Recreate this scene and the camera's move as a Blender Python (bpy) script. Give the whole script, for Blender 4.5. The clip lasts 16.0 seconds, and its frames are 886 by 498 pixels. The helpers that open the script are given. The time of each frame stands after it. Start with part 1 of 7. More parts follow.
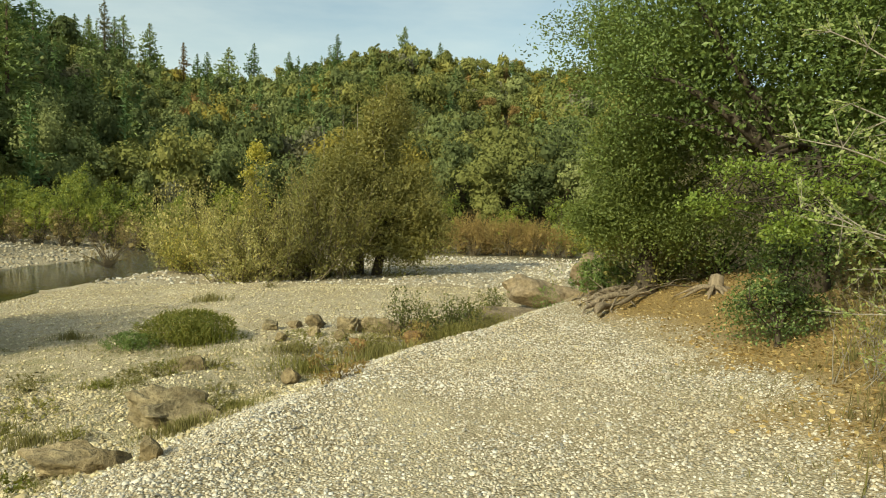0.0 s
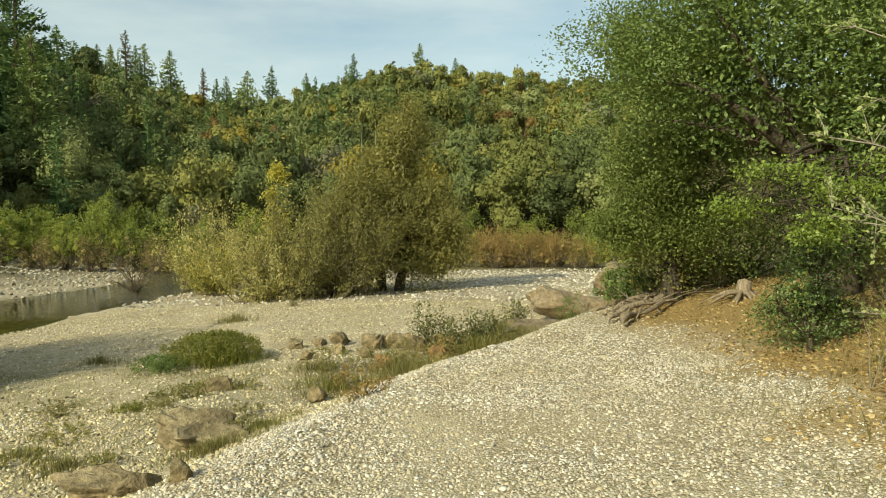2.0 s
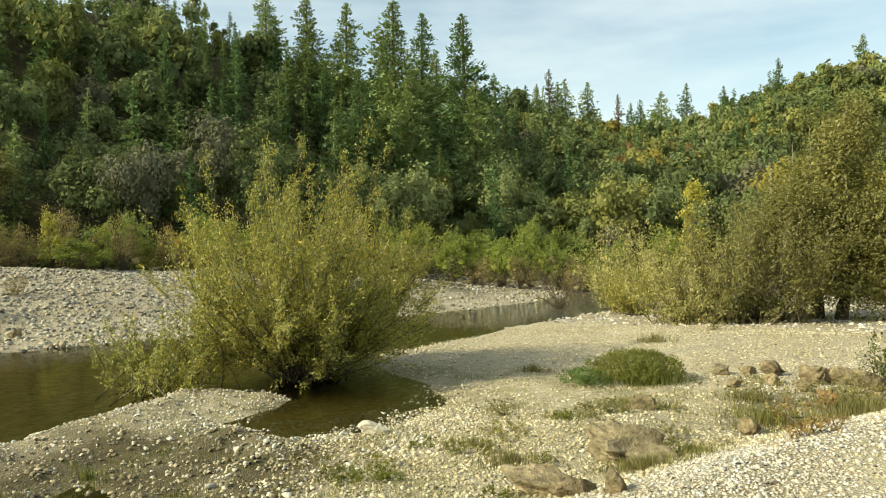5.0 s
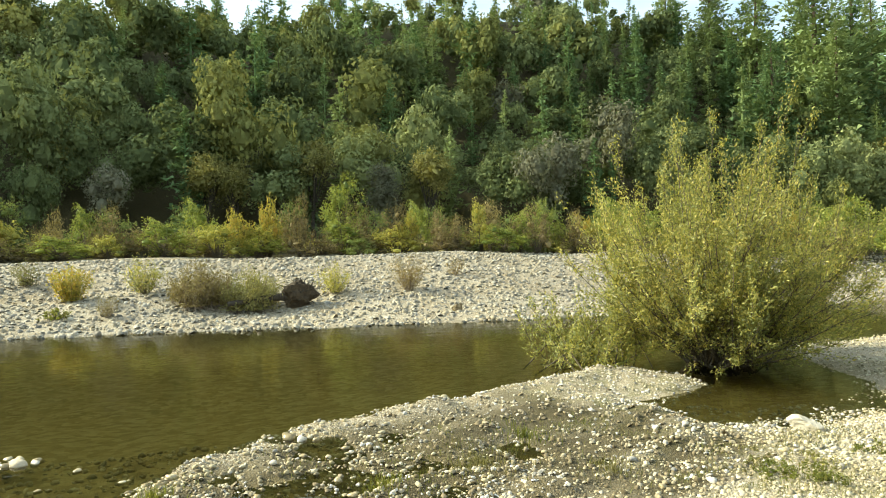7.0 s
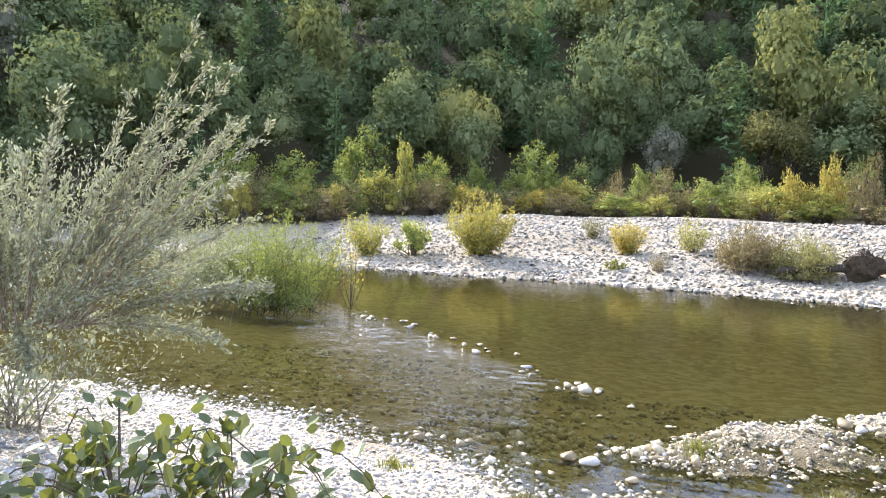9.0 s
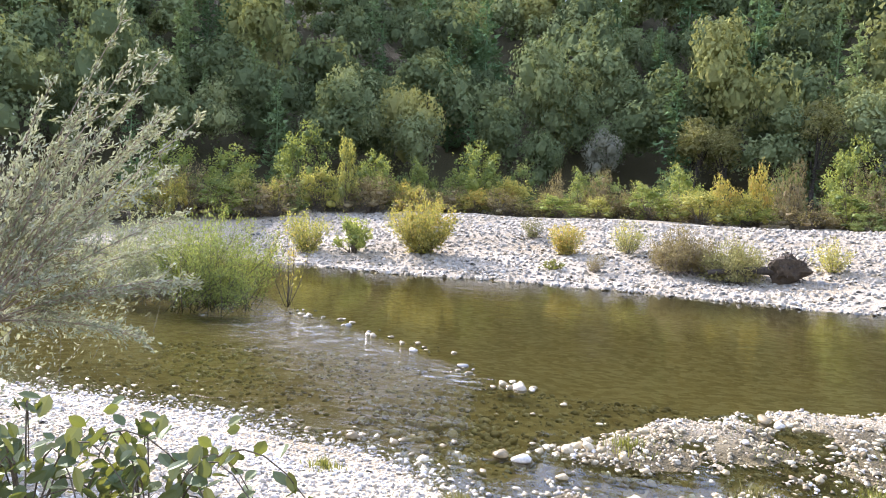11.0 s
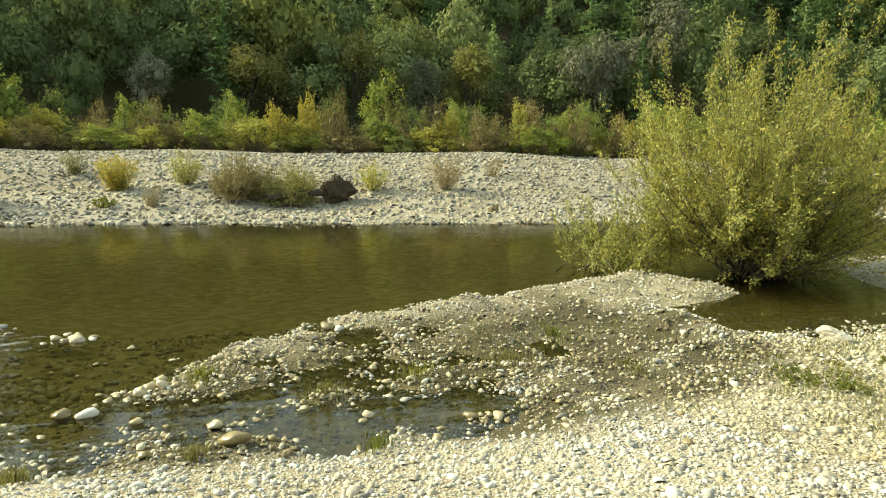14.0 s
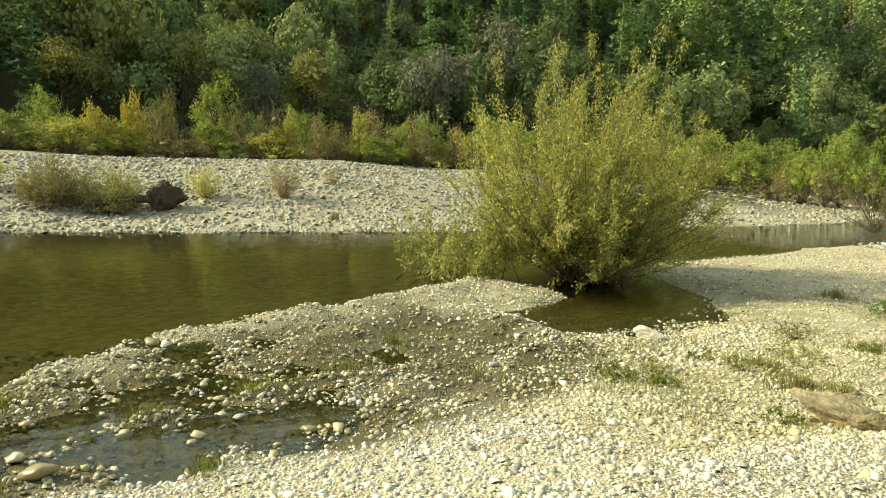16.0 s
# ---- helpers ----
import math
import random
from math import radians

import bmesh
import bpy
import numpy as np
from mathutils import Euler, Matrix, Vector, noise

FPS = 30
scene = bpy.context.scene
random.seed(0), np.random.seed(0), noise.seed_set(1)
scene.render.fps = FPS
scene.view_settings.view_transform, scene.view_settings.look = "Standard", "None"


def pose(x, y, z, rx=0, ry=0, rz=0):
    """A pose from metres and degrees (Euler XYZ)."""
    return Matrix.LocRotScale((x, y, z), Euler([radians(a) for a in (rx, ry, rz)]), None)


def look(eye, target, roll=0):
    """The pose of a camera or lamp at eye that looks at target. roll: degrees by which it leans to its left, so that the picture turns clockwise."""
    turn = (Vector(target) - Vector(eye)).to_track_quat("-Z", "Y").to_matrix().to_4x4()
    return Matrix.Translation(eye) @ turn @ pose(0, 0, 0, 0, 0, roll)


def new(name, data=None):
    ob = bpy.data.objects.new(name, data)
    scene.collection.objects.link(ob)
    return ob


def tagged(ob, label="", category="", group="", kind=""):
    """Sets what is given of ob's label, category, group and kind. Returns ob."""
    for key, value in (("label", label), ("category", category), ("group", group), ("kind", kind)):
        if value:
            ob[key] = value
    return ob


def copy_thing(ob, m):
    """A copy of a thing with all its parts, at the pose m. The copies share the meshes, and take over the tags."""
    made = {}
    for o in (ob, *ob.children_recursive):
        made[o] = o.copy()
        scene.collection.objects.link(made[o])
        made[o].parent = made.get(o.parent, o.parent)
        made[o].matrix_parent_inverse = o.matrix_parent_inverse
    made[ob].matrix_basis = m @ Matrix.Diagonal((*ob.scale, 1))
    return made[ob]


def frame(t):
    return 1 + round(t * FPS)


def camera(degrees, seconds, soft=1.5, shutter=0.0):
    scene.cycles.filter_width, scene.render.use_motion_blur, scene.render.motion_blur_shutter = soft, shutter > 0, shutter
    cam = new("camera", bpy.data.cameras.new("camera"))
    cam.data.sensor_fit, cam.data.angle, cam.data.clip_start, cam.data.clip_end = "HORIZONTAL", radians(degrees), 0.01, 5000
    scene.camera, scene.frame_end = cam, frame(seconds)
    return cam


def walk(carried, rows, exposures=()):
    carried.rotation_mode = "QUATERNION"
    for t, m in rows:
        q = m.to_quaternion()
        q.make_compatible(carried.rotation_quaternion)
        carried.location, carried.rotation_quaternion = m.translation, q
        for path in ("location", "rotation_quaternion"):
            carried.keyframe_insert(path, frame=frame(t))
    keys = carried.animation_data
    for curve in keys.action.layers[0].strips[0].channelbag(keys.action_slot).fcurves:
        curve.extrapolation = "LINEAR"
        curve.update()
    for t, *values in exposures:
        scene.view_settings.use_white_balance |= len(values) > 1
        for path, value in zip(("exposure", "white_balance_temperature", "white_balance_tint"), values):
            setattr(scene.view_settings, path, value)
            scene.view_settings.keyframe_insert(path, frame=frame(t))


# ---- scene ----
cam = camera(65.1, 16.0, soft=1.0)
PATH = [
    (0, (-0.166, -0.035, 2.685), (-0.256, 1.961, 2.605), 1.9),
    (0.5, (-0.174, -0.043, 2.681), (-0.277, 1.953, 2.612), 1.0),
    (1, (-0.175, -0.03, 2.687), (-0.323, 1.964, 2.641), 0.6),
    (1.5, (-0.179, -0.029, 2.679), (-0.435, 1.954, 2.656), 0.1),
    (2, (-0.178, -0.009, 2.676), (-0.33, 1.985, 2.636), 0.0),
    (2.5, (-0.208, 0.005, 2.672), (-0.354, 1.999, 2.618), -0.5),
    (3, (-0.218, 0.011, 2.656), (-0.559, 1.982, 2.624), -0.8),
    (3.5, (-0.244, 0.018, 2.655), (-0.736, 1.956, 2.61), -0.6),
    (4, (-0.273, -0.013, 2.654), (-0.99, 1.853, 2.636), -0.3),
    (4.5, (-0.31, -0.006, 2.66), (-1.312, 1.725, 2.653), -0.2),
    (4.7, (-0.326, -0.02, 2.651), (-1.423, 1.652, 2.659), -0.1),
    (6.8, (-0.371, -0.195, 2.616), (-2.181, 0.656, 2.594), -1.3),
    (7, (-0.375, -0.236, 2.613), (-2.252, 0.456, 2.595), -1.0),
    (7.5, (-0.336, -0.297, 2.654), (-2.326, -0.096, 2.625), 2.6),
    (8, (-0.336, -0.286, 2.639), (-2.286, -0.727, 2.666), 3.0),
    (8.5, (-0.304, -0.348, 2.638), (-2.177, -1.039, 2.529), 1.8),
    (8.7, (-0.278, -0.357, 2.631), (-2.118, -1.128, 2.497), 1.1),
    (10.8, (-0.304, -0.318, 2.636), (-2.187, -0.983, 2.522), 2.0),
    (11, (-0.324, -0.297, 2.634), (-2.222, -0.912, 2.501), 2.2),
    (11.5, (-0.345, -0.322, 2.587), (-2.298, -0.694, 2.374), 2.3),
    (12, (-0.307, -0.316, 2.604), (-2.28, -0.557, 2.377), 3.5),
    (12.5, (-0.312, -0.327, 2.588), (-2.292, -0.343, 2.307), 2.5),
    (13, (-0.294, -0.312, 2.6), (-2.263, -0.1, 2.317), 3.4),
    (13.5, (-0.295, -0.289, 2.604), (-2.233, 0.118, 2.321), 2.0),
    (14, (-0.302, -0.256, 2.602), (-2.191, 0.328, 2.3), 0.7),
    (14.5, (-0.32, -0.273, 2.586), (-2.152, 0.463, 2.265), 1.5),
    (15, (-0.357, -0.248, 2.588), (-2.177, 0.546, 2.349), 3.1),
    (15.5, (-0.333, -0.2, 2.586), (-2.1, 0.708, 2.354), 2.6),
    (16, (-0.359, -0.208, 2.576), (-2.07, 0.793, 2.312), 2.2),
]
EXPOSURES = [(0.0, 0.30, 7700, -6), (4.5, 0.60, 7500, -4), (6.8, 1.18, 6950, -3), (7.5, 1.53, 6600, 0), (8.0, 1.78, 6050, 7), (8.5, 1.88, 5700, 18), (11.0, 1.84, 5600, 26),
             (11.5, 1.70, 5850, 20), (12.0, 1.52, 6350, 10), (12.5, 1.38, 6850, 0), (14.0, 1.06, 7350, -8), (16.0, 0.98, 7700, -11)]
walk(cam, [(t, look(eye, target, roll)) for t, eye, target, roll in PATH], EXPOSURES)

# ---------------------------------------------------------------- light
SUN_YAW, SUN_ELEV = 146.0, 30.0
sun_dir = Vector((-math.sin(radians(SUN_YAW)) * math.cos(radians(SUN_ELEV)),
                  math.cos(radians(SUN_YAW)) * math.cos(radians(SUN_ELEV)), math.sin(radians(SUN_ELEV))))
sun = new("sun", bpy.data.lights.new("sun", "SUN"))
sun.data.energy, sun.data.angle, sun.data.color = 3.95, radians(0.9), (1.0, 0.93, 0.80)
sun.matrix_world = look(sun_dir * 60, (0, 0, 0))

world = bpy.data.worlds.new("sky")
scene.world = world
world.use_nodes = True
wn, wl = world.node_tree.nodes, world.node_tree.links
wn.clear()


def link(tree, a, b):
    tree.links.new(a, b)


w_out = wn.new("ShaderNodeOutputWorld")
w_bg = wn.new("ShaderNodeBackground")
w_sky = wn.new("ShaderNodeTexSky")
w_sky.sky_type, w_sky.sun_disc = "NISHITA", False
w_sky.sun_elevation, w_sky.sun_rotation = radians(SUN_ELEV), radians(-SUN_YAW)
w_sky.air_density, w_sky.dust_density, w_sky.ozone_density = 1.0, 1.6, 1.0
# thin streaks of high cloud over the blue
w_co = wn.new("ShaderNodeTexCoord")
w_map = wn.new("ShaderNodeMapping")
w_map.inputs["Scale"].default_value = (1.6, 1.6, 7.0)
w_map.inputs["Rotation"].default_value = (0.12, 0.05, 0.4)
w_noise = wn.new("ShaderNodeTexNoise")
w_noise.inputs["Scale"].default_value, w_noise.inputs["Detail"].default_value = 1.7, 6.0
w_noise.inputs["Roughness"].default_value = 0.55
w_ramp = wn.new("ShaderNodeValToRGB")
w_ramp.color_ramp.elements[0].position, w_ramp.color_ramp.elements[1].position = 0.34, 0.68
w_mix = wn.new("ShaderNodeMix")
w_mix.data_type = "RGBA"
w_mix.inputs["B"].default_value = (5.0, 5.5, 6.2, 1)
w_scale = wn.new("ShaderNodeMath")
w_scale.operation = "MULTIPLY_ADD"
w_scale.inputs[1].default_value, w_scale.inputs[2].default_value = 0.45, 0.16
for a, b in ((w_co.outputs["Generated"], w_map.inputs["Vector"]), (w_map.outputs["Vector"], w_noise.inputs["Vector"]),
             (w_noise.outputs["Fac"], w_ramp.inputs["Fac"]), (w_ramp.outputs["Color"], w_scale.inputs[0]),
             (w_scale.outputs[0], w_mix.inputs["Factor"]), (w_sky.outputs["Color"], w_mix.inputs["A"]),
             (w_mix.outputs["Result"], w_bg.inputs["Color"]), (w_bg.outputs["Background"], w_out.inputs["Surface"])):
    link(world.node_tree, a, b)
w_bg.inputs["Strength"].default_value = 0.134

# ---------------------------------------------------------------- materials


def shader(name):
    m = bpy.data.materials.new(name)
    m.use_nodes = True
    m.node_tree.nodes.clear()
    return m, m.node_tree


def node(tree, kind, **values):
    n = tree.nodes.new(kind)
    for k, v in values.items():
        n.inputs[k].default_value = v
    return n


def ramp(tree, fac, stops):
    r = tree.nodes.new("ShaderNodeValToRGB")
    els = r.color_ramp.elements
    while len(els) < len(stops):
        els.new(0.5)
    for e, (p, c) in zip(els, stops):
        e.position, e.color = p, (*c, 1)
    tree.links.new(fac, r.inputs["Fac"])
    return r.outputs["Color"]


def mix_color(tree, fac, a, b, blend="MIX"):
    m = tree.nodes.new("ShaderNodeMix")
    m.data_type, m.blend_type = "RGBA", blend
    for key, v in (("Factor", fac), ("A", a), ("B", b)):
        if isinstance(v, (int, float)):
            m.inputs[key].default_value = v
        elif isinstance(v, tuple):
            m.inputs[key].default_value = (*v, 1)
        else:
            tree.links.new(v, m.inputs[key])
    return m.outputs["Result"]


def math_node(tree, op, a, b=0.0, clamp=False):
    m = tree.nodes.new("ShaderNodeMath")
    m.operation, m.use_clamp = op, clamp
    for i, v in enumerate((a, b)):
        if isinstance(v, (int, float)):
            m.inputs[i].default_value = v
        else:
            tree.links.new(v, m.inputs[i])
    return m.outputs[0]


def noise_tex(tree, vec, scale, detail=3.0, rough=0.55):
    n = node(tree, "ShaderNodeTexNoise", Scale=scale, Detail=detail, Roughness=rough)
    tree.links.new(vec, n.inputs["Vector"])
    return n.outputs["Fac"]


def finish(tree, color, rough=0.8, bump=None, strength=0.3, distance=0.02, specular=0.3):
    p = node(tree, "ShaderNodeBsdfPrincipled", Roughness=rough)
    p.inputs["Specular IOR Level"].default_value = specular
    if isinstance(color, tuple):
        p.inputs["Base Color"].default_value = (*color, 1)
    else:
        tree.links.new(color, p.inputs["Base Color"])
    if bump is not None:
        b = node(tree, "ShaderNodeBump", Strength=strength, Distance=distance)
        tree.links.new(bump, b.inputs["Height"])
        tree.links.new(b.outputs["Normal"], p.inputs["Normal"])
    out = tree.nodes.new("ShaderNodeOutputMaterial")
    tree.links.new(p.outputs["BSDF"], out.inputs["Surface"])
    return p


def leaf_material(name, stops, through_light=0.35, gloss=0.06, patch=0.35, spread=1.0):
    """Thin leaves: colours spread leaf by leaf, drifting in patches over the crown, some light passing through."""
    m, t = shader(name)
    geo = t.nodes.new("ShaderNodeNewGeometry")
    info = t.nodes.new("ShaderNodeObjectInfo")
    big = noise_tex(t, geo.outputs["Position"], 0.55, 3.0)
    own = math_node(t, "ADD", math_node(t, "MULTIPLY", geo.outputs["Random Per Island"], spread), 0.5 - spread / 2)
    f = math_node(t, "ADD", own, math_node(t, "MULTIPLY", math_node(t, "SUBTRACT", big, 0.5), patch * 2.4))
    f = math_node(t, "ADD", f, math_node(t, "MULTIPLY", math_node(t, "SUBTRACT", info.outputs["Random"], 0.5), 0.35), True)
    c = ramp(t, f, stops)
    d = node(t, "ShaderNodeBsdfDiffuse")
    s = node(t, "ShaderNodeBsdfTranslucent")
    warm = mix_color(t, 0.35, c, (0.42, 0.40, 0.04))
    t.links.new(c, d.inputs["Color"])
    t.links.new(warm, s.inputs["Color"])
    mx = node(t, "ShaderNodeMixShader", Fac=through_light)
    t.links.new(d.outputs[0], mx.inputs[1])
    t.links.new(s.outputs[0], mx.inputs[2])
    g = node(t, "ShaderNodeBsdfGlossy", Roughness=0.5)
    g.inputs["Color"].default_value = (0.6, 0.65, 0.5, 1)
    mg = node(t, "ShaderNodeMixShader", Fac=gloss)
    t.links.new(mx.outputs[0], mg.inputs[1])
    t.links.new(g.outputs[0], mg.inputs[2])
    out = t.nodes.new("ShaderNodeOutputMaterial")
    t.links.new(mg.outputs[0], out.inputs["Surface"])
    return m


def woods_material(name, stops, through_light=0.2):
    """Far foliage: a colour tree by tree, drifting within the crown and from spray to spray."""
    m, t = shader(name)
    geo = t.nodes.new("ShaderNodeNewGeometry")
    tone = t.nodes.new("ShaderNodeAttribute")
    tone.attribute_name = "tone"
    big = noise_tex(t, geo.outputs["Position"], 0.5, 3.0)
    f = math_node(t, "ADD", math_node(t, "MULTIPLY", geo.outputs["Random Per Island"], 0.22), math_node(t, "MULTIPLY", tone.outputs["Fac"], 0.72))
    f = math_node(t, "ADD", f, math_node(t, "MULTIPLY", math_node(t, "SUBTRACT", big, 0.47), 0.4), True)
    c = ramp(t, f, stops)
    d = node(t, "ShaderNodeBsdfDiffuse")
    s = node(t, "ShaderNodeBsdfTranslucent")
    t.links.new(c, d.inputs["Color"])
    t.links.new(mix_color(t, 0.3, c, (0.36, 0.36, 0.05)), s.inputs["Color"])
    mx = node(t, "ShaderNodeMixShader", Fac=through_light)
    t.links.new(d.outputs[0], mx.inputs[1])
    t.links.new(s.outputs[0], mx.inputs[2])
    out = t.nodes.new("ShaderNodeOutputMaterial")
    t.links.new(mx.outputs[0], out.inputs["Surface"])
    return m


def bark_material(name, dark, light, scale=6.0):
    m, t = shader(name)
    co = t.nodes.new("ShaderNodeTexCoord")
    mp = node(t, "ShaderNodeMapping", Scale=(3.0, 3.0, 0.7))
    t.links.new(co.outputs["Object"], mp.inputs["Vector"])
    n = noise_tex(t, mp.outputs["Vector"], scale, 6.0, 0.65)
    finish(t, ramp(t, n, [(0.3, dark), (0.7, light)]), 0.9, n, 0.6, 0.02, 0.15)
    return m


def stone_material(name, stops, wet=False, relief=(0.35, 0.006), grain=38.0, mottle=0.45, stain=0.0):
    """River stones: a colour for each stone, mottled."""
    m, t = shader(name)
    geo = t.nodes.new("ShaderNodeNewGeometry")
    info = t.nodes.new("ShaderNodeObjectInfo")
    f = math_node(t, "FRACT", math_node(t, "ADD", geo.outputs["Random Per Island"], info.outputs["Random"]))
    c = ramp(t, f, stops)
    n1 = noise_tex(t, geo.outputs["Position"], grain, 6.0, 0.65)
    n2 = noise_tex(t, geo.outputs["Position"], 0.9, 3.0)
    c = mix_color(t, mottle, c, ramp(t, n1, [(0.3, (0.36, 0.32, 0.26)), (0.7, (1.15, 1.12, 1.05))]), "MULTIPLY")
    c = mix_color(t, 0.5, c, ramp(t, n2, [(0.35, (0.72, 0.66, 0.5)), (0.62, (1.0, 1.0, 1.0))]), "MULTIPLY")
    if stain:
        n3 = noise_tex(t, geo.outputs["Position"], 3.2, 6.0, 0.7)
        c = mix_color(t, math_node(t, "MULTIPLY", ramp(t, n3, [(0.48, (0, 0, 0)), (0.62, (1, 1, 1))]), stain), c, (0.055, 0.048, 0.032))
    finish(t, c, 0.35 if wet else 0.78, n1, *relief, 0.5 if wet else 0.25)
    return m


M_STONE = stone_material("river_stone", [(0.0, (0.223, 0.225, 0.213)), (0.15, (0.445, 0.428, 0.389)), (0.35, (0.646, 0.607, 0.531)), (0.55, (0.557, 0.484, 0.353)), (0.75, (0.735, 0.697, 0.613)), (0.9, (0.800, 0.800, 0.754)), (1.0, (0.379, 0.349, 0.295))])
M_COBBLE = stone_material("bar_cobble", [(0.0, (0.151, 0.150, 0.129)), (0.15, (0.302, 0.285, 0.236)), (0.35, (0.440, 0.406, 0.322)), (0.55, (0.378, 0.322, 0.214)), (0.75, (0.499, 0.464, 0.372)), (0.9, (0.575, 0.546, 0.458)), (1.0, (0.257, 0.233, 0.179))])
M_TANSTONE = stone_material("tan_gravel", [(0.0, (0.278, 0.247, 0.163)), (0.3, (0.472, 0.410, 0.258)), (0.7, (0.638, 0.566, 0.380)), (0.9, (0.833, 0.778, 0.584)), (1.0, (0.389, 0.353, 0.245))])
M_ROCK = stone_material("weathered_rock", [(0.0, (0.225, 0.185, 0.116)), (0.5, (0.396, 0.330, 0.212)), (1.0, (0.330, 0.293, 0.198))], False, (1.0, 0.06), 11.0, 1.0, 0.5)
M_SANDROCK = stone_material("sandy_rock", [(0.0, (0.290, 0.233, 0.165)), (1.0, (0.370, 0.309, 0.226))], False, (1.0, 0.05), 9.0, 0.8, 0.5)
M_RUSTROCK = stone_material("rusty_rock", [(0.0, (0.300, 0.180, 0.080)), (1.0, (0.400, 0.265, 0.125))], False, (1.0, 0.05), 9.0, 0.8, 0.4)
M_PALEROCK = stone_material("pale_rock", [(0.0, (0.54, 0.50, 0.41)), (1.0, (0.60, 0.56, 0.46))], False, (0.8, 0.02), 16.0)
M_DAMPSTONE = stone_material("damp_stone", [(0.0, (0.16, 0.13, 0.075)), (0.5, (0.29, 0.24, 0.15)), (0.85, (0.42, 0.37, 0.26)), (1.0, (0.58, 0.53, 0.41))])
M_ROOTSOIL = stone_material("root_soil", [(0.0, (0.050, 0.038, 0.024)), (1.0, (0.105, 0.080, 0.050))], False, (1.0, 0.05), 9.0, 0.9)
M_WETSTONE = stone_material("wet_stone", [(0.0, (0.250, 0.200, 0.100)), (0.6, (0.475, 0.388, 0.213)), (1.0, (0.688, 0.613, 0.425))], True)

L_OAK = leaf_material("live_oak_leaf", [(0.0, (0.058, 0.098, 0.030)), (0.5, (0.118, 0.180, 0.048)), (0.85, (0.205, 0.270, 0.074)), (1.0, (0.37, 0.37, 0.11))], 0.25, 0.06, 0.4, 0.5)
# lighter copy of the oak leaf, with the sun on one bough put in
L_OAK_SUNLIT = leaf_material("sunlit_oak_leaf", [(0.0, (0.105, 0.175, 0.030)), (0.6, (0.190, 0.272, 0.050)), (1.0, (0.32, 0.38, 0.080))], 0.4, 0.06, 0.3, 0.6)
L_OLIVE = leaf_material("dull_olive_leaf", [(0.0, (0.112, 0.112, 0.040)), (0.5, (0.219, 0.206, 0.069)), (0.85, (0.335, 0.301, 0.099)), (1.0, (0.447, 0.370, 0.129))], 0.35, 0.04, 0.35, 0.7)
L_WILLOW = leaf_material("autumn_willow_leaf", [(0.0, (0.140, 0.162, 0.046)), (0.4, (0.285, 0.285, 0.064)), (0.75, (0.455, 0.400, 0.088)), (1.0, (0.63, 0.50, 0.12))], 0.42, 0.07)
L_DULLWILLOW = leaf_material("dull_willow_leaf", [(0.0, (0.165, 0.165, 0.062)), (0.5, (0.320, 0.300, 0.105)), (0.85, (0.46, 0.41, 0.15)), (1.0, (0.56, 0.48, 0.19))], 0.35, 0.05, 0.35, 0.8)
L_WILLOWGREY = leaf_material("pale_willow_leaf", [(0.0, (0.15, 0.17, 0.08)), (0.5, (0.27, 0.29, 0.14)), (1.0, (0.42, 0.42, 0.22))], 0.36, 0.07)
L_GREEN = leaf_material("alder_leaf", [(0.0, (0.111, 0.154, 0.035)), (0.5, (0.228, 0.281, 0.056)), (1.0, (0.403, 0.413, 0.080))], 0.4, 0.05)
L_GOLD = leaf_material("golden_leaf", [(0.0, (0.200, 0.204, 0.045)), (0.4, (0.383, 0.332, 0.057)), (0.8, (0.533, 0.391, 0.070)), (1.0, (0.466, 0.272, 0.064))], 0.42, 0.05)
L_OAK_OLIVE = leaf_material("olive_oak_leaf", [(0.0, (0.099, 0.139, 0.041)), (0.5, (0.173, 0.220, 0.062)), (0.85, (0.278, 0.314, 0.090)), (1.0, (0.417, 0.400, 0.116))], 0.33, 0.04, 0.35, 0.55)
# leaf colour kept dark to stand for the shade on the low shrub
L_SHADED_SHRUB = leaf_material("shaded_shrub_leaf", [(0.0, (0.051, 0.093, 0.031)), (0.6, (0.111, 0.178, 0.051)), (1.0, (0.238, 0.306, 0.085))], 0.25, 0.08)
L_YELLOW = leaf_material("yellow_leaf", [(0.0, (0.176, 0.202, 0.052)), (0.4, (0.369, 0.343, 0.068)), (1.0, (0.562, 0.483, 0.099))], 0.42, 0.05)
L_BROWN = leaf_material("withered_leaf", [(0.0, (0.117, 0.091, 0.046)), (0.5, (0.221, 0.163, 0.078)), (1.0, (0.312, 0.247, 0.104))], 0.25, 0.03)
L_RUSSET = leaf_material("russet_twig", [(0.0, (0.18, 0.12, 0.05)), (0.5, (0.29, 0.19, 0.075)), (1.0, (0.31, 0.25, 0.09))], 0.25, 0.03)
L_GREY = leaf_material("grey_sage_leaf", [(0.0, (0.160, 0.176, 0.112)), (0.5, (0.264, 0.283, 0.190)), (1.0, (0.393, 0.412, 0.295))], 0.3, 0.08)
L_THORN = leaf_material("pale_thorn_leaf", [(0.0, (0.17, 0.22, 0.07)), (0.5, (0.28, 0.34, 0.12)), (1.0, (0.42, 0.46, 0.20))], 0.35, 0.05)
L_BRAMBLE = leaf_material("bramble_leaf", [(0.0, (0.029, 0.052, 0.011)), (0.7, (0.052, 0.086, 0.018)), (1.0, (0.126, 0.138, 0.029))], 0.35, 0.1)
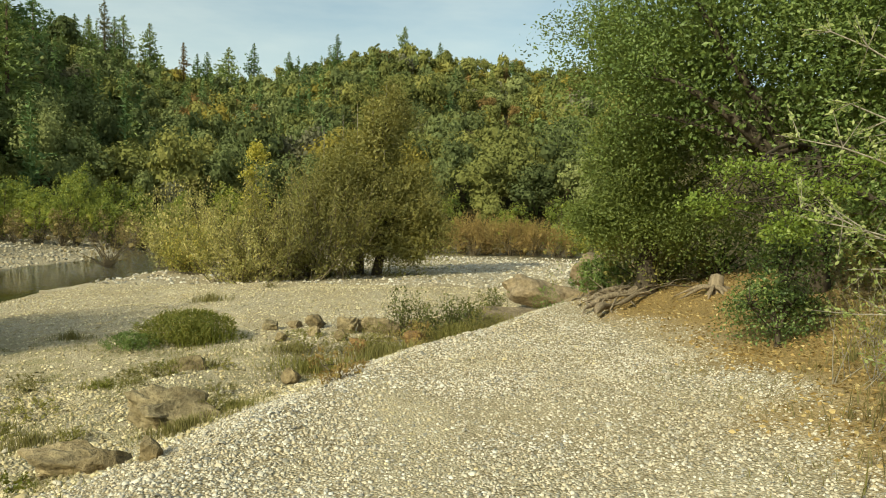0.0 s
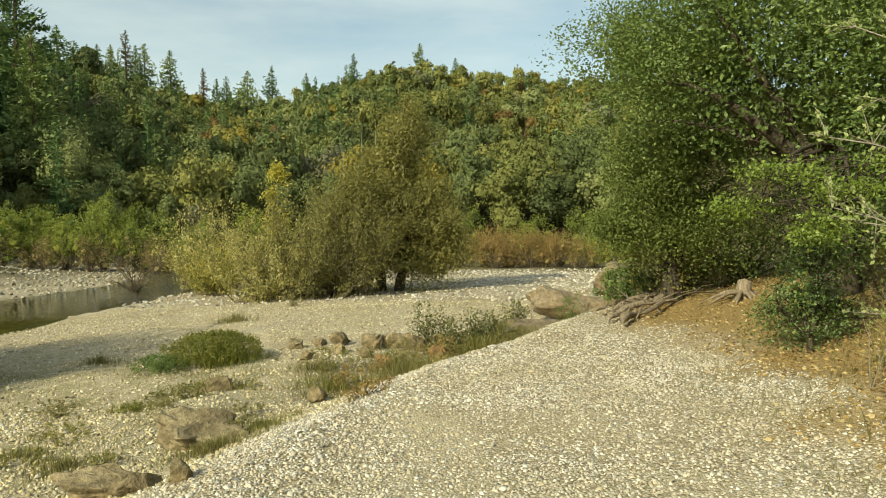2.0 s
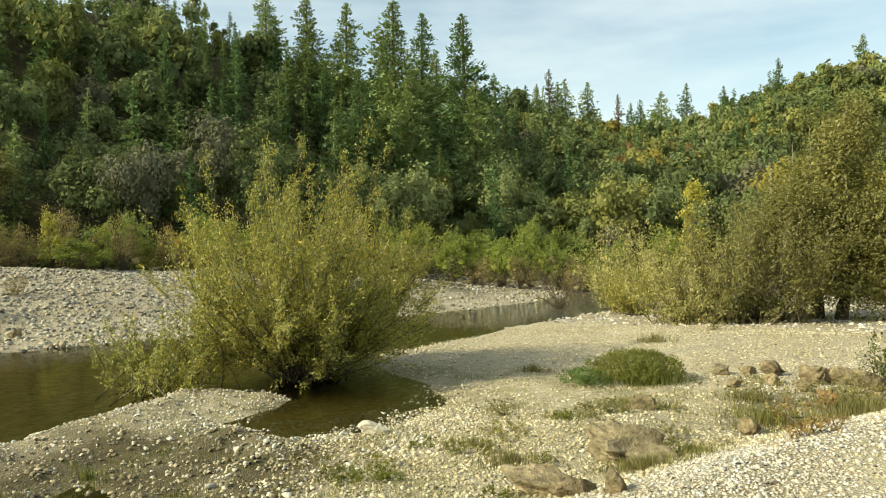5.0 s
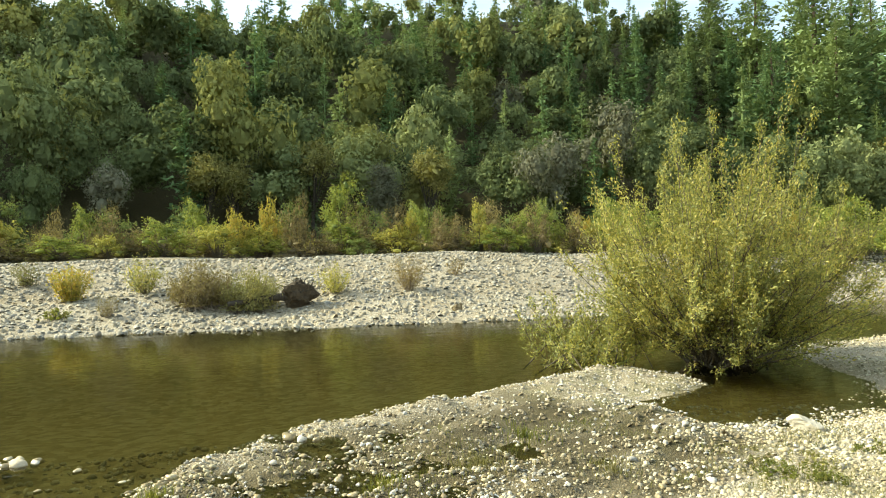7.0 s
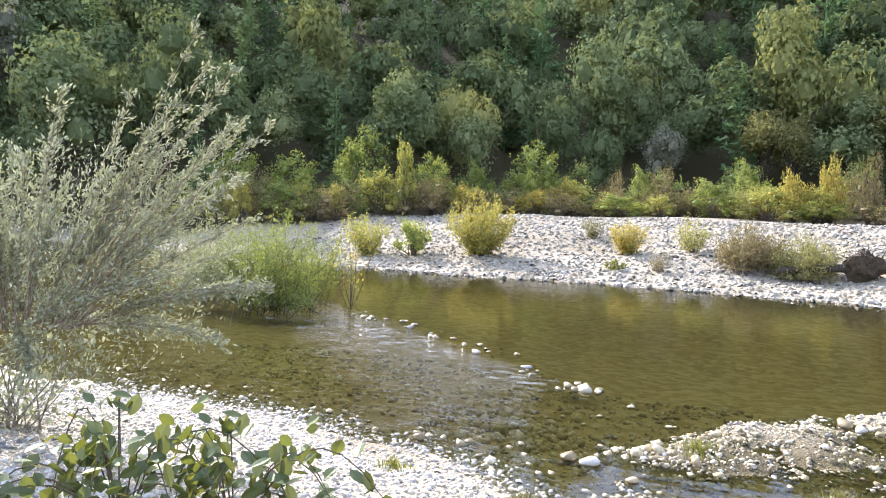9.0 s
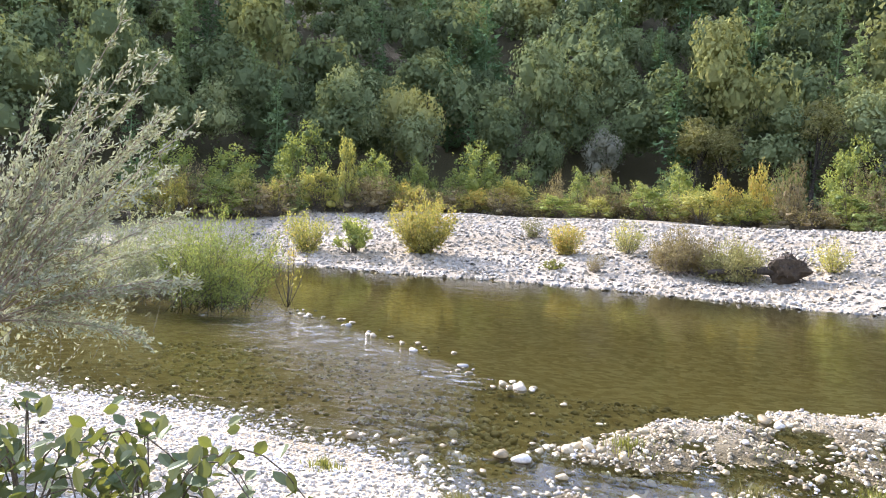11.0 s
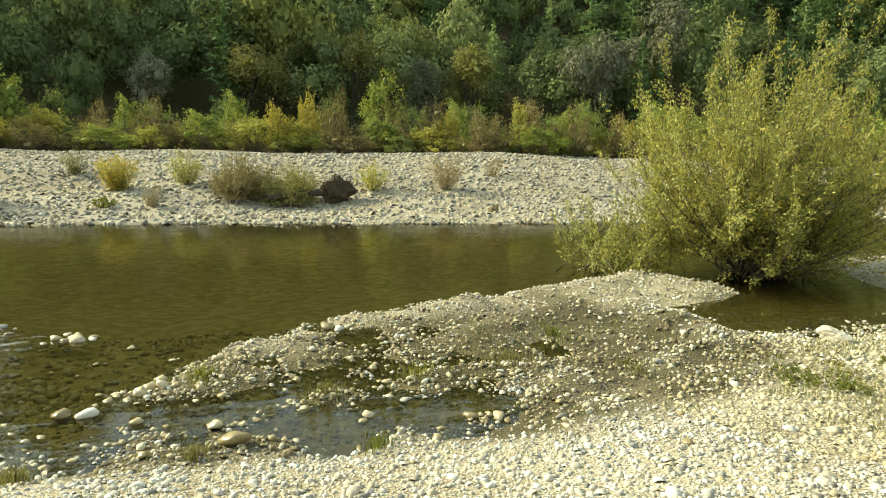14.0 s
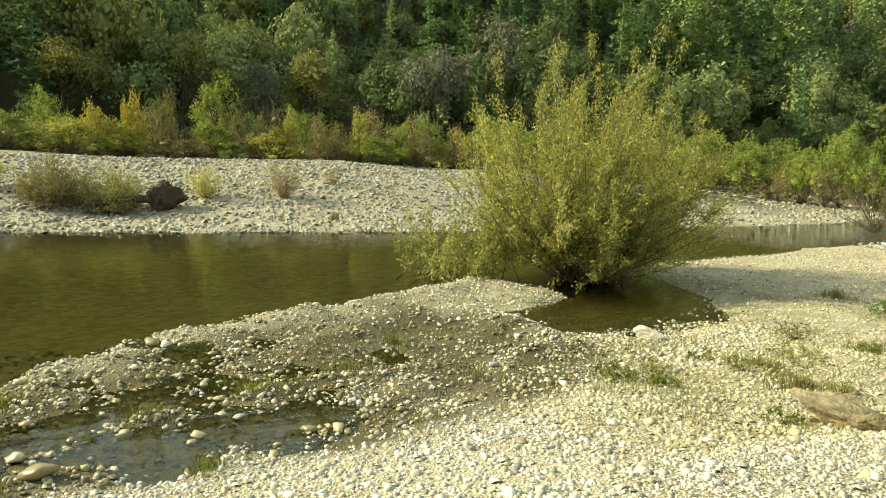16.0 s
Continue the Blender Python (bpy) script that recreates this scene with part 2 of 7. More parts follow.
L_WEED = leaf_material("dark_weed_leaf", [(0.0, (0.055, 0.068, 0.026)), (0.6, (0.110, 0.125, 0.042)), (1.0, (0.20, 0.19, 0.07))], 0.3, 0.05)
L_GRASS = leaf_material("green_grass", [(0.0, (0.085, 0.10, 0.022)), (0.6, (0.135, 0.155, 0.03)), (1.0, (0.21, 0.20, 0.05))], 0.35, 0.04)
L_DRY = leaf_material("dry_grass", [(0.0, (0.13, 0.12, 0.05)), (0.6, (0.23, 0.20, 0.09)), (1.0, (0.17, 0.17, 0.06))], 0.25, 0.03)
L_LITTER = leaf_material("fallen_leaf", [(0.0, (0.18, 0.115, 0.045)), (0.5, (0.36, 0.25, 0.10)), (0.85, (0.50, 0.38, 0.18)), (1.0, (0.58, 0.48, 0.28))], 0.1, 0.04)
# woods on the hills; slight haze put into oak, olive and gold as blue
W_FIR = woods_material("fir_needles", [(0.0, (0.065, 0.114, 0.055)), (0.5, (0.152, 0.237, 0.101)), (1.0, (0.266, 0.343, 0.145))])
W_PINE = woods_material("pine_needles", [(0.0, (0.107, 0.145, 0.064)), (0.5, (0.222, 0.290, 0.114)), (1.0, (0.354, 0.401, 0.167))])
W_OAK = woods_material("hill_oak_dark", [(0.0, (0.062, 0.080, 0.037)), (0.5, (0.154, 0.187, 0.080)), (0.85, (0.263, 0.291, 0.123)), (1.0, (0.356, 0.365, 0.153))])
W_OLIVE = woods_material("hill_oak_olive", [(0.0, (0.089, 0.106, 0.039)), (0.5, (0.194, 0.207, 0.072)), (1.0, (0.334, 0.318, 0.106))])
W_GOLD = woods_material("hill_oak_gold", [(0.0, (0.143, 0.142, 0.041)), (0.5, (0.241, 0.209, 0.054)), (1.0, (0.349, 0.267, 0.068))])
W_ORANGE = woods_material("hill_oak_orange", [(0.0, (0.115, 0.090, 0.043)), (0.6, (0.190, 0.130, 0.056)), (1.0, (0.255, 0.170, 0.068))])
W_GREY = woods_material("hill_grey_brush", [(0.0, (0.106, 0.106, 0.067)), (0.6, (0.187, 0.187, 0.125)), (1.0, (0.268, 0.258, 0.175))])

B_OAK = bark_material("oak_bark", (0.035, 0.028, 0.02), (0.12, 0.10, 0.075))
B_WILLOW = bark_material("willow_bark", (0.07, 0.055, 0.035), (0.20, 0.165, 0.11), 12.0)
B_GREY = bark_material("grey_twig_bark", (0.16, 0.14, 0.11), (0.38, 0.35, 0.28), 14.0)
B_DRIFT = bark_material("driftwood", (0.13, 0.10, 0.07), (0.36, 0.30, 0.22), 9.0)
B_PINE = bark_material("pine_bark", (0.06, 0.045, 0.032), (0.17, 0.12, 0.085))


def ground_material():
    """One sheet: fine gravel between the stones, leaf litter, silt and river bed, forest soil, by painted-in kind of ground."""
    m, t = shader("river_ground")
    geo = t.nodes.new("ShaderNodeNewGeometry")
    pos = geo.outputs["Position"]

    def kind(name):
        a = t.nodes.new("ShaderNodeAttribute")
        a.attribute_name = name
        return a.outputs["Fac"]
    v = node(t, "ShaderNodeTexVoronoi", Scale=46.0)
    t.links.new(pos, v.inputs["Vector"])
    v2 = node(t, "ShaderNodeTexVoronoi", Scale=7.0)
    t.links.new(pos, v2.inputs["Vector"])
    hue = t.nodes.new("ShaderNodeSeparateColor")
    t.links.new(v.outputs["Color"], hue.inputs["Color"])
    hue2 = t.nodes.new("ShaderNodeSeparateColor")
    t.links.new(v2.outputs["Color"], hue2.inputs["Color"])
    grit = ramp(t, hue.outputs[0], [(0.0, (0.25, 0.225, 0.16)), (0.3, (0.43, 0.39, 0.28)), (0.7, (0.62, 0.57, 0.44)), (1.0, (0.80, 0.77, 0.66))])
    grit2 = ramp(t, hue2.outputs[0], [(0.0, (0.28, 0.24, 0.17)), (0.6, (0.46, 0.41, 0.31)), (1.0, (0.60, 0.56, 0.46))])
    # soil and shade between the pebbles, both put into the colour
    gaps = ramp(t, v.outputs["Distance"], [(0.30, (1, 1, 1)), (0.62, (0.55, 0.48, 0.38))])
    gravel = mix_color(t, 0.8, mix_color(t, 0.3, grit, grit2), gaps, "MULTIPLY")
    big = noise_tex(t, pos, 0.35, 4.0)
    gravel = mix_color(t, 0.6, gravel, ramp(t, big, [(0.3, (0.62, 0.54, 0.38)), (0.62, (1, 1, 1))]), "MULTIPLY")
    fine_n = noise_tex(t, pos, 60.0, 3.0, 0.7)
    sand = ramp(t, fine_n, [(0.25, (0.42, 0.36, 0.24)), (0.75, (0.64, 0.56, 0.40))])
    n6 = noise_tex(t, pos, 9.0, 5.0, 0.65)
    litter = ramp(t, noise_tex(t, pos, 34.0, 4.0, 0.7), [(0.28, (0.15, 0.10, 0.045)), (0.5, (0.31, 0.22, 0.095)), (0.72, (0.47, 0.36, 0.18))])
    mud = ramp(t, n6, [(0.3, (0.038, 0.031, 0.013)), (0.7, (0.095, 0.075, 0.034))])
    bed = ramp(t, math_node(t, "MULTIPLY", math_node(t, "ADD", n6, hue2.outputs[1]), 0.5), [(0.15, (0.26, 0.19, 0.075)), (0.5, (0.38, 0.29, 0.125)), (0.85, (0.50, 0.40, 0.20))])
    soil = ramp(t, n6, [(0.3, (0.045, 0.04, 0.018)), (0.7, (0.10, 0.085, 0.035))])
    c = mix_color(t, math_node(t, "MULTIPLY", kind("fine"), 0.6), gravel, sand)
    c = mix_color(t, math_node(t, "MULTIPLY", kind("moss"), ramp(t, noise_tex(t, pos, 2.6, 5.0, 0.7), [(0.42, (0, 0, 0)), (0.62, (1, 1, 1))])), c, (0.17, 0.165, 0.055))
    c = mix_color(t, kind("mud"), c, mud)
    c = mix_color(t, kind("litter"), c, litter)
    c = mix_color(t, kind("bed"), c, bed)
    c = mix_color(t, kind("soil"), c, soil)
    h = math_node(t, "SUBTRACT", 1.0, v.outputs["Distance"])
    h = math_node(t, "ADD", h, math_node(t, "MULTIPLY", fine_n, 0.5))
    finish(t, c, 0.9, h, 0.8, 0.018, 0.15)
    return m


def water_material():
    """Clear brown river water: the bed shows through a tint, the surface mirrors by its angle; small ripples, rougher in the riffle."""
    m, t = shader("river_water")
    geo = t.nodes.new("ShaderNodeNewGeometry")
    pos = geo.outputs["Position"]
    mp = node(t, "ShaderNodeMapping", Scale=(1.5, 0.55, 1.0))
    t.links.new(pos, mp.inputs["Vector"])
    calm = noise_tex(t, mp.outputs["Vector"], 1.6, 3.0, 0.5)
    mr = node(t, "ShaderNodeMapping", Scale=(1.0, 0.4, 1.0), Rotation=(0, 0, 0.35))
    t.links.new(pos, mr.inputs["Vector"])
    rough = noise_tex(t, mr.outputs["Vector"], 3.4, 4.0, 0.6)
    a = t.nodes.new("ShaderNodeAttribute")
    a.attribute_name = "riffle"
    h = math_node(t, "ADD", math_node(t, "MULTIPLY", calm, 0.30), math_node(t, "MULTIPLY", math_node(t, "MULTIPLY", rough, a.outputs["Fac"]), 2.4))
    mq = node(t, "ShaderNodeMapping", Scale=(1.0, 0.3, 1.0), Rotation=(0, 0, 0.2))
    t.links.new(pos, mq.inputs["Vector"])
    fine = noise_tex(t, mq.outputs["Vector"], 11.0, 3.0, 0.6)
    h = math_node(t, "ADD", h, math_node(t, "MULTIPLY", fine, math_node(t, "ADD", math_node(t, "MULTIPLY", a.outputs["Fac"], 0.55), 0.05)))
    # white streaks stand for broken water and sky glints, put into colour
    fo = t.nodes.new("ShaderNodeAttribute")
    fo.attribute_name = "foam_glint"
    mf = node(t, "ShaderNodeMapping", Scale=(1.0, 0.28, 1.0), Rotation=(0, 0, 0.3))
    t.links.new(pos, mf.inputs["Vector"])
    streak = noise_tex(t, mf.outputs["Vector"], 7.5, 6.0, 0.72)
    foam_glint = math_node(t, "MULTIPLY", ramp(t, math_node(t, "ADD", streak, math_node(t, "MULTIPLY", fo.outputs["Fac"], 0.10)), [(0.61, (0, 0, 0)), (0.74, (1, 1, 1))]), math_node(t, "MINIMUM", math_node(t, "MULTIPLY", fo.outputs["Fac"], 1.0), 0.26))
    b = node(t, "ShaderNodeBump", Strength=0.26, Distance=0.10)
    t.links.new(h, b.inputs["Height"])
    fr = node(t, "ShaderNodeFresnel", IOR=1.33)
    t.links.new(b.outputs["Normal"], fr.inputs["Normal"])
    g = node(t, "ShaderNodeBsdfGlossy", Roughness=0.03)
    t.links.new(b.outputs["Normal"], g.inputs["Normal"])
    tr = node(t, "ShaderNodeBsdfTransparent")
    tr.inputs["Color"].default_value = (0.85, 0.82, 0.56, 1)
    mx = t.nodes.new("ShaderNodeMixShader")
    t.links.new(fr.outputs[0], mx.inputs[0])
    t.links.new(tr.outputs[0], mx.inputs[1])
    t.links.new(g.outputs[0], mx.inputs[2])
    white = node(t, "ShaderNodeBsdfDiffuse")
    white.inputs["Color"].default_value = (0.75, 0.78, 0.76, 1)
    mw = t.nodes.new("ShaderNodeMixShader")
    t.links.new(foam_glint, mw.inputs[0])
    t.links.new(mx.outputs[0], mw.inputs[1])
    t.links.new(white.outputs[0], mw.inputs[2])
    out = t.nodes.new("ShaderNodeOutputMaterial")
    t.links.new(mw.outputs[0], out.inputs["Surface"])
    return m


M_GROUND, M_WATER = ground_material(), water_material()

# ---------------------------------------------------------------- mesh tools
RNG = np.random.default_rng(7)


def mesh_np(name, verts, *face_groups, smooth=False, mats=(), indices=None):
    """A mesh from arrays: verts (n, 3) and one or more face arrays (m, 3) or (m, 4)."""
    me = bpy.data.meshes.new(name)
    verts = np.ascontiguousarray(verts, dtype=np.float32)
    groups = [np.asarray(f, dtype=np.int32) for f in face_groups if len(f)]
    loops = np.concatenate([g.ravel() for g in groups])
    sizes = np.concatenate([np.full(len(g), g.shape[1], np.int32) for g in groups])
    me.vertices.add(len(verts))
    me.vertices.foreach_set("co", verts.ravel())
    me.loops.add(len(loops))
    me.loops.foreach_set("vertex_index", loops)
    me.polygons.add(len(sizes))
    me.polygons.foreach_set("loop_start", np.concatenate([[0], np.cumsum(sizes)[:-1]]).astype(np.int32))
    me.polygons.foreach_set("loop_total", sizes)
    me.polygons.foreach_set("use_smooth", np.full(len(sizes), smooth))
    for m in mats:
        me.materials.append(m)
    if indices is not None:
        me.polygons.foreach_set("material_index", np.asarray(indices, dtype=np.int32))
    me.update(calc_edges=True)
    return me


def part(name, me, parent=None, label="", m=None):
    """A mesh as one object under a thing or part."""
    ob = new(name, me)
    if parent is not None:
        ob.parent = parent
    if m is not None:
        ob.matrix_basis = m
    if label:
        tagged(ob, label)
    return ob


def thing(name, x, y, z, label, category, group="", kind="", turn=0.0):
    ob = new(name)
    ob.empty_display_size = 0.2
    ob.matrix_basis = pose(x, y, z, 0, 0, turn)
    return tagged(ob, label, category, group, kind)


def unit(v):
    return v / np.maximum(np.linalg.norm(v, axis=-1, keepdims=True), 1e-9)


def leaves(centers, axes, length, width, rng, fold=0.25, facing=None):
    """Diamond leaves, each a folded quad: centers (n, 3), axes (n, 3); facing: the side that they roughly turn to the light."""
    n = len(centers)
    a = unit(axes)
    to = rng.normal(size=(n, 3)) if facing is None else unit(facing) + rng.normal(0, 0.38, (n, 3))
    b = unit(np.cross(a, unit(to)))
    c = np.cross(a, b)
    l = (length * rng.uniform(0.7, 1.3, (n, 1))) / 2
    w = (width * rng.uniform(0.7, 1.3, (n, 1))) / 2
    v = np.stack([centers - a * l, centers + b * w + c * w * fold, centers + a * l, centers - b * w + c * w * fold], 1)
    return v.reshape(-1, 3), np.arange(4 * n).reshape(n, 4)


def oval_leaves(centers, axes, length, width, rng, fold=0.2):
    """Broad leaves with rounded sides, each folded a little along its midrib: verts, quads and end triangles."""
    n = len(centers)
    a = unit(axes)
    b = unit(np.cross(a, unit(rng.normal(0, 0.5, (n, 3)) + [0, 0, 1.0])))
    c = np.cross(b, a)
    l, w = length * rng.uniform(0.6, 1.25, (n, 1)) / 2, width * rng.uniform(0.7, 1.2, (n, 1)) / 2
    rows = [centers - a * l]
    for k, q in ((-0.5, 0.82), (0.1, 1.0), (0.62, 0.62)):
        rows += [centers + a * l * k + b * w * q + c * w * q * fold, centers + a * l * k, centers + a * l * k - b * w * q + c * w * q * fold]
    rows.append(centers + a * l)
    v = np.stack(rows, 1).reshape(-1, 3)
    o = np.arange(n)[:, None] * 11
    quads = np.concatenate([o + f for f in ([1, 4, 5, 2], [2, 5, 6, 3], [4, 7, 8, 5], [5, 8, 9, 6])])
    tris = np.concatenate([o + f for f in ([0, 1, 2], [0, 2, 3], [7, 10, 8], [8, 10, 9])])
    return v, quads, tris


def tube(points, r0, r1, sides=5):
    """A tapered tube along a polyline."""
    p = np.asarray(points, float)
    k = len(p)
    d = unit(np.gradient(p, axis=0))
    up = np.where(np.abs(d[:, 2:3]) > 0.9, [[1.0, 0, 0]], [[0, 0, 1.0]])
    s = unit(np.cross(d, up))
    u = np.cross(s, d)
    r = (np.linspace(r0, r1, k) if np.isscalar(r0) else np.asarray(r0))[:, None, None]
    ang = np.linspace(0, 2 * np.pi, sides, endpoint=False)[None, :, None]
    v = (p[:, None] + r * (np.cos(ang) * s[:, None] + np.sin(ang) * u[:, None])).reshape(-1, 3)
    i, j = np.meshgrid(np.arange(k - 1), np.arange(sides), indexing="ij")
    a, b = i * sides + j, i * sides + (j + 1) % sides
    f = np.stack([a, b, b + sides, a + sides], -1).reshape(-1, 4)
    return v, f


def joined(pieces):
    """Joins (verts, faces) pieces of one face size."""
    vs, fs, n = [], [], 0
    for v, f in pieces:
        vs.append(v)
        fs.append(f + n)
        n += len(v)
    return np.concatenate(vs), np.concatenate(fs)


def ico(sub):
    bm = bmesh.new()
    bmesh.ops.create_icosphere(bm, subdivisions=sub, radius=1)
    v = np.array([q.co[:] for q in bm.verts])
    f = np.array([[q.index for q in face.verts] for face in bm.faces])
    bm.free()
    return v, f


ICO1, ICO2, ICO3 = ico(1), ico(2), ico(3)


def pebble():
    """A low rounded stone, open below where it is bedded: two uneven rings and a flat top."""
    a = np.arange(5) * 2 * np.pi / 5
    low = np.stack([np.cos(a), np.sin(a), 0 * a - 0.45], -1)
    high = np.stack([0.74 * np.cos(a + 0.3), 0.74 * np.sin(a + 0.3), 0 * a + 0.62], -1)
    k = np.arange(5)
    n = (k + 1) % 5
    side = np.concatenate([np.stack([k, n, n + 5], -1), np.stack([k, n + 5, k + 5], -1)])
    return np.concatenate([low, high]), np.concatenate([side, [[5, 6, 7], [5, 7, 8], [5, 8, 9]]])


CHIP = pebble()


def turns(n, rng, flat=False):
    """n random rotation matrices; flat: about the upright axis mostly."""
    yaw = rng.uniform(0, 2 * np.pi, n)
    tx, ty = (rng.normal(0, 0.42, n), rng.normal(0, 0.42, n)) if flat else (rng.uniform(0, 6.28, n), rng.uniform(0, 6.28, n))
    cz, sz, cx, sx, cy, sy = np.cos(yaw), np.sin(yaw), np.cos(tx), np.sin(tx), np.cos(ty), np.sin(ty)
    o, z = np.ones(n), np.zeros(n)
    rz = np.stack([cz, -sz, z, sz, cz, z, z, z, o], -1).reshape(n, 3, 3)
    rx = np.stack([o, z, z, z, cx, -sx, z, sx, cx], -1).reshape(n, 3, 3)
    ry = np.stack([cy, z, sy, z, o, z, -sy, z, cy], -1).reshape(n, 3, 3)
    return rz @ rx @ ry


def stones_np(x, y, z, size, rng, base=ICO1, rough=0.15):
    """Many flattened, uneven stones: base shape verts jittered stone by stone."""
    n = len(x)
    bv, bf = base
    v = bv[None] * (1 + rng.normal(0, rough, (n, len(bv), 1)))
    thick = (0.22, 0.42) if len(bv) == 10 else (0.2, 0.38)
    v = v * (size[:, None] * np.stack([rng.uniform(0.42, 0.64, n), rng.uniform(0.34, 0.54, n), rng.uniform(*thick, n)], -1))[:, None]
    v = np.einsum("nij,nkj->nki", turns(n, rng, True), v) + np.stack([x, y, z + size * 0.10], -1)[:, None]
    f = bf[None] + (np.arange(n) * len(bv))[:, None, None]
    return v.reshape(-1, 3), f.reshape(-1, 3)

# ---------------------------------------------------------------- the lie of the land


def smooth(a, b, x):
    t = np.clip((np.asarray(x, float) - a) / (b - a), 0, 1)
    return t * t * (3 - 2 * t)


WAVES = RNG.normal(size=(26, 2))
PHASE = RNG.uniform(0, 6.28, 26)


def roll_noise(x, y, size):
    """Gentle uneven ground, about -1 to 1, of about that many metres."""
    out = 0.0
    for (a, b), p in zip(WAVES, PHASE):
        out = out + np.sin((a * x + b * y) * 3.0 / size + p)
    return out / 5.0


NEAR_Y = [-60, -12, -8.6, -6.1, -4.3, -2.5, -1.4, 0, 1, 2, 3.2, 5.2, 6.7, 8.0, 9.8, 11.2, 12.4, 15.2, 18.1, 22.2, 29.7, 36.3, 41, 50, 75, 120]
NEAR_X = [-14, -7.7, -7.02, -6.92, -6.67, -6.2, -5.95, -5.85, -5.85, -5.95, -6.4, -7.2, -8.0, -7.7, -7.9, -9.2, -13.3, -13.6, -13.4, -14.2, -16.0, -18.2, -19.9, -25, -40, -70]
SPIT_Y = [-2.4, -1.3, 0, 1, 2.5, 4.3, 6.7, 8.2, 9.0]
SPIT_X = [-7.2, -8.3, -9.8, -10.6, -10.9, -11.2, -12.0, -11.9, -10.4]
FAR_Y = [-60, -20, -14.4, -10, -5, 0, 4, 8, 12, 25, 29, 37, 41, 60, 80, 120]
FAR_X = [-32, -25.5, -24.2, -23.4, -23.6, -22.8, -21.9, -21.3, -20.7, -20.2, -20.1, -20.5, -21.4, -33, -50, -84]
EDGE_Y = [-60, -8, -4, 0, 4.4, 5.4, 7.0, 8.7, 10.8, 13.4, 17.5, 25, 40, 60]
EDGE_X = [-8, -3.0, -2.5, -2.3, -2.3, -2.1, -1.7, -1.1, -0.3, 0.9, 2.7, 5.5, 12, 20]

YAW = [-180, -120, -60, -25, -7, 1, 7, 12, 17, 21, 25, 29, 35, 44, 51, 60, 70, 80, 90, 101, 115, 136, 150, 180]
ELEV = [5, 5, 7, 10.8, 11.8, 12.7, 13.3, 12.3, 11.2, 10.3, 10.5, 11.0, 12.0, 13.2, 15.6, 17.6, 18.3, 17.7, 17.2, 16.8, 16.4, 16.4, 15.0, 5]
RIDGE = [160, 160, 170, 215, 232, 240, 245, 240, 240, 250, 235, 200, 165, 135, 125, 118, 116, 115, 115, 115, 115, 112, 120, 160]
FOOT = [70, 70, 66, 70, 74, 76, 76, 78, 82, 84, 82, 80, 76, 68, 62, 58, 57, 56, 56, 56, 56, 56, 58, 70]


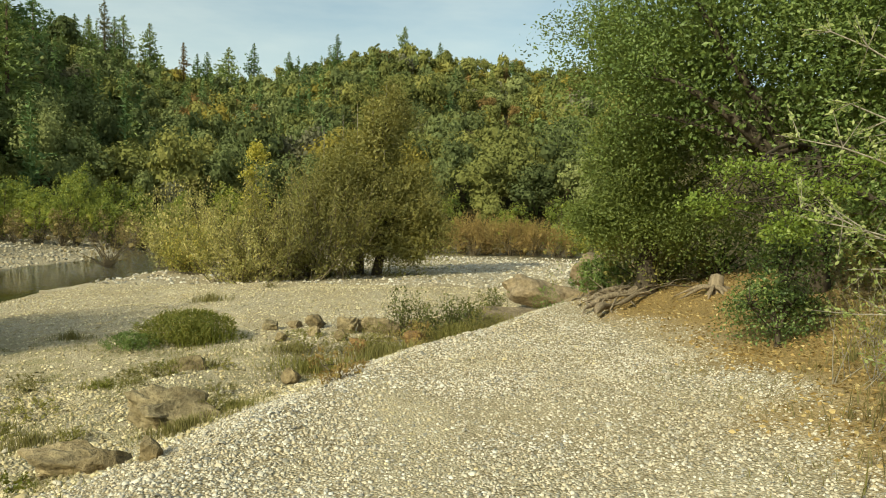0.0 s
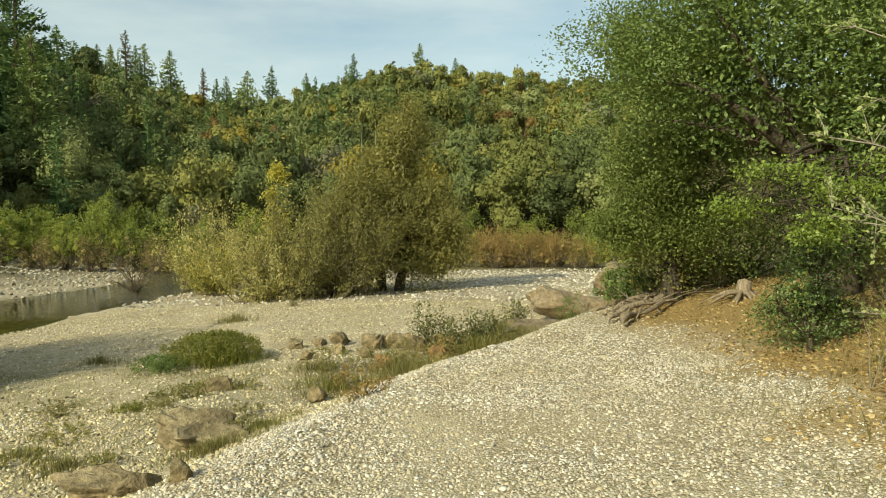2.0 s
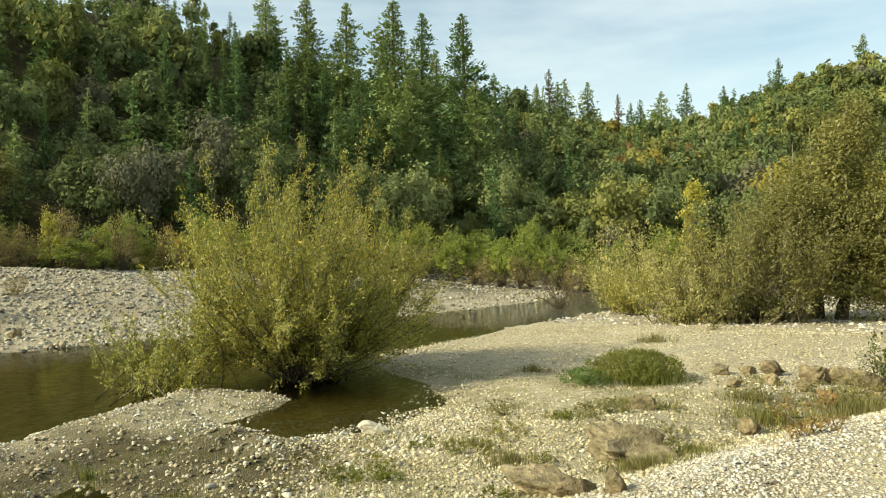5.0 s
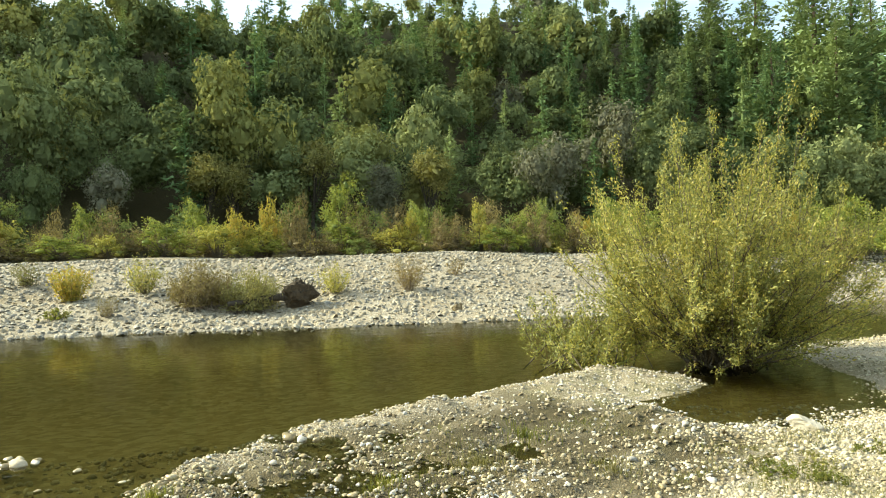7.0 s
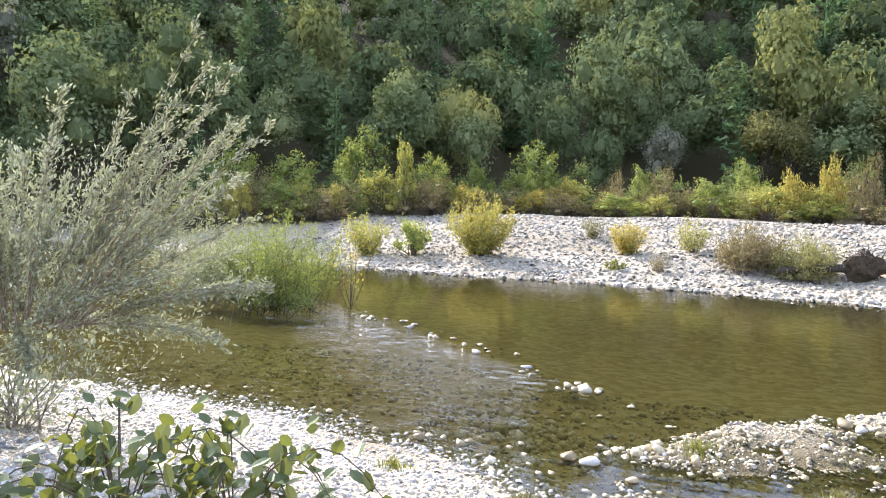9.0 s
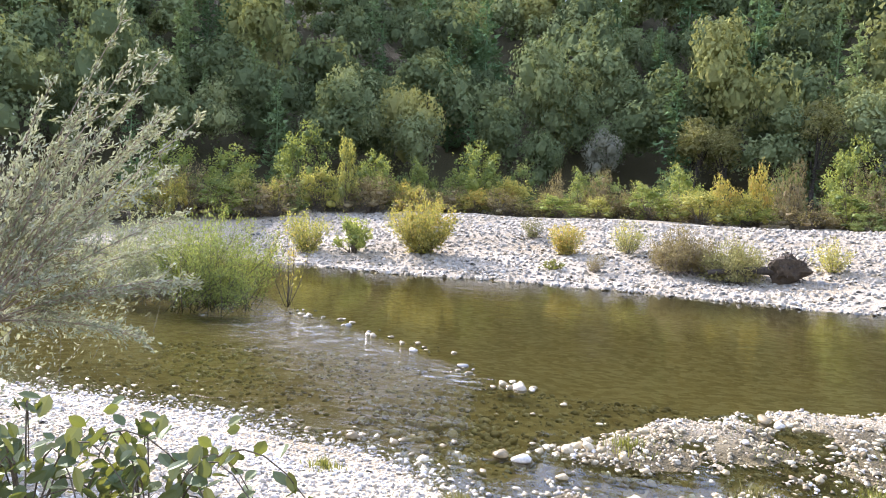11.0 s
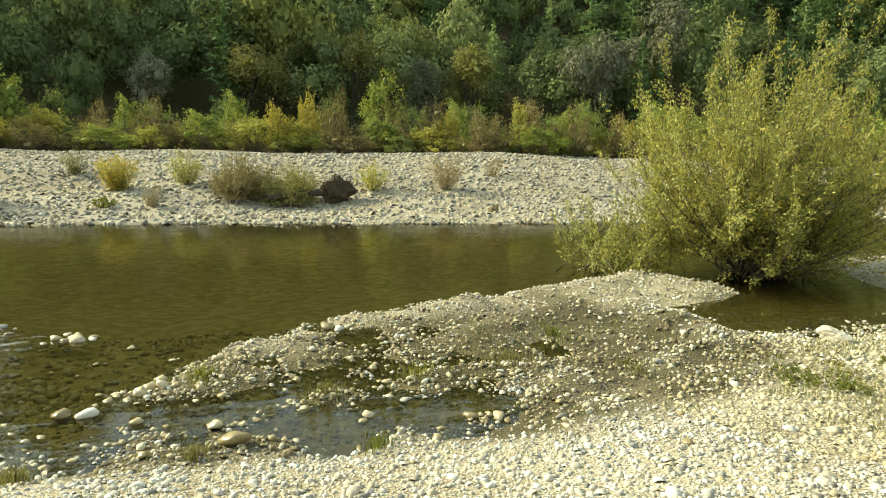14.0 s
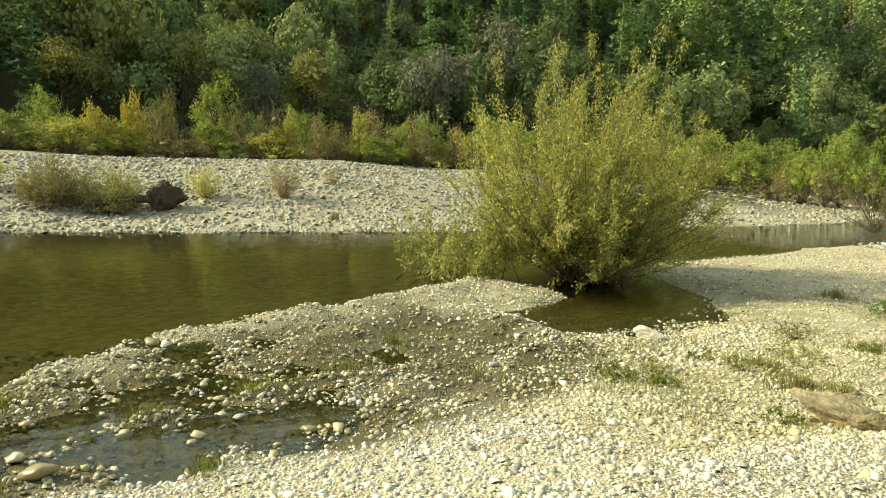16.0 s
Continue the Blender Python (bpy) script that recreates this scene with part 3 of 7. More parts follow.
def height(x, y):
    """The ground's height over the river's surface."""
    x, y = np.asarray(x, float), np.asarray(y, float)
    wn_, wf, te = np.interp(y, NEAR_Y, NEAR_X), np.interp(y, FAR_Y, FAR_X), np.interp(y, EDGE_Y, EDGE_X)
    small = roll_noise(x, y, 1.3) * 0.02 + roll_noise(x, y, 4.0) * 0.03
    # near shore: a steep gravel bank downstream, a wide low bar upstream
    s = np.clip((x - wn_) / np.maximum(te - wn_, 0.5), 0, 1.5)
    bank = 0.95 * s ** 1.05
    low = 0.06 + 0.34 * smooth(0, 0.75, s) + 0.16 * np.exp(-((x + 5) / 3.5) ** 2 - ((y - 21) / 4.0) ** 2)
    low = low * smooth(-0.02, 0.12, s) - 0.10 * np.exp(-((x - te + 2.2) / 0.9) ** 2) * smooth(7, 9, y)
    climb = smooth(-2.0, 0.5, x - te)
    low = low * (1 - climb) + 0.95 * climb
    near = bank + (low - bank) * smooth(2.2, 5.5, y)
    over = np.maximum(x - te, 0)
    near = np.where(over > 0, 0.95 + 0.03 * np.minimum(over, 4), near)
    near = near + 0.24 * np.clip(x - 2.2 - 0.02 * np.maximum(y - 8, 0), 0, 7) * smooth(2.0, 6.0, y) * (1 - smooth(20, 34, y))
    near = near - 0.5 * smooth(19, 34, y) * smooth(0, 2, over)
    # river bed, with the low gravel spit and the quiet pool behind it
    edge = x - wn_
    bed = -0.02 - 0.15 * smooth(0, 3.0, -edge) - 0.38 * smooth(3.0, 9.0, -edge)
    spit = np.interp(y, SPIT_Y, SPIT_X)
    inside = smooth(-0.35, 0.5, x - spit) * smooth(-2.6, -0.8, y) * (1 - smooth(8.0, 9.2, y + 0.25 * np.abs(x + 11)))
    puddle = np.exp(-((x + 6.78 - 0.13 * (y + 1.0) + 0.2 * roll_noise(x, y, 1.5)) / 0.8) ** 2) * (1 - smooth(1.5, 2.7, y)) + 0.8 * np.exp(-((x + 8.6) / 1.0) ** 2 - ((y + 1.4) / 0.7) ** 2) + smooth(6.0, 6.9, y - 0.25 * (x + 9)) * smooth(-10.6, -9.6, x)
    rim = 1 - smooth(0.3, 1.7, x - spit)
    bar = 0.004 + 0.020 * roll_noise(x, y, 1.4) + 0.085 * rim * smooth(0.0, 3.2, y) + 0.02 * rim + 0.10 * smooth(1.8, 5.5, y)
    bar = bar * (1 - np.clip(puddle, 0, 1)) - 0.07 * np.clip(puddle, 0, 1) + 0.028 * roll_noise(x + 3, y, 0.45) + 0.03 * roll_noise(x, y + 5, 0.9)
    bed = bed + (bar - bed) * inside
    w = smooth(-0.7, 0.7, edge + 0.15 * roll_noise(x, y, 1.6))
    z = bed * (1 - w) + near * w
    # far bar of cobbles, rising to a long crest
    df = wf - x
    crest = 1.90 - 0.9 * smooth(18, 45, y) + 0.0 * x
    farz = crest * smooth(-0.04, 1.0, df / 15.5 * (1 - 0.25 * smooth(18, 45, y))) + 0.10 * roll_noise(x, y, 6.0) * smooth(0, 5, df)
    farz = farz - 0.30 * np.exp(-((x + 26.8) / 1.8) ** 2 - ((y - 1.5) / 3.5) ** 2)
    z = np.where(df > -6, np.where(df > 0, farz, np.minimum(z, np.maximum(-0.55, 0.16 * df))), z)
    z = z + small * np.where(z > 0.05, 1, 0.4)
    # hills
    r, yaw = np.hypot(x, y), np.degrees(np.arctan2(-x, y))
    r0, r1 = np.interp(yaw, YAW, FOOT), np.interp(yaw, YAW, RIDGE)
    top = r1 * np.tan(np.radians(np.interp(yaw, YAW, ELEV)))
    t = np.clip((r - r0) / (r1 - r0), 0, None)
    hill = top * np.where(t < 1, t ** 1.08, 1 - 0.35 * np.minimum(t - 1, 1.6))
    hill = hill + 2.2 * roll_noise(x, y, 60.0) * smooth(0.1, 0.5, t)
    flat = smooth(0, 0.25, t)
    base = z * (1 - flat) + np.maximum(z, 0.8) * flat
    return np.where(t > 0, np.maximum(hill, 0) + base * (1 - 0.7 * smooth(0.2, 1, t)), z)


def hz(x, y):
    return float(height(np.array([x]), np.array([y]))[0])


def polar(yaw, r):
    return -r * math.sin(radians(yaw)), r * math.cos(radians(yaw))


def spit_rim(x, y):
    """The dry gravel rim along the spit's river side, widening upstream, 0 to 1."""
    d = x - np.interp(y, SPIT_Y, SPIT_X) + 0.25 * roll_noise(x, y, 1.2)
    return 1 - smooth(0.5, 1.5, d - 2.6 * smooth(4.2, 7.0, y))


def mud_zone(x, y):
    """Damp silt between the puddle, the spit's rim and the pool, 0 to 1."""
    shore = np.interp(y, NEAR_Y, NEAR_X)
    inner = smooth(-2.4, -1.2, y) * (1 - 0.8 * smooth(5.4, 7.2, y)) * (1 - smooth(-0.5, 0.5, x - shore - 1.0 * smooth(1.0, 3.5, y))) * (x > -11)
    return np.clip(inner * (1 - 0.9 * spit_rim(x, y)) * (0.95 + 0.25 * roll_noise(x, y, 0.9)), 0, 1)


PATH_WAY = [(-6.5, 17.0), (-4.7, 13.5), (-4.05, 11.9), (-3.4, 9.7), (-2.6, 8.2), (-1.3, 7.4), (-0.65, 6.0), (-0.5, 4.0), (-0.4, 1.5)]


def path_zone(x, y):
    """The trodden way across the gravel, 0 to 1."""
    d = np.full(np.shape(x), 9.0)
    for (x0, y0), (x1, y1) in zip(PATH_WAY, PATH_WAY[1:]):
        k = np.clip(((x - x0) * (x1 - x0) + (y - y0) * (y1 - y0)) / ((x1 - x0) ** 2 + (y1 - y0) ** 2), 0, 1)
        d = np.minimum(d, np.hypot(x - x0 - k * (x1 - x0), y - y0 - k * (y1 - y0)))
    return 1 - smooth(0.12, 0.5, d + 0.1 * roll_noise(x, y, 0.8))


def ground_sheet():
    yaw = np.radians(np.concatenate([np.arange(-42, 146, 0.6), np.arange(146, 318, 6.0)]))
    rad = np.concatenate([[0.0], np.geomspace(0.5, 900, 270)])
    rr, aa = np.meshgrid(rad, yaw, indexing="ij")
    x, y = -0.25 - rr * np.sin(aa), -0.2 + rr * np.cos(aa)
    z = height(x, y)
    v = np.stack([x, y, z], -1).reshape(-1, 3)
    na, nr = len(yaw), len(rad)
    i, j = np.meshgrid(np.arange(nr - 1), np.arange(na), indexing="ij")
    a, b = i * na + j, i * na + (j + 1) % na
    f = np.stack([a, b, b + na, a + na], -1).reshape(-1, 4)[:, ::-1]
    me = mesh_np("ground", v, f, smooth=True, mats=[M_GROUND])
    x, y, z = v.T
    te = np.interp(y, EDGE_Y, EDGE_X)
    wobble = roll_noise(x, y, 1.1) * 0.25 + roll_noise(x, y, 3.0) * 0.25
    near = x > np.interp(y, NEAR_Y, NEAR_X) - 4
    kinds = {
        "litter": smooth(-0.5, 0.6, x - 2.65 + 0.05 * np.maximum(y - 9, 0) + wobble) * smooth(1, 3, y) * (1 - smooth(22, 27, y)),
        "fine": np.clip(np.maximum(smooth(0.2, 0.9, roll_noise(x, y, 2.6)) * 0.45, 0.35 * (1 - smooth(-1.6, -0.7, x - te + wobble)) * smooth(3.5, 6, y) * (1 - smooth(22, 28, y))) * near + 0.5 * path_zone(x, y), 0, 1),
        "mud": np.clip(mud_zone(x, y) * (1 + 0.5 * wobble) + 0.2 * np.exp(-((x - te + 2.2) / 1.0) ** 2) * smooth(7, 9, y) * (1 - smooth(17, 20, y)), 0, 0.9),
        "moss": 0.55 * smooth(4, 5.5, y) * (1 - smooth(11, 14, y)) * (1 - smooth(-1.6, -0.7, x - te + wobble)) * near + 0.3 * mud_zone(x, y),
        "bed": 1 - smooth(-0.06, 0.012, z + 0.012 * wobble),
        "soil": smooth(40, 48, np.hypot(x, y) + 4 * wobble) * smooth(-0.1, 0.6, z),
    }
    for k, val in kinds.items():
        at = me.attributes.new(k, "FLOAT", "POINT")
        at.data.foreach_set("value", np.ascontiguousarray(val, dtype=np.float32))
    return tagged(new("ground", me), "pale river gravel bars, leaf litter and wooded hillsides", "ground", kind="structure")


ground = ground_sheet()


def water_sheet():
    xs, ys = np.arange(-70, -4, 0.5), np.arange(-60, 100, 0.5)
    gx, gy = np.meshgrid(xs, ys, indexing="ij")
    v = np.stack([gx, gy, 0 * gx], -1).reshape(-1, 3)
    k = len(ys)
    i, j = np.meshgrid(np.arange(len(xs) - 1), np.arange(k - 1), indexing="ij")
    a = i * k + j
    f = np.stack([a, a + k, a + k + 1, a + 1], -1).reshape(-1, 4)
    me = mesh_np("water", v, f, smooth=True, mats=[M_WATER])
    x, y, _ = v.T
    # broken water below the line of stones, and in the run upstream
    side = (-(y + 2.2)) - 1.42 * (-(x + 10.0))
    rif = smooth(-0.5, 0.4, side) * smooth(2.0, 4.0, -y) * (1 - 0.75 * smooth(2.0, 5.5, side)) + 1.1 * smooth(18, 24, y)
    # where the white water and the painted glints lie
    foam_glint = np.exp(-((side - 0.7) / 0.8) ** 2) * smooth(2.2, 3.2, -y) * (1 - smooth(8.5, 10, -y)) + 0.7 * np.exp(-((side - 2.6) / 1.6) ** 2) * smooth(4.5, 7, -y) * (1 - smooth(10, 14, -y)) + 1.0 * smooth(24, 28, y)
    for k, val in (("riffle", rif), ("foam_glint", foam_glint)):
        at = me.attributes.new(k, "FLOAT", "POINT")
        at.data.foreach_set("value", np.ascontiguousarray(np.clip(val, 0, 1.6), dtype=np.float32))
    return tagged(new("water", me), "shallow clear brown river with small ripples", "river", kind="structure")


water = water_sheet()

# ---------------------------------------------------------------- plants


def shrub_np(rng, h, spread, stems, count, leaf, aspect=0.4, belly=0.4, wand=0.16, stem_r=0.02, bare=0.0, ragged=0.2, per=13, inner=0.05, skirt=0.25):
    """A many-stemmed bush about the origin: stems rise from the foot to wands all over a ragged dome, leaves sit along the wands,
    broader shaded leaves fill the inside. Returns the wood's and the leaves' (verts, faces)."""
    n = max(count // per, 8)
    u = rng.uniform(0.02, 1.0, n) ** 0.85
    prof = np.where(u > belly, np.sqrt(np.maximum(1 - ((u - belly) / (1 - belly)) ** 2, 0)), np.sqrt(np.maximum(1 - ((u - belly) / (belly + skirt)) ** 2, 0)))
    a = rng.uniform(0, 2 * np.pi, n)
    ph = rng.uniform(0, 6.28, 6)
    lump = 1 + ragged * (np.sin(3 * a + 5 * u + ph[0]) + np.sin(5 * a - 7 * u + ph[1]) + np.sin(2 * a + 11 * u + ph[2])) / 2.2
    rr = np.where(rng.random(n) < 0.65, rng.uniform(0.75, 1.0, n), np.sqrt(rng.uniform(0.03, 0.7, n)))
    r = spread * prof * lump * rr
    top = 1 + 0.5 * ragged * np.sin(3 * a + ph[3]) * np.sin(2 * a + ph[4])
    tips = np.stack([r * np.cos(a), r * np.sin(a), u * h * 0.92 * top], -1)
    out = np.stack([np.cos(a), np.sin(a), 0 * a], -1) * (0.25 + 0.6 * rr * (1 - 0.6 * u))[:, None]
    ax = unit(out + [0, 0, 0.8] + rng.normal(0, 0.3, (n, 3)))
    ln = wand * h * rng.uniform(0.5, 1.25, (n, 1))
    q, e = tips - ax * ln * 0.6, tips + ax * ln * 0.5
    q[:, 2], e[:, 2] = np.maximum(q[:, 2], 0.02), np.maximum(e[:, 2], 0.04)
    wood = []
    for i in rng.choice(n, min(stems, n), replace=False):
        p0 = np.array([*(rng.normal(0, 0.07 * spread, 2)), -0.1])
        s = np.linspace(0, 1, 6)[:, None]
        mid = q[i] * [0.42, 0.42, 0.55] + rng.normal(0, 0.03 * h, 3)
        wood.append(tube(p0 * (1 - s) ** 2 + 2 * mid * s * (1 - s) + e[i] * s ** 2, stem_r * rng.uniform(0.6, 1.2), stem_r * 0.12, 4))
    for i in rng.choice(n, min(n, stems * 3), replace=False):
        wood.append(tube([q[i] - ax[i] * ln[i] * 0.5 * [1, 1, 0.6], e[i]], stem_r * 0.22, stem_r * 0.08, 3))
    live = rng.random(n) >= bare
    q, e, axl = q[live], e[live], ax[live]
    tt = rng.uniform(0.0, 1.05, (len(q), per, 1))
    c = q[:, None] + (e - q)[:, None] * tt + rng.normal(0, 0.028 * h * wand / 0.16 + leaf * 0.3, (len(q), per, 3))
    al = axl[:, None] + rng.normal(0, 0.75, (len(q), per, 3))
    c, al = c.reshape(-1, 3), al.reshape(-1, 3)
    c[:, 2] = np.maximum(c[:, 2], 0.02)
    lv = leaves(c, al, leaf, leaf * aspect, rng, facing=c * [1, 1, 0.5] + [0, 0, 0.25 * h])
    k = int(count * inner * (1 - bare))
    if k:
        ci = tips[rng.integers(0, n, k)] * rng.uniform(0.15, 0.62, (k, 1)) * [1, 1, 1.2]
        ci[:, 2] = np.maximum(ci[:, 2], leaf)
        fill = leaves(ci, rng.normal(size=(k, 3)), leaf * 1.7, leaf * 1.1, rng)
        lv = joined([lv, fill])
    return joined(wood), lv


def bush(name, x, y, label, category, leaf_mat, h, spread, stems=14, count=1600, leaf=0.09, seed=1, bark=None, z=None, group="", squash=1.0, turn=0.0, **more):
    rng = np.random.default_rng(seed)
    wood, foliage = shrub_np(rng, h, spread, stems, count, leaf, **more)
    base = thing(name, x, y, hz(x, y) if z is None else z, label, category, group, turn=turn)
    for v, _ in (wood, foliage):
        v[:, 0] *= squash
    tagged(part("branchwork", mesh_np("branchwork", *wood, smooth=True, mats=[bark or B_WILLOW]), base), kind="stuff")
    part("foliage", mesh_np("foliage", *foliage, mats=[leaf_mat]), base)
    return base


def lobed_np(rng, h, spread, lobes, per, leaf, aspect=0.45, upright=0.5, wisps=3, core=0.45, lobe_r=0.36, base=0.12, wide=0.25):
    """A bush of many leafy lobes with loose wands standing out of them: returns lobe centres, leaves and solid
    leaf-coloured cores added to close the inside.
    """
    u = rng.uniform(0, 1, lobes) ** 0.8
    a = np.arange(lobes) * 2.4 + rng.uniform(-0.4, 0.4, lobes)
    rr = spread * np.sqrt(np.maximum(1 - (np.abs(u - 0.35) / 0.75) ** 2, 0.02)) * rng.uniform(wide, 0.82, lobes)
    c = np.stack([rr * np.cos(a), rr * np.sin(a), h * (base + (0.86 - base) * u * rng.uniform(0.85, 1.1, lobes))], -1)
    r = spread * lobe_r * rng.uniform(0.65, 1.3, lobes) * (1.1 - 0.45 * u)
    tall = np.clip(h / spread / 2.0, 0.8, 1.5)
    d = unit(rng.normal(size=(lobes, per, 3)) + [0, 0, 0.35])
    p = c[:, None] + d * r[:, None, None] * [1, 1, tall] * rng.uniform(0.55, 1.12, (lobes, per, 1))
    ax = d * 0.5 + [0, 0, upright] + rng.normal(0, 0.5, d.shape)
    pos, axes, face = [p.reshape(-1, 3)], [ax.reshape(-1, 3)], [(d + [0, 0, 0.3]).reshape(-1, 3)]
    for i in range(lobes):
        for _ in range(wisps):
            out = unit(np.array([c[i, 0], c[i, 1], 0]) * 0.4 / spread + [0, 0, 0.9] + rng.normal(0, 0.3, 3))
            s0 = c[i] + unit(rng.normal(size=3) + [0, 0, 0.8]) * r[i] * 0.8
            k = max(per // 12, 6)
            pos.append(s0 + out * (r[i] * 1.25 * rng.random((k, 1))) + rng.normal(0, leaf * 0.35, (k, 3)))
            axes.append(out + rng.normal(0, 0.45, (k, 3)))
            face.append(np.repeat([[c[i, 0], c[i, 1], 0.4 * spread]], k, 0))
    pos, axes, face = np.concatenate(pos), np.concatenate(axes), np.concatenate(face)
    pos[:, 2] = np.maximum(pos[:, 2], 0.03)
    lv = leaves(pos, axes, leaf, leaf * aspect, rng, facing=face)
    cv, cf = ICO1
    core_v = (cv[None] * (1 + rng.normal(0, 0.15, (lobes, len(cv), 1))) * (r * core)[:, None, None] * [1, 1, tall] + c[:, None] * [0.95, 0.95, 0.97]).reshape(-1, 3)
    core_f = (cf[None] + (np.arange(lobes) * len(cv))[:, None, None]).reshape(-1, 3)
    return c, lv, (core_v, core_f)


def lobed_bush(name, x, y, label, category, leaf_mat, h, spread, lobes, per, leaf, seed, z=None, group="", bark=None, stem_r=0.025, core=0.42, shoots=2, **more):
    rng = np.random.default_rng(seed)
    c, (lv, lf), (kv, kf) = lobed_np(rng, h, spread, lobes, per, leaf, core=core, **more)
    wood = []
    for e in c:
        for _ in range(shoots):
            q = e + rng.normal(0, 0.12 * spread, 3)
            f = np.array([*rng.normal(0, 0.06 * spread, 2), -0.1])
            s = np.linspace(0, 1, 4 if lobes < 40 else 7)[:, None]
            mid = np.array([q[0] * 0.45, q[1] * 0.45, q[2] * 0.55])
            wood.append(tube(f * (1 - s) ** 2 + 2 * mid * s * (1 - s) + q * s ** 2, stem_r * rng.uniform(0.6, 1.2), stem_r * 0.15, 3 if lobes < 40 else 5))
    base = thing(name, x, y, hz(x, y) if z is None else z, label, category, group)
    tagged(part("branchwork", mesh_np("branchwork", *joined(wood), smooth=True, mats=[bark or B_WILLOW]), base), kind="stuff")
    if core:
        part("foliage", mesh_np("foliage", np.concatenate([lv, kv]), lf, kf + len(lv), mats=[leaf_mat]), base)
    else:
        part("foliage", mesh_np("foliage", lv, lf, mats=[leaf_mat]), base)
    return base


def fan_willow(name, x, y, label, mat, h, spread, stems, twigs, per, leaf, seed, z, bark, stem_r=0.028, aspect=0.36, lean=1.25, category="willow", group="", bare=0.30, root=0.06):
    """A many-stemmed willow: stems fan out from the foot and bend upwards, side twigs carry the leaves, plumes stand out at the top."""
    rng = np.random.default_rng(seed)
    wood, pos, axes = [], [], []
    for i in range(stems):
        a = i * 2.4 + rng.uniform(-0.5, 0.5)
        th = lean * ((i + 0.5) / stems) ** 0.62 * rng.uniform(0.85, 1.1)
        ln = h * (1.0 - 0.10 * th) * rng.uniform(0.62, 1.04)
        reach = min(ln * math.sin(th), spread * rng.uniform(0.75, 1.12))
        e = np.array([math.cos(a) * reach, math.sin(a) * reach, max(ln * math.cos(th * 0.92), 0.25 + 0.5 * rng.random())])
        foot = np.array([*(rng.normal(0, root * spread, 2).clip(-0.6 * spread, 0.6 * spread)), -0.12])
        mid = np.array([e[0] * 0.62 + foot[0] * 0.5, e[1] * 0.62 + foot[1] * 0.5, e[2] * 0.42]) + rng.normal(0, 0.04 * h, 3)
        u = np.linspace(0, 1, 10)[:, None]
        p = foot * (1 - u) ** 2 + 2 * mid * u * (1 - u) + e * u ** 2
        wood.append(tube(p, stem_r * rng.uniform(0.6, 1.25), stem_r * 0.14, 5))
        for k in range(twigs):
            w = bare + (1 - bare) * ((k + rng.random()) / twigs)
            q = foot * (1 - w) ** 2 + 2 * mid * w * (1 - w) + e * w ** 2
            d = unit(2 * (1 - w) * (mid - foot) + 2 * w * (e - mid))
            t = unit(d * 0.75 + unit(rng.normal(size=3)) * 0.8 + [0, 0, 0.35])
            tl = h * rng.uniform(0.08, 0.19) * (1.15 - 0.45 * w)
            if k >= twigs - 2:
                t, tl = unit(d + [0, 0, 0.6] + rng.normal(0, 0.22, 3)), h * rng.uniform(0.10, 0.19)
            r = q + t * tl
            wood.append(tube([q, (q + r) / 2 + rng.normal(0, 0.01 * h, 3), r], stem_r * 0.2, stem_r * 0.07, 3))
            m = rng.integers(per // 2, per + per // 2)
            v = rng.random((m, 1)) ** 0.8
            pos.append(q + (r - q) * v * 1.04 + rng.normal(0, leaf * 0.75, (m, 3)))
            axes.append(t * 0.8 + rng.normal(0, 0.62, (m, 3)))
    pos, axes = np.concatenate(pos), np.concatenate(axes)
    pos[:, 2] = np.maximum(pos[:, 2], 0.06)
    base = thing(name, x, y, hz(x, y) if z is None else z, label, category, group)
    tagged(part("branchwork", mesh_np("branchwork", *joined(wood), smooth=True, mats=[bark]), base), kind="stuff")
    part("foliage", mesh_np("foliage", *leaves(pos, axes, leaf, leaf * aspect, rng, facing=pos * [1, 1, 0.5] + [0, 0, 0.3 * h]), mats=[mat]), base)
    return base


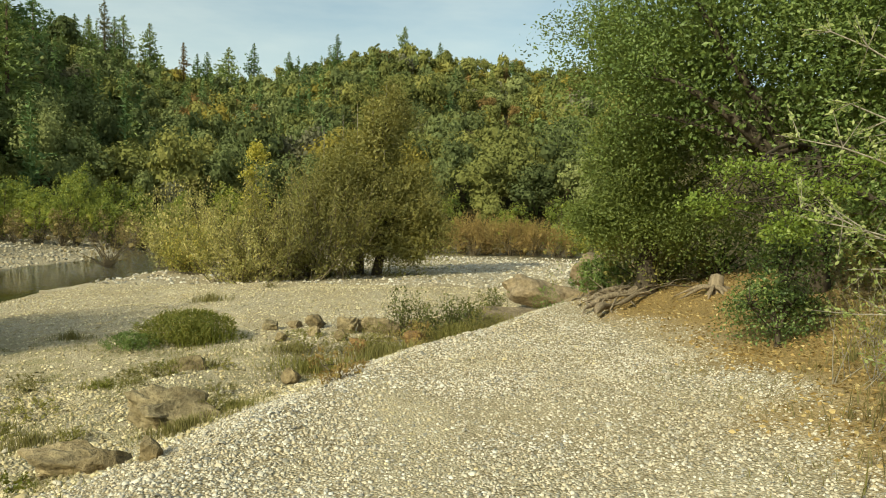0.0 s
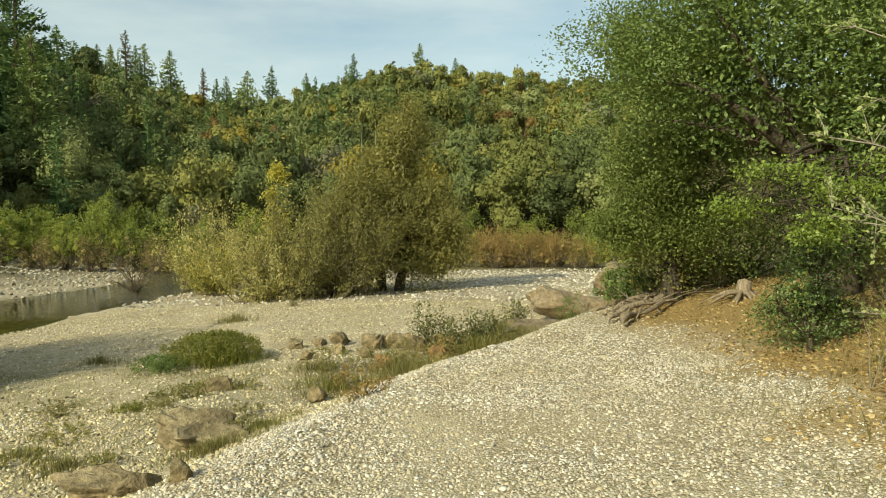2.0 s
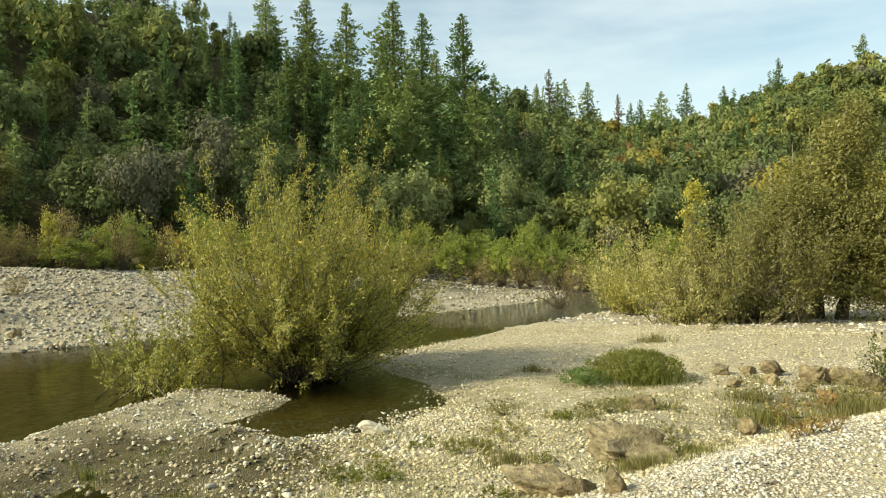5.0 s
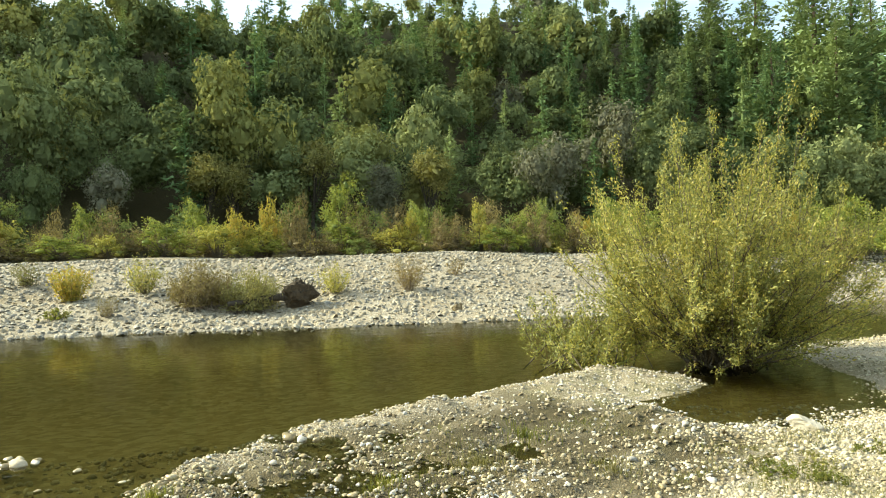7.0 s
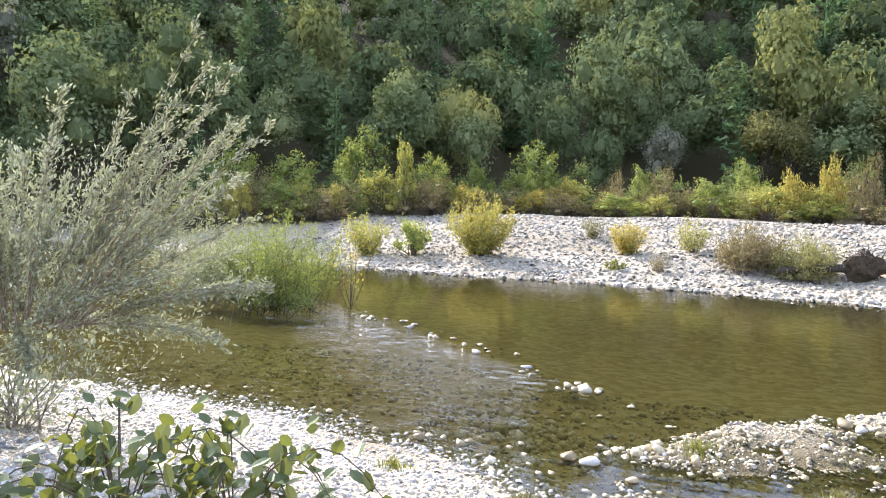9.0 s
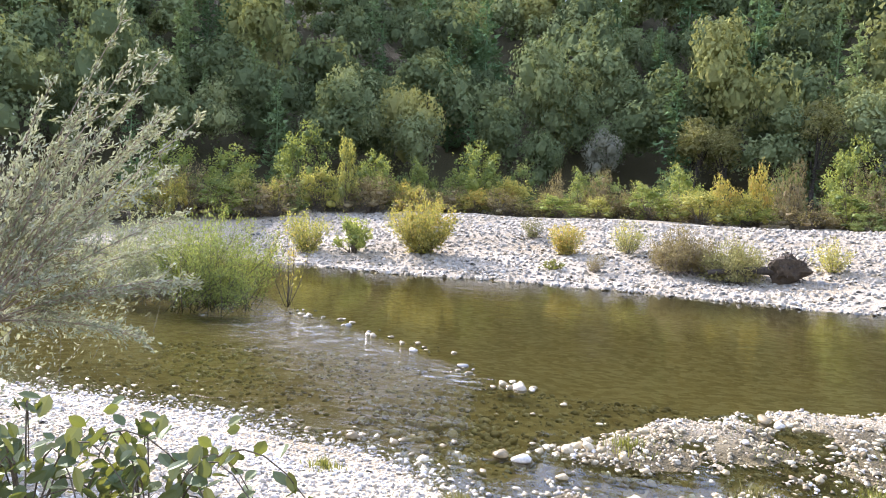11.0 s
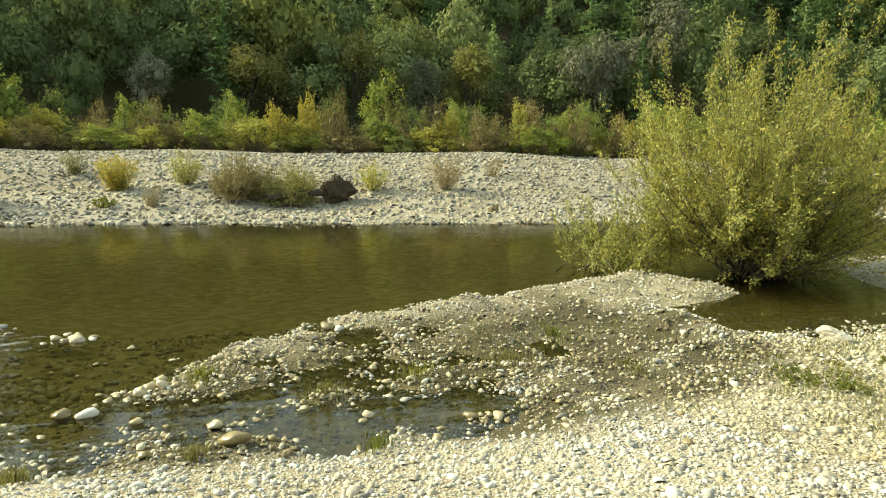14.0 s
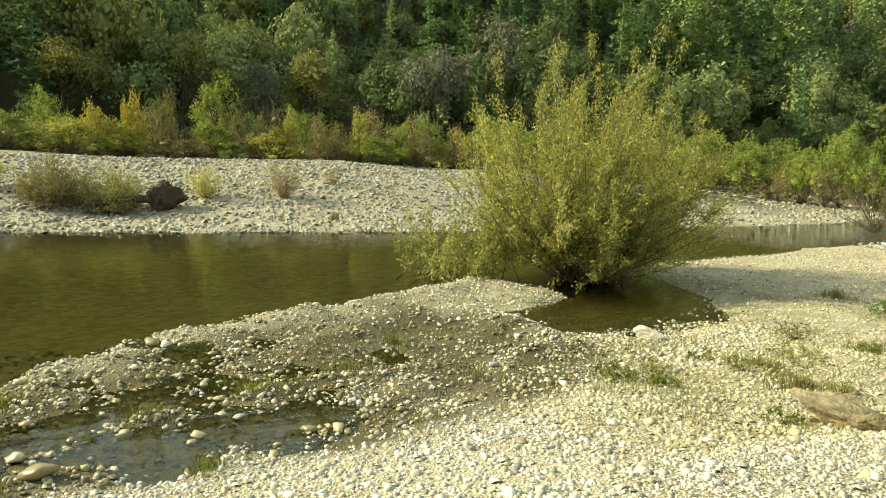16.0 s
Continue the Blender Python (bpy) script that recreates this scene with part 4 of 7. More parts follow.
def crown_tree(name, x, y, label, category, leaf_mat, trunk_r, fork, lobes, clumps, per, leaf, seed, bark, aspect=0.55, clump_r=0.3, limbs=14, droop=0.35, fill=3.0, inner=0.05):
    """A tree with a forked trunk and a crown of leaf clumps; lobes: ellipsoids (x, y, z, rx, ry, rz) about the trunk's foot."""
    rng = np.random.default_rng(seed)
    base = thing(name, x, y, hz(x, y), label, category)
    lobes = np.array(lobes, float)
    big = lobes
    dirs = unit(rng.normal(size=(len(big), 9, 3)) + [0, 0, 0.15])
    lobes = np.concatenate([(big[:, None, :3] + dirs * big[:, None, 3:] * 0.68), np.repeat(big[:, None, 3:] * 0.42, 9, axis=1) * rng.uniform(0.75, 1.2, (len(big), 9, 1))], -1).reshape(-1, 6)
    vol = np.prod(lobes[:, 3:], axis=1) ** 0.7
    pick = rng.choice(len(lobes), clumps, p=vol / vol.sum())
    d = unit(rng.normal(size=(clumps, 3)) + [0, 0, 0.25])
    rad = np.where(rng.random(clumps) < 0.72, rng.uniform(0.78, 1.06, clumps), rng.uniform(0.3, 0.8, clumps))
    cen = lobes[pick, :3] + d * lobes[pick, 3:] * rad[:, None]
    keep = cen[:, 2] > 0.15
    cen, d = cen[keep], d[keep]
    n = len(cen)
    size = clump_r * rng.uniform(0.6, 1.4, (n, 1, 1))
    c = cen[:, None] + rng.normal(0, 1, (n, per, 3)) * size * [1, 1, 0.55]
    c[..., 2] -= droop * ((c - cen[:, None])[..., :2] ** 2).sum(-1) / clump_r
    ax = d[:, None] * [1, 1, 0.3] + rng.normal(0, 0.75, (n, per, 3)) + [0, 0, -0.1]
    c = c.reshape(-1, 3)
    c[:, 2] = np.maximum(c[:, 2], 0.05)
    foliage = leaves(c, ax.reshape(-1, 3), leaf, leaf * aspect, rng, facing=np.repeat(d + [0, 0, 0.45], per, axis=0))
    # broader shaded leaves deep inside
    k = int(n * per * inner)
    vol = np.prod(big[:, 3:], axis=1) ** 0.7
    p = rng.choice(len(big), k, p=vol / vol.sum())
    ci = big[p, :3] + unit(rng.normal(size=(k, 3))) * big[p, 3:] * (rng.random((k, 1)) ** 0.5 * 0.72)
    ci[:, 2] = np.maximum(ci[:, 2], 0.15)
    foliage = joined([foliage, leaves(ci, rng.normal(size=(k, 3)), leaf * fill, leaf * fill * 0.66, rng)])
    wood = []
    f = np.array([0, 0, fork], float)
    s = np.linspace(0, 1, 6)[:, None]
    wood.append(tube(np.array([0, 0, -0.15]) * (1 - s) + f * s + rng.normal(0, trunk_r * 0.25, (6, 3)) * s, trunk_r * 1.25, trunk_r * 0.75, 9))
    twigs = []
    for i in range(limbs):
        e = cen[rng.integers(n)] * 0.95
        mid = f * 0.5 + e * 0.5 + np.array([0, 0, 0.14 * np.linalg.norm(e - f)]) + rng.normal(0, 0.12, 3)
        s = np.linspace(0, 1, 8)[:, None]
        p = f * (1 - s) ** 2 + 2 * mid * s * (1 - s) + e * s ** 2
        wood.append(tube(p, trunk_r * rng.uniform(0.32, 0.55), 0.012, 6))
        for _ in range(7):
            q = p[rng.integers(3, 8)]
            near_c = cen[np.argsort(((cen - q) ** 2).sum(1))[rng.integers(1, 14)]]
            twigs.append(tube([q, (q + near_c) / 2 + rng.normal(0, 0.06, 3), near_c], 0.014, 0.005, 3))
    part("trunk", mesh_np("trunk", *joined(wood + twigs), smooth=True, mats=[bark]), base)
    crown_me = mesh_np("crown", *foliage, mats=[leaf_mat])
    paint_tone(crown_me, 0.5)
    part("crown", crown_me, base)
    return base


# crowns and spires for the hill woods
def broadleaf_tpl(rng, flakes, size):
    """A crown of about radius 1: billows of many small leaf sprays that face outwards, over uneven leafy cores."""
    lob = []
    for _ in range(9):
        d = unit(rng.normal(size=3) + [0, 0, 0.2]) * rng.uniform(0.35, 0.72)
        lob.append((*(d * [1, 1, 0.8] + [0, 0, 0.95]), rng.uniform(0.24, 0.46)))
    lob = np.array(lob)
    per = flakes // len(lob)
    vs, cores = [], []
    for x, y, z, r in lob:
        d = unit(rng.normal(size=(per, 3)) + [0, 0, 0.45])
        bump = 1 + 0.10 * np.sin(d @ rng.normal(size=(3, 3)) * 5 + rng.uniform(0, 6, 3)).sum(1, keepdims=True)
        c = np.array([x, y, z]) + d * r * bump * rng.uniform(0.78, 1.14, (per, 1))
        nrm = unit(d + rng.normal(0, 0.45, (per, 3)))
        a = unit(np.cross(nrm, rng.normal(size=(per, 3))))
        b = np.cross(nrm, a)
        s = size * rng.uniform(0.5, 1.35, (per, 1))
        vs.append(np.stack([c + a * s, c - a * s * 0.6 + b * s * 0.8, c - a * s * 0.6 - b * s * 0.8], 1).reshape(-1, 3))
        cores.append(ICO1[0] * (1 + rng.normal(0, 0.15, (len(ICO1[0]), 1))) * r * 0.5 + [x, y, z])
    v = np.concatenate(vs)
    n = len(v)
    core_f = np.concatenate([ICO1[1] + n + k * len(ICO1[0]) for k in range(len(cores))])
    return np.concatenate([v, *cores]), np.concatenate([np.arange(n).reshape(-1, 3), core_f])


def conifer_tpl(rng, layers, arms, width=0.2, open_=0.0, tufts=5):
    """A spire of height 1: uneven boughs all along a thin trunk, each a spray of small needle tufts, with gaps between them."""
    cen, siz, axs = [], [], []
    boughs = int(layers * arms * 0.72)
    gap = rng.uniform(0, 6.28, 4)
    for i in range(boughs):
        u = ((i + rng.uniform(0, 1)) / boughs) ** 1.15
        z = 0.07 + open_ * 0.3 + (0.93 - open_ * 0.3) * u
        a = rng.uniform(0, 6.28)
        side = 0.82 + 0.22 * math.sin(a + gap[0] + 9 * u) + 0.16 * math.sin(2 * a + gap[1] + 23 * u)
        r = (width * (1 - u) ** 0.72 * min(1.0, 0.55 + 2.2 * u) * side * rng.uniform(0.55 - open_, 1.12)) + 0.010
        d = np.array([math.cos(a), math.sin(a), rng.uniform(-0.42, 0.12) + 0.25 * u])
        m = max(int(tufts * (0.35 + 0.65 * r / width)), 2)
        q = 1 - 0.78 * rng.random(m) ** 1.3
        cen.append(np.array([0, 0, z]) + d * (r * q)[:, None] + rng.normal(0, 0.05 * r + 0.002, (m, 3)))
        siz.append((0.50 / math.sqrt(layers * arms * tufts) + 0.26 * r / math.sqrt(m)) * rng.uniform(0.6, 1.3, m))
        axs.append(np.repeat(d[None] + [0, 0, 0.2], m, 0) + rng.normal(0, 0.5, (m, 3)))
    c, sz, ax = np.concatenate(cen), np.concatenate(siz)[:, None], unit(np.concatenate(axs))
    b = unit(np.cross(ax, unit(np.array([0, 0, 1.0]) + rng.normal(0, 0.5, ax.shape))))
    v = np.stack([c + ax * sz * 1.4, c - ax * sz * 0.6 + b * sz * 0.6, c - ax * sz * 0.6 - b * sz * 0.6], 1).reshape(-1, 3)
    f = np.arange(len(v)).reshape(-1, 3)
    tv, tf = tube([[0, 0, -0.05], [0, 0, 0.5], [0, 0, 1.0]], 0.014, 0.002, 5)
    tf3 = np.concatenate([tf[:, [0, 1, 2]], tf[:, [0, 2, 3]]])
    return np.concatenate([v, tv]), np.concatenate([f, tf3 + len(v)])


def paint_tone(me, values):
    """Each tree's own shade of leaf."""
    at = me.attributes.new("tone", "FLOAT", "POINT")
    at.data.foreach_set("value", np.ascontiguousarray(np.broadcast_to(values, len(me.vertices)), dtype=np.float32))


WOOD_MATS = [W_FIR, W_PINE, W_OAK, W_OLIVE, W_GOLD, W_ORANGE, W_GREY]


def hill_woods(name, label, yaw0, yaw1, spacing, fine, seed, mix, girth=0.70, r_from=0.0, r_to=1.03, lift=0.3):
    """Woods over a stretch of hillside, one mesh. mix: weights of the seven kinds as two ends over the height of the slope."""
    rng = np.random.default_rng(seed)
    sets = [[broadleaf_tpl(rng, int(n * fine), q / math.sqrt(fine)) for _ in range(4)] for n, q in ((5600, 0.030), (2800, 0.042), (1200, 0.067))]
    conif = [conifer_tpl(rng, int(34 * math.sqrt(fine)), int(13 * math.sqrt(fine)), rng.uniform(0.16, 0.25), 0.0, 11) for _ in range(5)]
    xs = np.arange(-260, 120, spacing)
    gx, gy = np.meshgrid(xs, np.arange(-120, 270, spacing), indexing="ij")
    gx = (gx + rng.uniform(-0.45, 0.45, gx.shape) * spacing).ravel()
    gy = (gy + rng.uniform(-0.45, 0.45, gy.shape) * spacing).ravel()
    r, yaw = np.hypot(gx, gy), np.degrees(np.arctan2(-gx, gy))
    t = (r - np.interp(yaw, YAW, FOOT)) / (np.interp(yaw, YAW, RIDGE) - np.interp(yaw, YAW, FOOT))
    ok = (yaw > yaw0) & (yaw < yaw1) & (t > r_from) & (t < r_to)
    gx, gy, t = gx[ok], gy[ok], t[ok]
    gz = height(gx, gy)
    patch = roll_noise(gx, gy, 26.0)
    verts, faces, mats, tones, n0 = [], [], [], [], 0
    lo, hi = np.array(mix[0], float), np.array(mix[1], float)
    for x, y, z, u, pt in zip(gx, gy, gz, t, patch):
        w = lo + (hi - lo) * min(max(u, 0), 1)
        w = w * np.array([1, 1, 1, 1, max(0.15, 1 + 1.6 * pt), max(0.1, 1 + 1.8 * pt), 1])
        k = rng.choice(7, p=w / w.sum())
        if k < 2:
            v, f = conif[rng.integers(len(conif))]
            h = rng.uniform(7, 14) * (0.8 + 0.25 * rng.random()) * (1 if u < 0.8 else 0.6)
            sc = np.array([h * rng.uniform(0.9, 1.2), h * rng.uniform(0.9, 1.2), h])
        else:
            v, f = sets[0 if u < 0.14 else 1 if u < 0.5 else 2][rng.integers(4)]
            q = spacing * girth * (rng.uniform(0.65, 1.2) if rng.random() < 0.8 else rng.uniform(1.2, 1.6)) * (1.15 if u < 0.15 else 1.0 if u < 0.82 else 0.72)
            sc = np.array([q, q * rng.uniform(0.8, 1.2), q * rng.uniform(0.95, 1.45)])
        a = rng.uniform(0, 6.28)
        c, s = math.cos(a), math.sin(a)
        p = v * sc
        verts.append(np.column_stack([p[:, 0] * c - p[:, 1] * s + x, p[:, 0] * s + p[:, 1] * c + y, p[:, 2] + z - 0.3 + (0 if k < 2 else (lift + rng.uniform(0, 0.5) + 0.25 * max(0.0, 0.15 - u) / 0.15) * q)]))
        faces.append(f + n0)
        mats.append(np.full(len(f), k))
        tones.append(np.full(len(v), np.clip(rng.normal(0.48 + 0.16 * pt, 0.26), 0.02, 1.0)))
        n0 += len(v)
    me = mesh_np(name, np.concatenate(verts), np.concatenate(faces), mats=WOOD_MATS, indices=np.concatenate(mats))
    paint_tone(me, np.concatenate(tones))
    return tagged(new(name, me), label, "woods", kind="stuff")


#                                     fir  pine oak olive gold orange grey
hill_woods("hillside_woods", "dark dense fir woods with oaks on the shaded hillside", 29, 61.5, 3.6, 0.58, 20,
           ([0.16, 0.10, 0.56, 0.14, 0.01, 0.00, 0.03], [0.40, 0.24, 0.28, 0.07, 0.00, 0.01, 0.01]))
hill_woods("hillside_woods", "dense evergreen oak and fir woods on a steep shaded hillside", 59.5, 157, 3.7, 0.52, 21,
           ([0.07, 0.05, 0.70, 0.15, 0.00, 0.00, 0.03], [0.22, 0.22, 0.44, 0.10, 0.00, 0.00, 0.02]))
hill_woods("hillside_woods", "dark mixed oak and pine woods in the valley", 12, 30.5, 3.9, 0.30, 23,
           ([0.14, 0.10, 0.48, 0.22, 0.02, 0.01, 0.03], [0.12, 0.10, 0.42, 0.28, 0.04, 0.02, 0.02]), 0.66)
hill_woods("hillside_woods", "sunlit autumn oak woods in olive, gold and russet", -15, 13, 3.7, 0.30, 22,
           ([0.02, 0.03, 0.30, 0.52, 0.09, 0.02, 0.03], [0.01, 0.02, 0.28, 0.50, 0.12, 0.045, 0.03]), 0.66)



def conifer(name, yaw, r, top_elev, label, mat, seed, width=0.2, open_=0.0, group=""):
    """A single conifer whose tip stands at that elevation seen from the bar."""
    rng = np.random.default_rng(seed)
    x, y = polar(yaw, r)
    z = hz(x, y)
    h = 2.68 + r * math.tan(radians(top_elev)) - z
    v, f = conifer_tpl(rng, 52, 16, width * 1.55, open_, 22) if r < 122 else conifer_tpl(rng, 38, 13, width * 2.0, open_, 14)
    base = thing(name, x, y, z - 0.2, label, "tree", group)
    n = len(v) - 15
    crown = f[(f < n).all(1)]
    crown_me = mesh_np("crown", v[:n] * h, crown, mats=[mat])
    paint_tone(crown_me, rng.uniform(0.25, 0.75))
    part("trunk", mesh_np("trunk", *tube([[0, 0, -0.3], [0.01 * h, 0, h * 0.5], [0, 0, h * 0.99]], 0.018 * h, 0.004 * h, 6), smooth=True, mats=[B_PINE]), base)
    part("crown", crown_me, base)
    return base


SKYLINE = [(6.3, 238, 15.4, 0.17), (11.7, 236, 14.5, 0.15), (18.2, 232, 13.3, 0.14), (25.8, 190, 13.9, 0.16), (3.4, 238, 14.3, 0.16),
           (15.5, 234, 12.9, 0.15), (20.1, 225, 12.8, 0.24), (21.7, 215, 12.3, 0.13), (22.4, 215, 12.1, 0.13), (27.6, 185, 14.2, 0.15), (28.2, 185, 14.0, 0.15),
           (30.8, 165, 13.8, 0.13), (29.9, 168, 13.9, 0.13), (32.3, 160, 13.9, 0.2), (33.4, 150, 14.8, 0.2)]
for n_, (yaw_, r_, e_, w_) in enumerate(SKYLINE):
    conifer("pine_tree", yaw_, r_, e_, "dark green pine standing above the ridge line", W_FIR if n_ % 3 else W_PINE, 40 + n_, w_, 0.1, "pines on the ridge")
for n_, (yaw_, r_, e_, w_) in enumerate([(36.0, 105, 19.3, 0.17), (38.2, 118, 16.6, 0.17), (39.4, 120, 19.4, 0.15), (41.8, 96, 20.3, 0.2), (42.6, 118, 17.2, 0.17),
                                         (35.0, 90, 14.2, 0.19), (39.0, 100, 13.6, 0.2), (40.4, 88, 15.2, 0.2), (43.6, 104, 15.2, 0.2), (45.6, 108, 20.0, 0.18), (47.2, 96, 14.8, 0.2), (48.8, 110, 20.6, 0.16), (44.6, 84, 14.8, 0.2), (52.0, 112, 20.5, 0.2), (77.9, 112, 20.5, 0.16), (79.5, 114, 20.6, 0.16),
                                         (95.2, 84, 15.8, 0.2), (94.2, 100, 17.0, 0.2), (87.6, 108, 19.4, 0.16), (92.0, 110, 19.0, 0.15), (97.5, 110, 19.6, 0.16), (83.0, 84, 15.2, 0.2), (91.0, 72, 12.0, 0.22), (100.0, 76, 13.4, 0.2), (106.0, 80, 14.5, 0.2), (68.0, 84, 14.0, 0.2), (103.5, 112, 21.4, 0.17), (107.3, 112, 21.8, 0.17),
                                         (112.0, 108, 21.5, 0.17), (119.0, 110, 20.5, 0.17), (75.0, 96, 14.5, 0.19)]):
    conifer("fir_tree", yaw_, r_, e_, "tall fir with drooping boughs on the wooded slope", W_PINE if n_ % 2 else W_FIR, 70 + n_, w_, 0.05, "firs on the slope")
for n_, (yaw_, r_, e_) in enumerate([(28.9, 180, 15.0), (23.4, 210, 12.8)]):
    conifer("dead_pine", yaw_, r_, e_, "thin half-bare browning pine on the ridge", W_ORANGE if n_ else W_GREY, 90 + n_, 0.10, 0.5, "pines on the ridge")

# ---- row of shrubs and young trees behind the far bar
TPL = {}


def template(key, mat, h, spread, lobes, per, leaf, seed, **more):
    """Built once below ground-plan use, then copied along the bank."""
    TPL[key] = (mat, h, spread, lobes, per, leaf, seed, more)


#        kind     leaves      h    spread lobes per leaf seed
template("green", L_GREEN, 5.0, 1.7, 24, 90, 0.155, 101, upright=0.3, lobe_r=0.34)
template("yellow", L_YELLOW, 3.0, 1.5, 18, 84, 0.135, 102, upright=0.6, wisps=4)
template("gold", L_GOLD, 2.6, 1.3, 17, 84, 0.13, 105, upright=0.7, wisps=4)
template("brown", L_BROWN, 2.6, 1.7, 18, 64, 0.12, 103, upright=0.7, wisps=5, core=0.35, shoots=3)
template("russet", L_RUSSET, 2.4, 1.9, 26, 90, 0.16, 104, upright=1.4, wisps=8, aspect=0.22, core=0.3, base=0.05, shoots=3)
template("thicket", L_OAK_OLIVE, 3.6, 2.0, 20, 100, 0.15, 106, upright=0.3)
FIRST = {}


def along(key, yaw, r, top_elev, width_deg, label, category, group):
    x, y = polar(yaw, r)
    z = hz(x, y)
    mat, h, spread, lobes, per, leaf, seed, more = TPL[key]
    want_h = max(2.68 + r * math.tan(radians(top_elev)) - z, 0.9)
    want_w = r * math.tan(radians(width_deg)) / 2
    m = Matrix.LocRotScale((x, y, z - 0.05), Euler((0, 0, yaw * 7.3)), (want_w / spread, want_w / spread, want_h / h))
    if key not in FIRST:
        FIRST[key] = lobed_bush(key + "_shrub", 0, 0, label, category, mat, h, spread, lobes, per, leaf, seed, z=0, group=group, **more)
        FIRST[key].matrix_basis = m
        return FIRST[key]
    ob = FIRST[key]
    keep = ob.scale.copy()
    ob.scale = (1, 1, 1)
    got = copy_thing(ob, m)
    ob.scale = keep
    return tagged(got, label, category, group)


ROW = "shrubs behind the far gravel bar"
for yaw_, e_, w_ in [(119.8, 5.9, 5.1), (113.6, 3.9, 4.2), (110, 3.5, 3.3), (105.5, 5.1, 4.7), (97.1, 3.2, 2.8), (89.3, 3.7, 3.7), (78.4, 5.6, 4.2), (72.1, 3.4, 3.3),
                     (63.9, 2.8, 2.8), (61.7, 3.0, 3.7), (56.6, 3.6, 3.7), (129.6, 4.5, 4.7), (125.3, 3.9, 5.6), (46, 3.6, 4.5), (51, 3.0, 4.0), (42, 2.6, 4.0)]:
    along("green", yaw_, (45 if yaw_ > 53 else 60) + (yaw_ * 3.7) % 4, e_, w_, "green leafy young alder on the far bank", "young tree", ROW)
for yaw_, e_, w_ in [(37.2, 2.4, 3.3), (31.1, 3.3, 4.7), (28.3, 2.4, 3.3), (33.9, 2.2, 4.2), (29.4, 2.1, 3.3), (35.6, 1.6, 3.5), (39.5, 2.6, 4.0),
                     (2.5, 2.4, 3.3), (-2.7, 1.7, 4.2), (-7.2, 2.2, 4.7), (9.0, 2.4, 5.0), (14.0, 2.6, 5.0), (19.5, 2.4, 5.0), (-11.0, 2.4, 5.0)]:
    along("green", yaw_, 62 + (yaw_ * 3.7) % 6, e_, w_, "green willow thicket at the foot of the hill", "shrub", ROW)
for yaw_, e_, w_ in [(111.3, 1.75, 3.7), (105.9, 1.4, 3.3), (88.5, 1.6, 3.6), (85.0, 1.5, 3.6), (84.1, 4.1, 2.3), (67.1, 3.1, 3.0), (116.2, 4.7, 2.8), (102.8, 2.4, 2.3), (121.5, 1.2, 3.0)]:
    along("yellow" if int(yaw_) % 3 else "gold", yaw_, (43 if yaw_ > 40 else 56) + (yaw_ * 2.3) % 3, e_, w_, "yellowing willow shrub on the far bank", "shrub", ROW)
for yaw_, e_, w_ in [(93.1, 1.8, 3.7), (99.3, 2.6, 2.6), (76.5, 0.8, 7.0), (70.4, 2.4, 3.3), (59.6, 2.3, 2.8), (81.8, 3.8, 2.3), (74.2, 3.0, 3.7), (113.9, 1.9, 5.6), (123.3, 0.8, 5.6),
                     (108, 0.6, 4), (96, 0.8, 4), (90.5, 0.5, 4), (65, 0.7, 4), (55, 1.0, 5), (49, 0.9, 5), (44, 0.8, 5), (128, 0.8, 6), (101, 0.4, 4), (80, 0.4, 4)]:
    along("brown", yaw_, (43 if yaw_ > 53 else 58) + (yaw_ * 2.9) % 3, e_, w_, "withered grey-brown brush on the far bank", "shrub", ROW)
for n_ in range(72):
    along(("brown", "green", "brown", "gold", "brown", "yellow", "brown", "thicket", "green", "brown", "yellow")[n_ % 11], 40 + n_ * 1.29 + math.sin(n_ * 4.1), (42.5 if n_ > 10 else 57) + (n_ * 1.9) % 4.5, (1.0, 2.2, 0.6, 1.6, 2.5, 0.9, 1.9, 0.5)[n_ % 8] + 0.7 * math.sin(n_ * 2.3), 4.0 + 1.4 * math.sin(n_ * 1.7), "low mixed scrub along the top of the far bar", "shrub", ROW)
for n_ in range(24):
    along("thicket", 55 + n_ * 3.3 + math.sin(n_ * 3.3), 48 + (n_ * 1.7) % 4, (2.6, 1.6, 3.3, 2.1, 1.2, 2.9)[n_ % 6], 4.4 + math.sin(n_ * 2.1), "dense olive-green thicket at the foot of the slope", "thicket", ROW)
for yaw_, e_, w_ in [(33, 1.5, 4.5), (28, 1.0, 4.5), (24.2, 1.6, 4.5), (37, 1.7, 4.5), (30.6, 2.4, 3.4), (35.2, 2.1, 3.6), (26.2, 1.9, 3.6)]:
    along("green", yaw_, 55 + yaw_ % 3, e_, w_, "sunlit yellow-green willow on the far bank", "shrub", ROW)
for yaw_, e_, w_ in [(31.5, -0.1, 3.0), (34.6, -0.2, 3.0), (27.0, -0.2, 3.0)]:
    along("brown", yaw_, 53.5, e_, w_, "low withered grey-brown brush on the far bank", "shrub", ROW)
for yaw_, e_, w_ in [(3.2, 0.1, 3.5), (1.2, 0.4, 3.6), (-0.8, 0.5, 3.6), (-2.8, 0.3, 3.6), (-4.8, 0.2, 3.4), (-6.6, -0.2, 3.0), (0.2, 0.1, 4), (-3.8, 0.0, 4)]:
    along("russet", yaw_, 48 + (yaw_ * 1.7) % 3, e_, w_, "russet-brown willow scrub behind the gravel bar", "shrub", "russet scrub")
